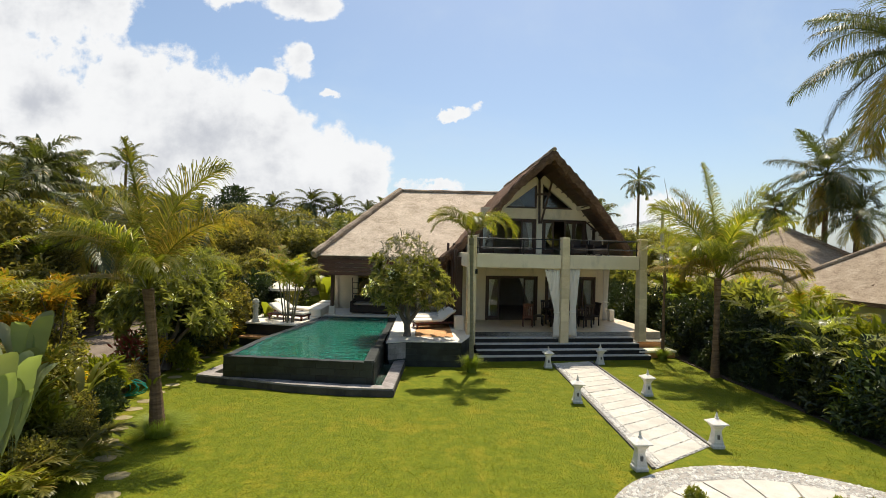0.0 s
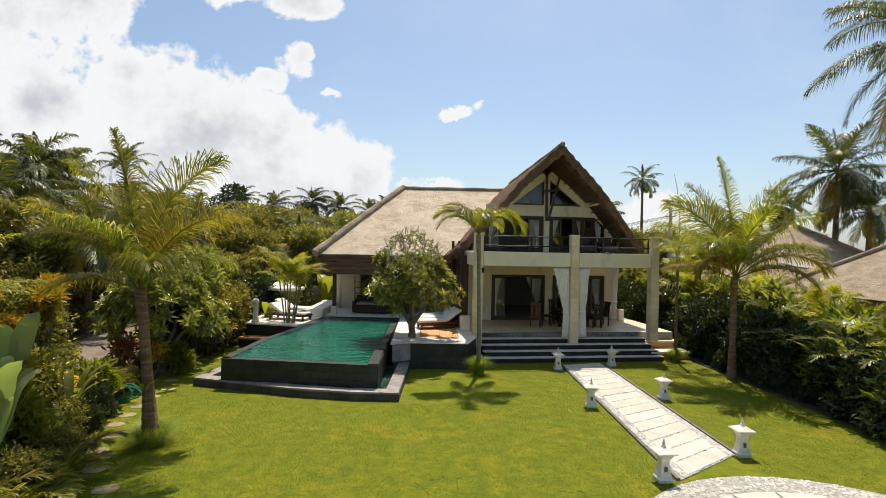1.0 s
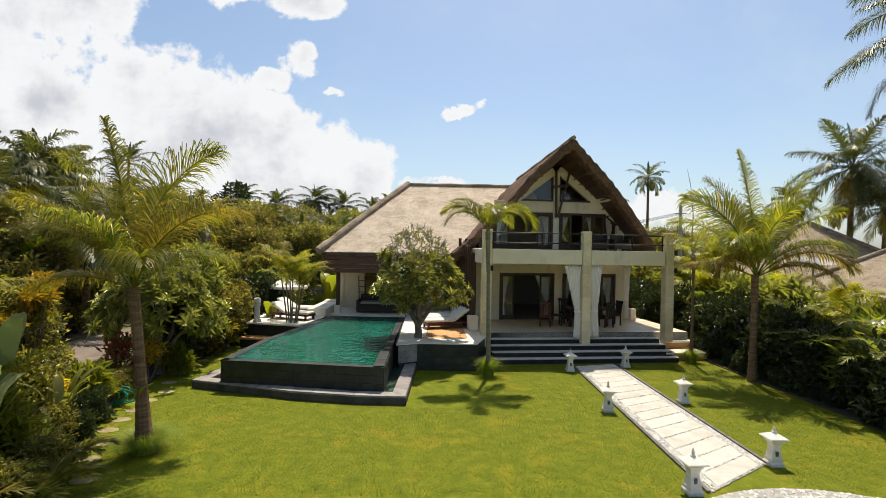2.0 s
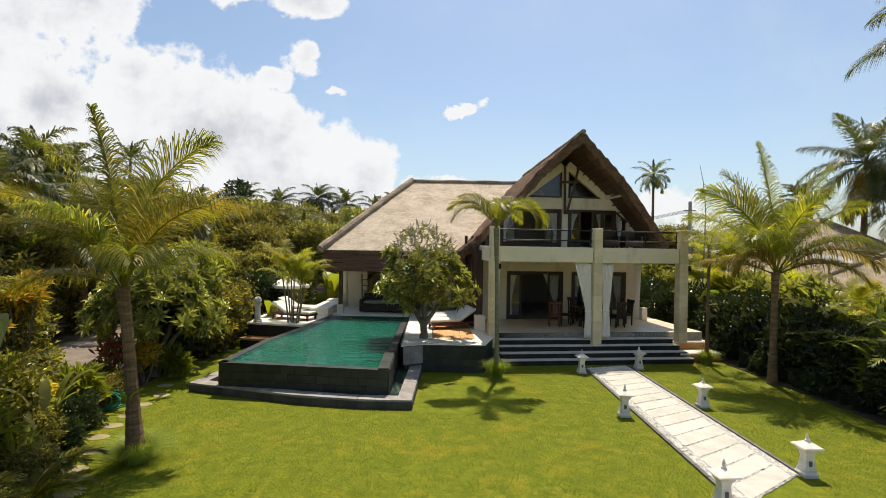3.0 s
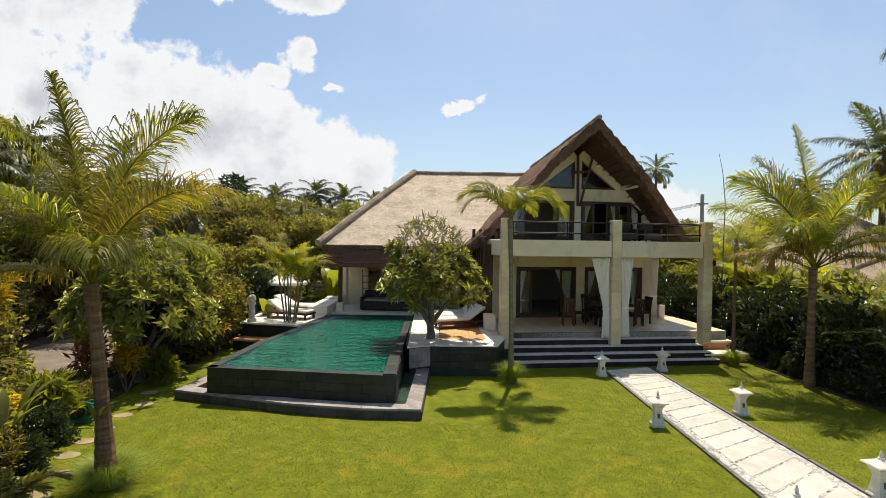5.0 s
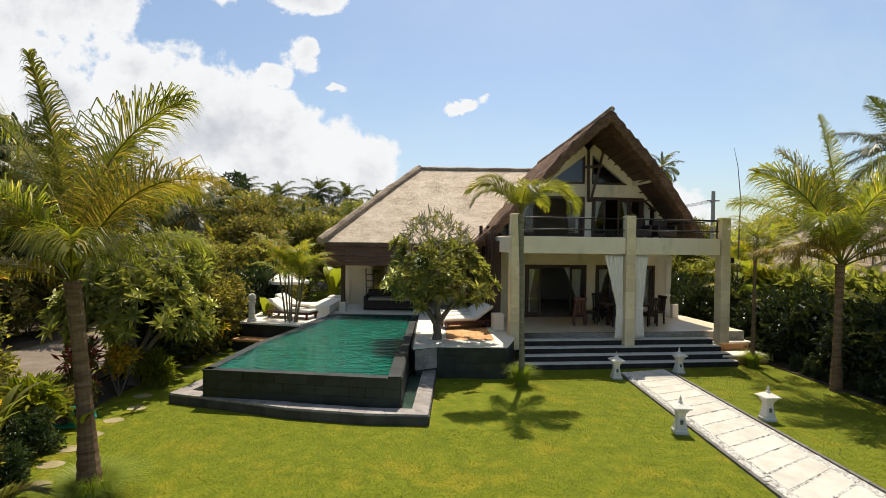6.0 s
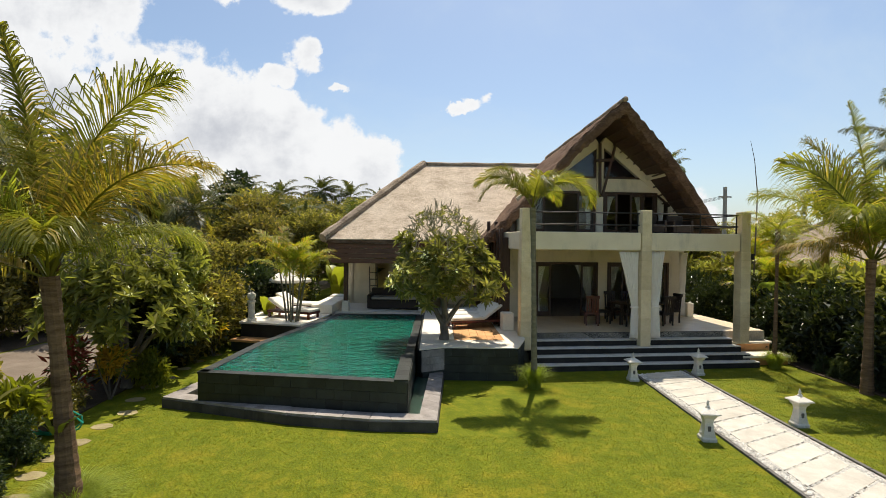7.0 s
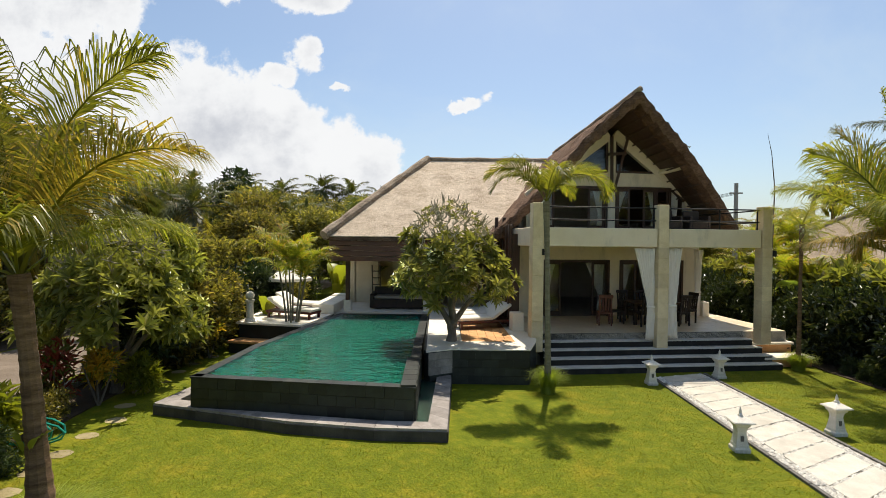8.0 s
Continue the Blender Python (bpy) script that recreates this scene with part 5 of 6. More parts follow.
# veranda furniture
ob = thing("daybed", "dark rattan daybed on the veranda", "sofa", pose(-8.4, 5.3, DECK_Z + 0.004))
part("base", boxes([(-1.1, 1.1, -0.45, 0.45, 0.05, 0.42)], 0.03), RATTAN, ob)
part("backrest", boxes([(-1.1, 1.1, 0.33, 0.47, 0.42, 0.85)], 0.03), RATTAN, ob)
part("cushion", boxes([(-1.0, 1.0, -0.42, 0.3, 0.42, 0.54)], 0.03), SHADED_WALL, ob)
for s in (-1, 1):
    part("armrest", boxes([(s * 1.1 - 0.08, s * 1.1 + 0.08, -0.45, 0.45, 0.05, 0.62)], 0.03), RATTAN, ob)
ob = thing("wooden_ladder", "grey-brown wooden ladder leaning on the veranda wall", "ladder", pose(-9.55, 6.6, DECK_Z + 0.004, 9, 0, 0))
for s in (-0.17, 0.17):
    part("rail", boxes([(s - 0.025, s + 0.025, -0.02, 0.02, 0, 1.75)], 0.006), BARK, ob)
for i in range(5):
    part("rung", boxes([(-0.15, 0.15, -0.015, 0.015, 0.25 + i * 0.3, 0.29 + i * 0.3)]), BARK, ob)
ob = thing("ottoman", "low rattan stool with a pale cushion", "stool", pose(-11.2, 6.9, 0.92))
part("body", boxes([(-0.35, 0.35, -0.35, 0.35, 0.0, 0.28)], 0.03), RATTAN, ob)
part("cushion", boxes([(-0.36, 0.36, -0.36, 0.36, 0.28, 0.4)], 0.04), CANVAS, ob)
# coiled hose
ob = thing("garden_hose", "green garden hose coiled at the bed's edge", "hose")
bm = bmesh.new()
tube(bm, [(-14.0 + (0.22 + 0.01 * i % 3) * math.cos(i * 0.5), -6.4 + 0.10 * math.sin(i * 0.27), 0.28 + 0.24 * math.sin(i * 0.5)) for i in range(70)], 0.018, 6)
part("coil", bm, HOSE, ob)

kerb = thing("bed_kerb", "low grey concrete kerb along the planting bed", "kerb")
KERB_LINE = [(-14.5, -6.7), (-15.0, -5.6), (-15.46, -4.5), (-15.68, -2.2)]
for a, b in zip(KERB_LINE, KERB_LINE[1:]):
    for i in range(3):
        part("kerb_block", band(lerp2(a, b, (i + 0.01) / 3), lerp2(a, b, (i + 0.99) / 3), 0.14, 0.0, 0.22), NEIGHBOUR_WALL, kerb)

# stepping stones along the hedge
rng = np.random.default_rng(12)
for x, y in ((-10.75, -11.75), (-11.05, -11.05), (-11.75, -10.3), (-12.3, -9.45), (-12.55, -8.7), (-12.85, -8.0), (-13.0, -7.35), (-13.1, -6.7), (-13.2, -5.9), (-13.2, -5.1), (-13.6, -4.2), (-13.85, -3.2), (-13.85, -2.3), (-13.95, -1.4), (-14.0, -0.5), (-13.9, 0.4)):
    bm = bmesh.new()
    k = 9
    prism(bm, [(x + (0.19 + 0.07 * rng.random()) * math.cos(2 * math.pi * i / k), y + (0.15 + 0.05 * rng.random()) * math.sin(2 * math.pi * i / k)) for i in range(k)], -0.02, 0.008)
    tagged(part("stepping_stone", bm, STEPSTONE), "flat pale stepping stone set in the grass", "stone", "stepping stones")

# ---- trees and plants ----
LAWN_PALM = ((178, 87, 3.45, 0.22, 0, 60), (6, 83, 3.4, 1.05, 0, 35), (173, 80, 3.35, 1.1, 0, -40), (-5, 68, 3.0, 1.6, 1, 20), (184, 60, 2.9, 0.95, 1, -20),
             (95, 76, 2.8, 0.9, 0, 0), (55, 68, 2.6, 1.3, 0, 10), (140, 74, 2.7, 1.1, 0, 0), (245, 70, 2.3, 1.4, 0, 0), (305, 52, 2.0, 1.6, 0, 0), (192, 24, 1.9, 1.2, 1, 0),
             (30, 46, 2.1, 1.5, 0, 0), (205, 62, 2.4, 1.4, 0, 0))
PATH_PALM = ((184, 72, 3.7, 1.25, 0, -50), (200, 88, 4.1, 0.25, 0, 70), (-8, 79, 3.8, 0.75, 0, 45), (8, 58, 3.7, 0.95, 0, 35), (85, 70, 3.5, 0.9, 0, 0),
             (140, 60, 3.3, 1.2, 0, -20), (268, 74, 3.1, 1.1, 0, 0), (186, 58, 1.8, 2.7, 1, -20), (-12, 44, 3.2, 1.8, 1, 20), (178, 22, 2.4, 0.7, 1, 0),
             (40, 52, 3.3, 1.3, 0, 15), (310, 52, 2.8, 1.5, 0, 0), (160, 80, 3.6, 0.7, 0, 0), (225, 54, 2.9, 1.5, 0, 0), (20, 74, 3.6, 1.0, 0, 10), (345, 30, 2.6, 1.6, 1, 0))
palm("young coconut palm with arching yellow-green fronds on the lawn", (-11.42, -9.05, 0), 3.3, (-0.29, 0.0), [0.19, 0.12, 0.1, 0.12], 0, 3.0, 21, leaflet=1.05, pairs=125, hang=1.25, thin=0.021, plan=LAWN_PALM, spear=False)
palm("coconut palm with long feathery fronds beside the path", (4.72, -2.95, 0), 3.5, (0.03, 0.0), [0.16, 0.11, 0.095, 0.115], 0, 3.6, 33, leaflet=1.1, pairs=120, thin=0.025, hang=1.2, plan=PATH_PALM, spear=False)
palm("slender palm with a smooth trunk in front of the villa", (-3.9, -2.85, 0), 4.75, (-0.1, 0.0), [0.095, 0.068, 0.058, 0.085], 0, 1.7, 44, leaflet=0.66, pairs=84, thin=0.021, hang=0.9, spear=False, trunk_mat=BARK_GREY,
     plan=((182, 66, 1.95, 2.2, 0, -30), (-4, 64, 2.2, 3.0, 0, 20), (8, 76, 2.0, 2.7, 0, 10), (165, 80, 1.8, 1.9, 0, 0), (90, 68, 1.9, 1.9, 0, 0), (275, 66, 1.9, 2.4, 0, 0), (320, 66, 2.0, 3.0, 0, 10), (60, 56, 1.9, 2.2, 0, 0), (200, 58, 1.9, 2.4, 0, 0)))
palm("slender palm with thin sparse fronds by the steps", (4.05, -0.35, 0), 4.35, (0.05, 0.05), [0.08, 0.055, 0.045, 0.075], 8, 1.6, 55, leaflet=0.5, pairs=44, el=(0.3, 1.2), curl=(1.4, 2.2), yellow=0, thin=0.015, hang=0.8, spear=False)
palm("tall coconut palm rising over the neighbouring roofs", (22.6, 14.9, 0), 10.3, (0.2, 0.0), [0.3, 0.2, 0.17, 0.16], 30, 4.2, 66, PALM_FAR, 1.25, 70, 6, (-0.9, 1.4), (0.6, 1.6), thin=0.05, hang=1.3)
palm("tall coconut palm rising over the neighbouring roofs", (22.8, 12.5, 0), 7.2, (0.3, 0.0), [0.28, 0.2, 0.17, 0.16], 22, 3.0, 67, PALM_FAR, 0.95, 54, 4, (-0.8, 1.3), (0.6, 1.6), thin=0.036, hang=1.2)
palm("tall coconut palm leaning over the garden", (12.1, -2.6, 0), 12.0, (-0.2, 0.0), [0.3, 0.2, 0.17, 0.16], 30, 4.4, 68, PALM_FAR, 1.25, 90, 7, (-0.9, 1.3), (0.6, 1.5), thin=0.028, hang=1.5)
palm("solitary far coconut palm against the sky", (30.3, 66.5, 0), 16.8, (0.0, 0.0), [0.35, 0.25, 0.2, 0.2], 19, 4.0, 69, PALM_FAR, 1.1, 36, 2, (-0.7, 1.3), thin=0.08, hang=1.2)

palm("very tall far coconut palm standing above the grove", (-58.3, 63.5, 0), 17.2, (0.4, 0.0), [0.35, 0.25, 0.2, 0.2], 14, 5.0, 74, PALM_FAR, 1.1, 34, 1, (0.0, 1.4), thin=0.12, hang=0.7)

# frangipani tree: short trunk, forked grey limbs, leaf rosettes below and a bare twiggy top
def frangipani(place, seed, label, leaf, share, size=1.0):
    ob = thing("frangipani_tree", label, "tree", pose(*place) @ Matrix.Scale(size, 4))
    rng = np.random.default_rng(seed)
    bm = bmesh.new()
    tube(bm, [(0, 0, -0.05), (0.02, 0, 0.2), (-0.02, 0, 0.5)], [0.17, 0.13, 0.12], 10)
    part("trunk", bm, BARK, ob)
    nodes = []
    for dx, dy, top in ((-0.75, 0.15, 1.5), (0.8, -0.15, 1.45), (0.15, 0.7, 1.7), (0.05, -0.6, 1.6), (-0.1, 0.05, 2.3)):
        bm = bmesh.new()
        way = [Vector((dx * q ** 1.2, dy * q ** 1.2, 0.4 + (top - 0.4) * q)) + Vector(rng.normal(size=3)) * 0.03 * (q > 0) for q in np.linspace(0, 1, 6)]
        tube(bm, way, [0.095, 0.085, 0.075, 0.065, 0.055, 0.045], 7)
        part("limb", bm, BARK, ob)
        nodes += [(p, 0.05) for p in way[2:]]
    tips = []
    for i in range(165):
        d = Vector(rng.normal(size=3)).normalized()
        d.z = d.z if d.z > -0.55 else -d.z
        r = (0.55 + 0.45 * rng.random() ** 0.6) * (0.9 + 0.14 * math.sin(5 * math.atan2(d.y, d.x) + 2 * d.z))
        tips.append((Vector((d.x * 2.0 * r, d.y * 1.8 * r, 1.8 + d.z * 1.1 * r - 0.25 * (d.x * r) ** 2)), d, True))
    for i in range(260):
        d = Vector(rng.normal(size=3)).normalized()
        d.z = abs(d.z)
        r = 0.72 + 0.28 * rng.random()
        tips.append((Vector((d.x * 1.3 * r - 0.12, d.y * 1.2 * r, 2.45 + d.z * 1.6 * r)), d, rng.random() < share))
    tips.sort(key=lambda q: (q[0] - Vector((0, 0, 1.3))).length)
    twigs = bmesh.new()
    B, D, U, L, W = [], [], [], [], []
    for q, d, leafy in tips:
        p, r = min((n for n in nodes if n[0].z < q.z + 0.25), key=lambda n: (n[0] - q).length)
        m = p.lerp(q, 0.55) + Vector((0, 0, -0.10 * (q - p).length)) + Vector(rng.normal(size=3)) * 0.03
        r = max(0.017, r * 0.62)
        tube(twigs, [p, m, q], [r, r * 0.85, r * 0.75], 5)
        nodes += [(m, r * 0.9), (q, r * 0.75)]
        low = q.z < 3.0
        if not leafy:
            for _ in range(2):
                o = (d + Vector(rng.normal(size=3)) * 0.5).normalized() * (0.12 + 0.10 * rng.random())
                tube(twigs, [q, q + o * 0.5 + Vector((0, 0, 0.02)), q + o + Vector((0, 0, 0.05))], [0.016, 0.014, 0.012], 5)
            continue
        n = 15 if low else 7
        out = (d + Vector((0, 0, 0.55))).normalized()
        a0 = rng.random() * 6.28
        s1 = out.orthogonal().normalized()
        s2 = out.cross(s1)
        for k in range(n):
            a = a0 + k * 2.4
            o = (s1 * math.cos(a) + s2 * math.sin(a)) * (0.55 + 0.6 * k / n) + out * (0.75 - 0.6 * k / n)
            B.append(tuple(q + out * 0.03 * rng.random())), D.append(tuple(o)), U.append(tuple(out + Vector(rng.normal(size=3)) * 0.2))
            L.append((0.31 if low else 0.17) * (0.75 + 0.45 * rng.random()))
    part("branchwork", twigs, TWIG, ob)["kind"] = "stuff"
    L = np.array(L)
    v, f = leaf_shapes(rng, np.array(B), np.array(D), np.array(U), L, L * 0.29, 0.2, 0.25)
    raw("leaves", v, f, leaf, ob)
    spots = [(q, d) for q, d, leafy in tips if leafy and 1.6 < q.z < 2.6][::6]
    b = np.array([tuple(q + d * 0.12 + Vector(rng.normal(size=3)) * 0.07) for q, d in spots for _ in range(9)])
    d = rng.normal(size=(len(b), 3)) + np.array([0, 0, 0.7])
    ll = np.full(len(b), 0.10)
    v, f = leaf_shapes(rng, b, d, rng.normal(size=(len(b), 3)), ll, ll * 0.65)
    raw("blossoms", v, f, BLOSSOM, ob, "white blossoms")
    return ob


frangipani((-6.3, -1.2, 0.93), 8, "frangipani tree with forked grey limbs, leaf rosettes and a twiggy top", TREE_LEAF, 0.28)
frangipani((-14.4, -3.3, 0), 15, "open-crowned frangipani tree with glossy leaves at the bed's edge", FRANGIPANI_LEAF, 0.8, 1.04)

def lumps(seed, n, rx, z0, z1, r0, r1):
    """Scattered lumps of foliage that give a ragged outline."""
    g = np.random.default_rng(seed)
    out = []
    for i in range(n):
        t = g.random()
        a, q, s = g.random() * 6.283, rx * math.sqrt(g.random()) * (1.0 - 0.45 * t), r0 + (r1 - r0) * g.random()
        out.append((q * math.cos(a), q * math.sin(a), z0 + (z1 - z0) * t, s, s, s * (0.7 + 0.4 * g.random())))
    return out


BUSHES = {
    "round": bush_mesh("crown", BUSH_LEAF, 1, lumps(1, 9, 0.8, 0.3, 1.4, 0.35, 0.6), 3400, 0.13, 0.50, 0.6, 0.35),
    "tall": bush_mesh("crown", BUSH_LEAF, 2, lumps(2, 22, 1.1, 0.4, 3.3, 0.35, 0.7), 8200, 0.15, 0.52, 0.6, 0.35),
    "airy": bush_mesh("crown", FRANGIPANI_LEAF, 12, lumps(3, 24, 1.4, 0.9, 3.6, 0.25, 0.5), 4600, 0.20, 0.40, 0.7, 0.3),
    "lime": bush_mesh("crown", LIME_LEAF, 3, lumps(4, 7, 0.6, 0.3, 1.2, 0.3, 0.5), 900, 0.32, 0.26, 0.9, 0.25),
    "yellow": bush_mesh("crown", YELLOW_LEAF, 4, lumps(5, 6, 0.4, 0.5, 1.2, 0.25, 0.4), 600, 0.22, 0.28, 0.8, 0.3),
    "red": bush_mesh("crown", RED_LEAF, 5, lumps(6, 6, 0.45, 0.6, 1.5, 0.25, 0.4), 600, 0.22, 0.26, 0.9, 0.3),
    "dark": bush_mesh("crown", BUSH_LEAF, 6, lumps(7, 14, 1.0, 0.3, 1.9, 0.4, 0.7), 6000, 0.15, 0.52, 0.6, 0.35),
    # shade and edging crowns carry the shade-darkened leaf colour
    "shade": bush_mesh("crown", SHADED_HEDGE_LEAF, 26, lumps(27, 18, 1.0, 0.2, 2.0, 0.35, 0.65), 3600, 0.22, 0.40, 0.6, 0.35),
    "edging": bush_mesh("crown", SHADED_HEDGE_LEAF, 28, lumps(29, 9, 0.8, 0.3, 1.4, 0.35, 0.6), 1800, 0.2, 0.40, 0.6, 0.35),
    "glossy": bush_mesh("crown", FRANGIPANI_LEAF, 16, lumps(8, 12, 0.9, 0.5, 2.2, 0.35, 0.6), 1500, 0.38, 0.36, 0.7, 0.25),
    "broad": bush_mesh("crown", FAR_LEAF, 7, lumps(9, 26, 2.6, 1.6, 6.4, 0.8, 1.5), 11000, 0.30, 0.48, 0.5, 0.4),
    "spread": bush_mesh("crown", LIME_LEAF, 17, lumps(10, 20, 2.4, 2.2, 5.6, 0.6, 1.2), 4500, 0.42, 0.36, 0.5, 0.35),
    "cone": bush_mesh("crown", CONE, 8, lumps(11, 22, 1.7, 1.8, 8.4, 0.6, 1.1), 5200, 0.34, 0.4),
}


def bush(kind, x, y, s, turn, label, name="bush", category="bush", z=0.0, sz=None, group="", trunk=0.0, lift=0.0):
    ob = thing(name, label, category, pose(x, y, z, 0, 0, turn), group)
    c = new("crown", BUSHES[kind])
    c.parent = ob
    c.scale = (s, s, sz or s)
    c.location.z = lift
    bm = bmesh.new()
    h = (sz or s)
    r = 0.03 * s + trunk
    if trunk:
        tube(bm, [(0, 0, -0.1), (0.1 * s, 0, 1.6 * h), (0, 0.1 * s, 4.2 * h)], [r, r * 0.8, r * 0.4], 7)
        for a in (0.5, 2.6, 4.4):
            tube(bm, [(0.05 * s, 0, 1.8 * h), (math.cos(a) * s * 1.2, math.sin(a) * s * 1.2, 3.6 * h)], [r * 0.6, r * 0.25], 6)
        part("trunk", bm, BARK, ob)
    else:
        for a in (0.3, 2.2, 4.1):
            bm = bmesh.new()
            tube(bm, [(0, 0, -0.05), (math.cos(a) * 0.25 * s, math.sin(a) * 0.25 * s, lift + 0.7 * h), (math.cos(a) * 0.4 * s, math.sin(a) * 0.4 * s, lift + 1.2 * h)], [r, r * 0.8, r * 0.5], 6)
            part("stem", bm, BARK, ob)
    return ob


def broad_plant(x, y, h, n, seed, label="broad-leaved banana plant with upright green leaves", z=0.0, mat=BANANA_LEAF, group="", width=0.26, spread=0.45):
    """A banana or heliconia: long stalks with big arching, slightly torn blades, each its own part."""
    rng = np.random.default_rng(seed)
    ob = thing("banana_plant", label, "plant", pose(x, y, z), group)
    for i in range(n):
        az = i * 2.4 + rng.normal() * 0.3
        hh = h * (0.65 + 0.4 * rng.random())
        blade = hh * 0.62
        out = spread * (0.5 + rng.random())
        ca, sa = math.cos(az), math.sin(az)
        pts, m = [], 11
        for j in range(m):
            t = j / (m - 1)
            r = 0.05 + out * hh * 0.5 * t ** 1.6
            z1 = hh * (0.28 + 0.72 * t) - hh * 0.22 * max(0, t - 0.55) ** 1.5 * 2.5
            pts.append(Vector((ca * r, sa * r, z1 if j else 0.15)))
        V, F = [], []
        side = Vector((-sa, ca, 0))
        for j in range(m):
            t = j / (m - 1)
            w = hh * width * (math.sin(math.pi * min(1, 0.03 + 0.97 * max(0, (t - 0.22) / 0.78))) ** 0.6 if t > 0.22 else 0.03)
            tear = 1 - 0.18 * rng.random()
            up = Vector((0, 0, 1))
            V += [tuple(pts[j] + side * w * 0.5 * tear + up * w * 0.16), tuple(pts[j]), tuple(pts[j] - side * w * 0.5 * tear + up * w * 0.16)]
        for j in range(m - 1):
            a = j * 3
            F += [(a, a + 1, a + 4, a + 3), (a + 1, a + 2, a + 5, a + 4)]
        raw("leaf", V, F, mat, ob, smooth=True)
    return ob


def grass_tuft(x, y, r, h, seed, label="tuft of fine ornamental grass round the palm's foot"):
    """Thin blades that rise steeply from a small clump and nod over at the tips."""
    rng = np.random.default_rng(seed)
    n, m = 1500, 5
    a = rng.random(n) * 6.283
    rr = r * 0.35 * np.sqrt(rng.random(n))
    lean, hh = r * (0.15 + 0.85 * rng.random(n) ** 1.3), h * (0.55 + 0.5 * rng.random(n))
    wx, wy = -np.sin(a) * 0.005, np.cos(a) * 0.005
    rows = []
    for j in range(m):
        t = j / (m - 1)
        q = rr + lean * t ** 2.2
        px, py, pz = q * np.cos(a), q * np.sin(a), hh * (1.25 * t - 0.35 * t ** 3 * (1 + lean))
        k = 1 - 0.85 * t
        rows += [np.stack([px - wx * k, py - wy * k, pz], 1), np.stack([px + wx * k, py + wy * k, pz], 1)]
    v = np.stack(rows, 1).reshape(-1, 3)
    f = [(b + 2 * j, b + 2 * j + 1, b + 2 * j + 3, b + 2 * j + 2) for b in range(0, n * 2 * m, 2 * m) for j in range(m - 1)]
    ob = thing("grass_tuft", label, "grass", pose(x, y, 0))
    raw("grass", v, f, GRASS_LEAF, ob)["kind"] = "stuff"
    return ob


grass_tuft(-3.9, -2.85, 0.5, 0.72, 1)
grass_tuft(4.05, -0.35, 0.5, 0.6, 2)
grass_tuft(-11.42, -9.05, 0.75, 0.55, 3)
# small plant growing on the palm trunk
broad_plant(-11.5, -9.2, 0.5, 9, 77, "small yellow-green plant tied to the palm trunk", 1.0, LIME_LEAF, "", 0.2, 0.9)

# feathery clump palm by the sun deck
ob = thing("clump_palm", "clump of thin-stemmed palms with arching lime fronds", "palm tree", pose(-11.75, 1.75, 0.0))
rng = np.random.default_rng(90)
for i in range(7):
    a, h = i * 2.4, 2.1 + 0.8 * rng.random()
    lx, ly = 0.35 * math.cos(a), 0.35 * math.sin(a)
    trunk_mesh("stem", [(lx * 0.4, ly * 0.4, 0.3), (lx * 0.7, ly * 0.7, h * 0.5), (lx * 1.3, ly * 1.3, h)], [0.04, 0.032, 0.026], BARK_GREY, ob, 10)
    for j in range(4):
        frond("frond", rng, (lx * 1.3, ly * 1.3, h), a + (j - 1.5) * 1.5 + rng.normal() * 0.3, 1.48 - 0.2 * j, 1.5 + 0.5 * rng.random(), 1.1 + 0.8 * rng.random(), ARECA_LEAF, ob, pairs=40, leaflet=0.48, thin=0.026, hang=0.6)

# hedge between the lawn and the lane
rng = np.random.default_rng(31)
H = "dense green hedge bush along the garden edge"
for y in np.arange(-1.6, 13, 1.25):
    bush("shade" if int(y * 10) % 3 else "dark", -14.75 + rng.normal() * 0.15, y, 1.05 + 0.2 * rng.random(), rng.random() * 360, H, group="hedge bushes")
for y in (-1.0,):
    bush("airy", -14.9 + rng.normal() * 0.2, y, 1.08, rng.random() * 360, "loose leafy shrub with grey branches over the hedge", group="loose shrubs")
for y in (-0.4, 1.4):
    bush("tall", -15.3 + rng.normal() * 0.2, y, 1.05 + 0.15 * rng.random(), rng.random() * 360, "tall leafy shrub rising over the hedge", group="tall shrubs")
for y in (2.4, 4.5, 7.0, 9.5):
    bush("tall", -16.0 + rng.normal() * 0.3, y, 1.0 + 0.2 * rng.random(), rng.random() * 360, "tall leafy shrub rising over the hedge", group="tall shrubs")
bush("yellow", -13.85, 0.2, 0.9, 40, "croton bush with golden yellow leaves")
bush("yellow", -14.2, -4.2, 0.85, 10, "croton bush with golden yellow leaves")
bush("red", -14.85, -4.6, 0.9, 70, "croton bush with dark red leaves")
bush("lime", -13.75, -3.3, 0.6, 0, "bright lime-green shrub at the hedge's foot")
bush("round", -14.9, -5.0, 0.45, 20, "low clipped green bush")
bush("round", -13.9, -6.3, 0.45, 90, "low clipped green bush")
for k, (x, y, h, n) in enumerate(((-13.2, 3.4, 1.9, 8), (-14.4, 6.2, 2.2, 8), (-10.4, 10.5, 3.2, 9), (-11.8, 9.0, 3.0, 9))):
    broad_plant(x, y, h, n, 100 + k, "bright green broad-leaved plant behind the sun deck", 0.0, LIME_LEAF)
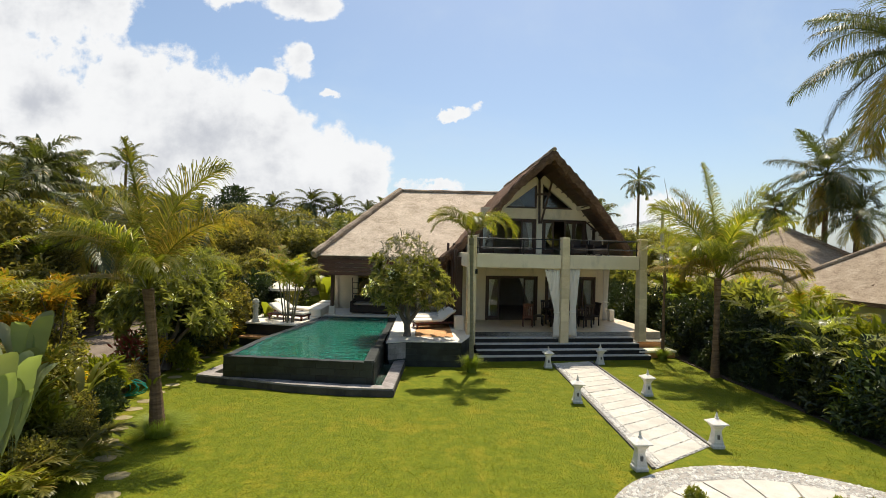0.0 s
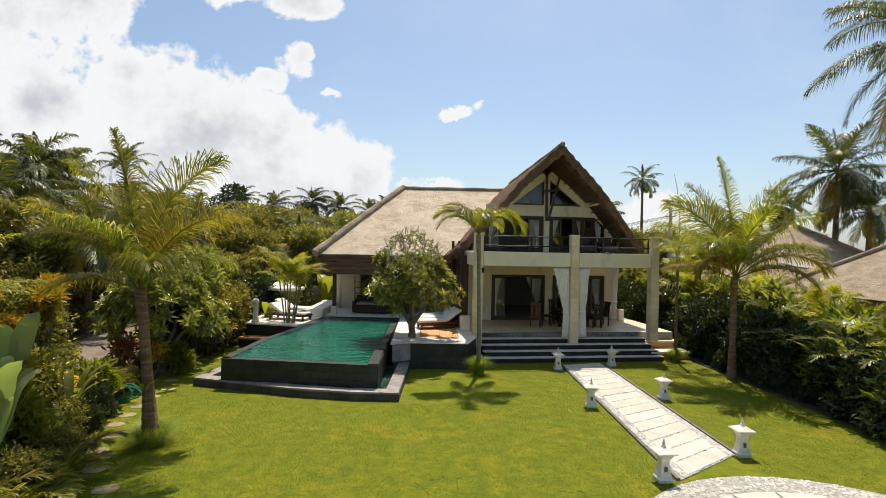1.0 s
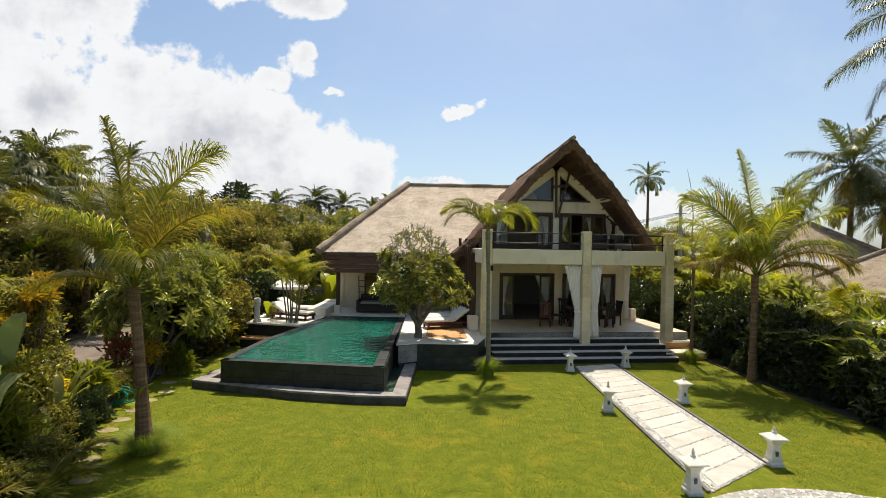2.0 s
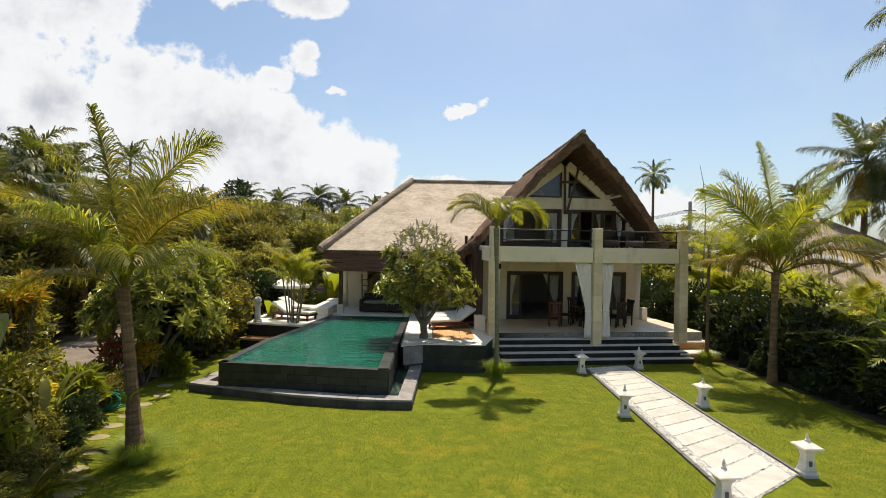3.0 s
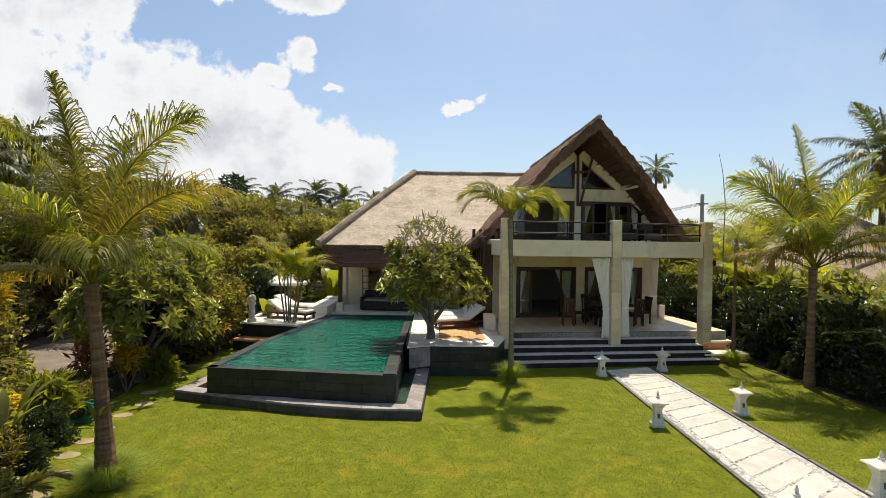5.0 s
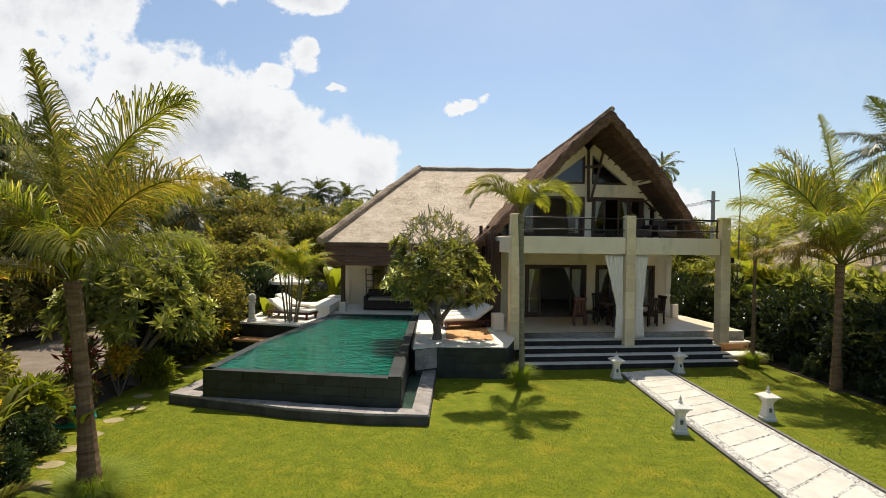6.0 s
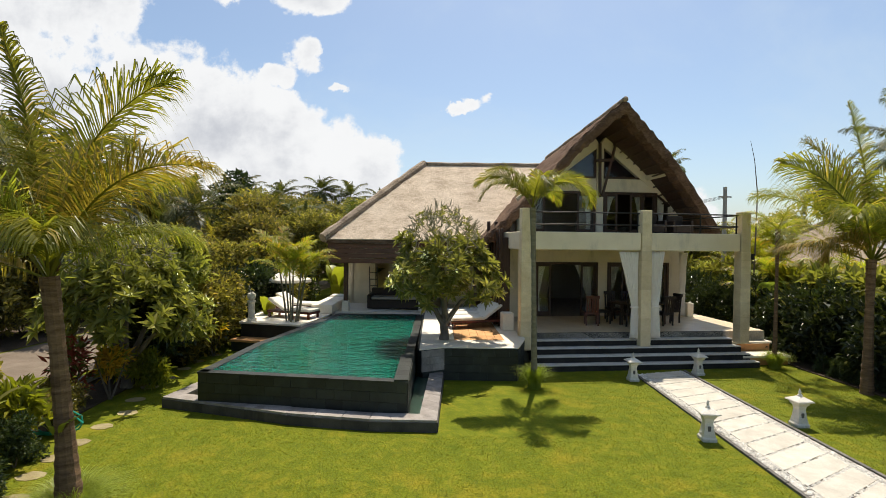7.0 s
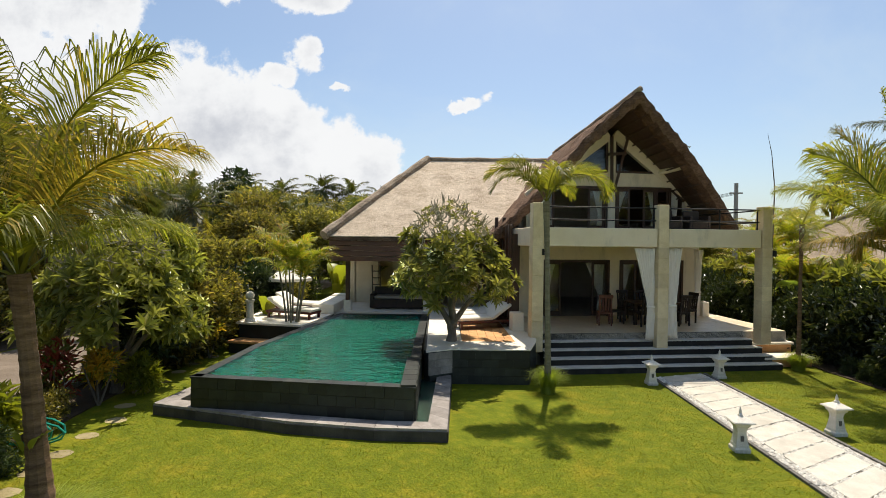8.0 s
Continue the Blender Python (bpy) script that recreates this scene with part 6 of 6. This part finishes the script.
# left foreground thicket
T_LABEL = "broad-leaved banana plant with upright grey-green leaves"
for k, (x, y, h, n) in enumerate(((-14.3, -12.6, 3.4, 8), (-13.6, -12.3, 2.9, 7), (-14.9, -11.2, 3.3, 8), (-15.1, -9.9, 2.6, 7), (-13.9, -10.9, 1.9, 7))):
    broad_plant(x, y, h, n, 120 + k, T_LABEL)
for k, (x, y, h, n) in enumerate(((-12.25, -11.9, 3.3, 7), (-12.0, -12.5, 3.0, 6), (-12.75, -11.2, 3.2, 6), (-13.4, -10.2, 3.3, 6))):
    broad_plant(x, y, h, n, 140 + k, T_LABEL, 0.0, PALE_LEAF, "", 0.13, 0.32)
for k, (kind, x, y, s, lab) in enumerate((("lime", -13.4, -10.2, 1.0, "bright lime-green shrub in the bed"), ("dark", -14.2, -9.2, 0.85, "dark green shrub in the bed"), ("yellow", -14.0, -8.2, 0.9, "croton bush with golden yellow leaves"),
                                          ("lime", -13.9, -7.4, 0.8, "bright lime-green shrub in the bed"), ("red", -12.9, -12.0, 0.6, "low plant with red-tinged leaves"), ("yellow", -15.9, -8.0, 1.25, "tall shrub with golden yellow leaves"),
                                          ("dark", -13.5, -10.9, 0.55, "dark green shrub in the bed"), ("dark", -13.2, -13.2, 0.7, "dark green shrub in the bed"), ("tall", -15.9, -10.6, 1.05, "tall leafy shrub beside the lane"),
                                          ("tall", -16.4, -12.6, 1.2, "tall leafy shrub beside the lane"), ("round", -13.1, -9.4, 0.6, "low green bush in the bed"), ("dark", -14.8, -7.5, 0.7, "dark green shrub in the bed"), ("tall", -15.9, -7.0, 0.85, "tall leafy shrub beside the lane"))):
    bush(kind, x, y, s, k * 77, lab)


for k, (x, y, h) in enumerate(((-13.2, -9.0, 1.7), (-13.6, -8.3, 1.6), (-13.3, -10.6, 1.9), (-14.3, -7.4, 1.5), (-12.9, -9.8, 1.3), (-14.6, -9.6, 2.6))):
    broad_plant(x, y, h, 10, 340 + k, "strap-leaved yellow-green plant in the bed", 0.0, TREE_LEAF, "", 0.11, 0.55)


def fern(x, y, n, length, seed, label="low fern-like palm with arching green fronds", z=0.1, mat=PALM_LEAF):
    rng = np.random.default_rng(seed)
    ob = thing("fern", label, "fern", pose(x, y, 0))
    for i in range(n):
        frond("frond", rng, (0, 0, z), i * 2.4 + rng.normal() * 0.2, 0.7 + 0.5 * rng.random(), length * (0.7 + 0.5 * rng.random()), 1.3 + 0.5 * rng.random(), mat, ob, pairs=26, leaflet=0.30, thin=0.035, hang=0.3)


for k, (x, y, n, ln) in enumerate(((-12.5, -11.4, 9, 1.1), (-12.2, -12.4, 9, 1.2), (-12.9, -10.6, 8, 1.0), (-14.6, -10.3, 9, 1.8), (-15.2, -12.2, 9, 2.2))):
    fern(x, y, n, ln, 150 + k)

def areca(x, y, stems, h, length, seed, label="clump palm with arching yellow-green fronds in the bed"):
    """Several thin ringed stems, each with a few arching feathery fronds."""
    rng = np.random.default_rng(seed)
    ob = thing("areca_palm", label, "palm tree", pose(x, y, 0), "areca palms")
    for i in range(stems):
        a, hh = i * 2.4 + rng.normal() * 0.2, h * (0.6 + 0.5 * rng.random())
        lx, ly = 0.35 * math.cos(a), 0.35 * math.sin(a)
        trunk_mesh("stem", [(lx * 0.3, ly * 0.3, 0.0), (lx * 0.7, ly * 0.7, hh * 0.5), (lx * 1.5, ly * 1.5, hh)], [0.05, 0.04, 0.032], BARK_GREY, ob, 9)
        for j in range(5):
            frond("frond", rng, (lx * 1.5, ly * 1.5, hh), a + (j - 2) * 1.25 + rng.normal() * 0.25, 1.35 - 0.17 * j, length * (0.8 + 0.4 * rng.random()), 1.1 + 0.7 * rng.random(), ARECA_LEAF, ob, pairs=40, leaflet=0.5, thin=0.032, hang=0.6)


for k, (x, y, n, h, ln) in enumerate(((-15.6, -9.6, 5, 3.0, 1.9), (-15.2, -11.8, 5, 3.2, 2.0), (-14.2, -9.9, 3, 1.4, 1.2))):
    areca(x, y, n, h, ln, 400 + k)
for k, (x, y, s, up) in enumerate(((-15.2, -7.2, 0.8, 2.0), (-15.9, -6.0, 0.75, 2.3), (-14.9, -8.4, 0.8, 1.5), (-16.3, -7.6, 0.9, 2.2), (-16.2, -9.0, 0.8, 2.6))):
    bush("yellow", x, y, s, 60 * k, "tall thin-stemmed croton with golden yellow leaves", lift=up)
for k, (kind, x, y, s) in enumerate((("round", -12.35, -10.4, 0.5), ("shade", -12.9, -9.0, 0.35), ("round", -12.0, -11.6, 0.55), ("shade", -13.4, -7.7, 0.38), ("round", -14.2, -5.6, 0.45))):
    bush(kind, x, y, s, 70 * k, "low leafy shrub at the bed's edge")
for k, (x, y, n, ln) in enumerate(((-11.9, -11.0, 11, 0.95), (-12.3, -9.9, 10, 0.8), (-11.75, -12.0, 11, 1.05))):
    fern(x, y, n, ln, 180 + k)

# right-hand hedge; its shade is put into the dark leaf colour
rng = np.random.default_rng(51)
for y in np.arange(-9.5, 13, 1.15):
    bush("shade", 6.2 + 0.02 * y + rng.normal() * 0.12, y, (0.82 if y < -3 else 0.95) + 0.15 * rng.random(), rng.random() * 360, "hedge bush with deep shade put into its dark green leaves", group="shaded hedge bushes")
    bush("glossy", 7.6 + rng.normal() * 0.3, y + 0.5, (0.78 if y < -2 else 1.05) + 0.2 * rng.random(), rng.random() * 360, "glossy-leaved shrub rising behind the hedge", group="glossy shrubs")
for k, (x, y, h, n) in enumerate(((6.4, 0.6, 2.9, 9), (6.9, 2.2, 3.1, 9), (6.3, 3.6, 3.0, 9), (7.2, 4.8, 3.2, 9), (6.7, -1.2, 2.8, 8), (7.6, -0.4, 3.0, 8), (7.4, 6.8, 3.3, 8), (6.6, -7.6, 2.6, 8))):
    broad_plant(x, y, h, n, 200 + k, "broad-leaved plant with sunlit green leaves over the hedge")
for k, (x, y, s) in enumerate(((6.2, -5.4, 1.0), (6.4, -6.7, 1.1), (7.0, -4.4, 1.5), (7.4, -6.0, 1.5), (8.4, -3.0, 1.6), (8.2, 1.2, 1.6), (6.0, -8.3, 1.2), (7.7, 3.2, 1.8), (8.8, -7.8, 1.6))):
    bush("lime", x, y, s, k * 50, "bright lime-green shrub at the hedge")
for k, (x, y, n, h, ln) in enumerate(((8.6, -3.2, 5, 1.5, 1.5), (9.0, -0.6, 5, 1.7, 1.6), (8.8, 2.4, 5, 2.0, 1.7), (9.2, 5.0, 5, 2.2, 1.7), (7.6, -6.6, 4, 1.3, 1.4), (6.7, 4.4, 4, 2.4, 1.7), (12.6, 3.0, 5, 1.8, 1.7), (12.2, 7.5, 5, 2.2, 1.7), (9.6, 9.0, 6, 3.9, 2.1), (8.2, 7.6, 5, 3.2, 1.9), (12.0, 12.0, 6, 4.0, 2.2))):
    areca(x, y, n, h, ln, 430 + k, "clump palm with sunlit yellow-green fronds behind the hedge")
for k, (x, y) in enumerate(((5.9, -6.2), (6.1, -4.6), (6.7, -7.4), (7.5, -5.0), (7.8, -1.8))):
    fern(x, y, 10, 1.5, 170 + k, "low palm with fan-like sunlit fronds in the hedge", 1.2, LIME_LEAF)

for k, (x, y, z, ln) in enumerate(((5.75, -4.9, 1.3, 1.2), (5.85, -6.4, 1.5, 1.3), (5.95, -7.7, 1.4, 1.3), (5.8, -3.5, 1.2, 1.1), (6.3, -5.7, 1.9, 1.4), (6.4, -8.8, 1.7, 1.4), (6.6, -2.2, 2.0, 1.3), (6.1, 1.2, 1.6, 1.2))):
    fern(x, y, 9, ln, 300 + k, "sunlit lime-green palm tuft growing out of the hedge", z, TREE_LEAF)
for k, (x, y, h) in enumerate(((5.9, -5.6, 2.3), (6.2, -7.0, 2.5), (6.0, -4.1, 2.2), (6.5, -8.2, 2.7), (6.9, -6.2, 2.9))):
    broad_plant(x, y, h, 9, 320 + k, "bright green strap-leaved plant in the hedge", 0.0, TREE_LEAF, "", 0.09, 0.8)
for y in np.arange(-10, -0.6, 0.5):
    bush("edging", 5.38 - 0.02 * y - 0.06 * abs(y + 6), y, 0.30 + 0.05 * rng.random(), rng.random() * 360, "low clipped edging bush in shade-darkened green", group="edging bushes")

# ---- neighbouring plot and distance ----
tagged(part("boundary_wall", boxes([(9.9, 10.1, -12, 16, 0, 1.75), (9.84, 10.16, -12, 16, 1.75, 1.83)], 0.01), NEIGHBOUR_WALL), "grey plastered boundary wall with a pale coping", "wall", kind="structure")


def neighbour_house(cx, cy, hx, hy, eave, top, ridge, turn, label):
    ob = thing("neighbour_house", label, "house", pose(cx, cy, 0, 0, 0, turn))
    part("wall", boxes([(-hx + 0.9, hx - 0.9, -hy + 0.9, hy - 0.9, 0, eave + 0.25)]), NEIGHBOUR_WALL, ob)
    part("door", boxes([(-0.6, 0.6, -hy + 0.85, -hy + 0.9, 0, 2.1)]), DARKWOOD, ob)
    A, B = (-ridge, 0, top), (ridge, 0, top)
    c = [(-hx, -hy, eave), (hx, -hy, eave), (hx, hy, eave), (-hx, hy, eave)]
    bm = bmesh.new()
    lo = [bm.verts.new(Vector(q) - Vector((0, 0, 0.2))) for q in c]
    hi = [bm.verts.new(q) for q in c]
    ra, rb = bm.verts.new(Vector(A) - Vector((0, 0, 0.06))), bm.verts.new(Vector(B) - Vector((0, 0, 0.06)))
    bm.faces.new(lo[::-1])
    for i in range(4):
        bm.faces.new((lo[i], lo[(i + 1) % 4], hi[(i + 1) % 4], hi[i]))
    bm.faces.new((hi[0], hi[1], rb, ra)), bm.faces.new((hi[2], hi[3], ra, rb)), bm.faces.new((hi[1], hi[2], rb)), bm.faces.new((hi[3], hi[0], ra))
    roof = part("roof", bm, THATCH_EDGE, ob)
    slope(c[0], c[1], A, B, 7, 0.3, THATCH_OLD, roof, None, 11, 40, "", False)
    slope(c[3], c[0], A, A, 7, 0.3, THATCH_OLD, roof, None, 12, 40, "", False)
    slope(c[1], c[2], B, B, 7, 0.3, THATCH_OLD, roof, None, 13, 20, "", False)
    slope(c[2], c[3], B, A, 7, 0.3, THATCH_OLD, roof, None, 14, 20, "", False)
    for p, q in ((c[0], A), (c[1], B), (c[3], A), (A, B)):
        if p != q:
            bm = bmesh.new()
            tube(bm, [Vector(p).lerp(Vector(q), i / 8) + Vector((0, 0, 0.04)) for i in range(9)], 0.16, 8)
            part("ridge_cap", bm, RIDGE, ob, smooth=True)


neighbour_house(19.5, 14.6, 5.3, 5.9, 2.3, 6.2, 0.3, 14, "neighbouring pavilion with a grey-brown thatched roof")
neighbour_house(21.6, 4.8, 6.4, 5.5, 2.2, 6.3, 0.5, 6, "neighbouring house with a broad thatched roof")
ob = thing("satellite_dish", "pale mesh satellite dish on a post", "satellite dish", pose(13.6, 6.2, 0))
bm = bmesh.new()
tube(bm, [(0, 0, 0), (0, 0, 3.6)], 0.05, 8)
part("post", bm, POLE, ob)
bm = lathe(bmesh.new(), [(0.05, 0.0), (0.5, 0.08), (0.85, 0.24), (0.87, 0.25), (0.5, 0.1), (0.05, 0.02)], 20)
bmesh.ops.transform(bm, matrix=Matrix.Translation((0, 0, 3.6)) @ Matrix.Rotation(0.25, 4, "X"), verts=bm.verts)
part("dish", bm, POLE, ob)
ob = thing("utility_pole", "grey concrete utility pole with wires", "utility pole", pose(11.0, 15.0, 0))
bm = bmesh.new()
tube(bm, [(0, 0, 0), (0, 0, 7.4)], [0.16, 0.11], 8)
part("pole", bm, POLE, ob)
part("cross_arm", boxes([(-0.38, 0.38, -0.05, 0.05, 6.75, 6.83)]), POLE, ob)
for k in range(4):
    bm = bmesh.new()
    tube(bm, [(-0.36 + k * 0.24, 0, 6.8), (-3 + k * 0.3, 4, 6.1), (-7 + k * 0.2, 9, 6.5)], 0.012, 5)
    part("wire", bm, IRON, ob)
ob = thing("bamboo_pole", "thin tall bamboo ceremony pole with a drooping tip", "pole", pose(6.6, 5.0, 0))
bm = bmesh.new()
tube(bm, [(0, 0, 0), (0.1, 0, 3.5), (0.15, 0, 6.0), (0.0, 0, 7.4), (-0.18, 0, 8.2)], [0.035, 0.03, 0.022, 0.014, 0.006], 6)
part("culm", bm, BARK, ob)
ob = thing("radio_mast", "thin grey lattice radio mast far behind the trees", "mast", pose(-28.6, 37.0, 0))
for s in ((-0.15, 0), (0.15, 0), (0, 0.2)):
    bm = bmesh.new()
    tube(bm, [(s[0], s[1], 0), (s[0], s[1], 11.2)], 0.03, 5)
    part("leg", bm, POLE, ob)
for i in range(24):
    bm = bmesh.new()
    tube(bm, [(-0.15, 0, i * 0.46), (0.15, 0, i * 0.46 + 0.4)], 0.018, 4)
    part("brace", bm, POLE, ob)

# undergrowth on the far verge of the lane
rng = np.random.default_rng(58)
for y in np.arange(-9.0, 24, 1.5):
    bush(("tall", "dark", "airy")[int(rng.random() * 3)], -22.4 + 0.05 * y - 0.8 * rng.random(), y, 0.75 + 0.35 * rng.random(), rng.random() * 360, "leafy shrub on the far verge of the lane", group="verge shrubs")
# trees beyond the lane
rng = np.random.default_rng(61)
W = "broad-crowned tropical tree in the grove beyond the lane"
for i in range(46):
    y = -6 + 70 * (i / 46) ** 1.3
    x = -23.5 - rng.random() * 7 - 0.42 * max(0, y) * rng.random()
    s = (0.62 + 0.3 * rng.random()) if y < 16 else (0.85 + 0.4 * rng.random())
    kind = "spread" if i % 4 == 1 else "broad"
    bush(kind, x, y, s, rng.random() * 360, "light green spreading tree in the grove" if kind == "spread" else W, "tree", "tree", trunk=0.12, group="spreading trees" if kind == "spread" else "grove trees")
for x, y, s in ((-17.4, 12.5, 0.75), (-19.0, 17.5, 0.95), (-15.4, 15.5, 0.8), (-21.5, 24, 1.1), (-13.0, 18.5, 0.8), (-17.5, 27, 1.0), (-14.5, 32, 1.1), (-11.5, 26, 0.9), (-22, 36, 1.2)):
    bush("broad", x, y, s, rng.random() * 360, W, "tree", "tree", trunk=0.12, group="grove trees")
bush("cone", -26.6, 30.5, 1.14, 0, "dark conical evergreen tree in the grove", "tree", "tree", trunk=0.12)
for i in range(22):
    x, y = -14 - rng.random() * 34, 46 + rng.random() * 34
    bush("broad", x, y, 1.0 + 0.35 * rng.random(), rng.random() * 360, "far grove tree with a hazy green crown", "tree", "tree", trunk=0.15, group="far grove trees")
for i in range(14):
    x, y = 9 + rng.random() * 50, 30 + rng.random() * 40
    bush("broad", x, y, 0.8 + 0.3 * rng.random(), rng.random() * 360, "far grove tree with a hazy green crown", "tree", "tree", trunk=0.15, group="far grove trees")
grove_palm = palm("coconut palm with drooping fronds in the grove", (-24.0, 9.0, 0), 5.6, (0.3, 0.1), [0.26, 0.18, 0.15, 0.14], 22, 3.4, 73, PALM_FAR, 1.0, 50, 4, (-0.6, 1.4), thin=0.05, hang=1.1, group="grove palms")
for x, y, z in ((-21.8, 3.5, -0.9), (-26.5, 4.5, 0.7), (-22.5, 15.0, 0.0), (-19.5, 21.5, -0.3), (-28.5, 1.0, 1.2), (-24.0, -2.0, 0.2), (-26.0, 19.0, 0.4), (-17.0, 21.0, -1.2), (-14.2, 24.0, -0.7)):
    copy_thing(grove_palm, pose(x, y, z, 0, 0, (x * 53 + y * 29) % 360))
far_palm = palm("far coconut palm rising over the grove", (-31.0, 56.5, 0), 10.2, (0.3, 0), [0.3, 0.22, 0.2, 0.2], 24, 3.4, 71, PALM_FAR, 1.1, 34, 3, (-0.9, 1.3), thin=0.11, hang=1.2, group="far palms")
for x, y, z in ((-25.5, 58, 0.9), (-21.0, 60, 0.2), (-27.8, 62, -0.8), (-35.5, 54, 0.3), (-17.5, 66, 0.0), (-15.0, 72, 0.9), (-43.0, 27.0, 0.4), (-45.5, 24.5, -0.4), (-40.0, 25.0, -0.2), (-36.0, 21.0, -0.9), (-48.0, 30.0, 0.6), (-33.0, 14.0, -1.0), (-37.0, 11.0, -0.3), (-41.0, 16.0, 0.3), (14.5, 40.0, -2.0), (36.0, 40.0, 0.0)):
    copy_thing(far_palm, pose(x, y, z, 0, 0, (x * 37 + y * 11) % 360))

# low plants round the terrace by the path's end
for k, (x, y, s) in enumerate(((-0.75, -12.0, 0.24), (0.9, -12.2, 0.2), (1.5, -12.2, 0.22), (2.1, -12.2, 0.2))):
    bush("lime", x, y, s, k * 70, "low yellow-green plant at the edge of the round terrace", "low_plant", "plant", 0.03, None, "plants at the round terrace")

# short grass blades over the nearer lawn
rng = np.random.default_rng(77)
n = 170000
gx, gy = -13.2 + 18.2 * rng.random(n), -13.0 + 15.5 * rng.random(n)
keep = ~((gx > -12.75) & (gx < -3.6) & (gy > -6.1 + 0.11 * (-6.4 - gx).clip(0, 9) * 1.8)) & ~((gx > -0.75) & (gx < 1.1) & (gy > -10.5)) & ~((gx > -4.2) & (gy > -1.6 + 0.12 * (gx + 3.7))) & (((gx - PC[0]) ** 2 + (gy - PC[1]) ** 2) > PRAD ** 2)
gx, gy = gx[keep], gy[keep]
n = len(gx)
a, h, w = rng.random(n) * 6.283, 0.010 + 0.016 * rng.random(n), 0.005 + 0.006 * rng.random(n)
lx, ly = rng.normal(size=n) * 0.02, rng.normal(size=n) * 0.02
bx, by = np.cos(a) * w, np.sin(a) * w
gv = np.stack([np.stack([gx - bx, gy - by, np.zeros(n)], 1), np.stack([gx + bx, gy + by, np.zeros(n)], 1), np.stack([gx + lx, gy + ly, h], 1)], 1).reshape(-1, 3)
blades = bpy.data.meshes.new("grass")
blades.from_pydata(gv.tolist(), [], np.arange(3 * n).reshape(-1, 3).tolist())
tagged(link("grass", blades, LAWN_BLADE), "short mown grass blades of the lawn", "grass", kind="stuff")
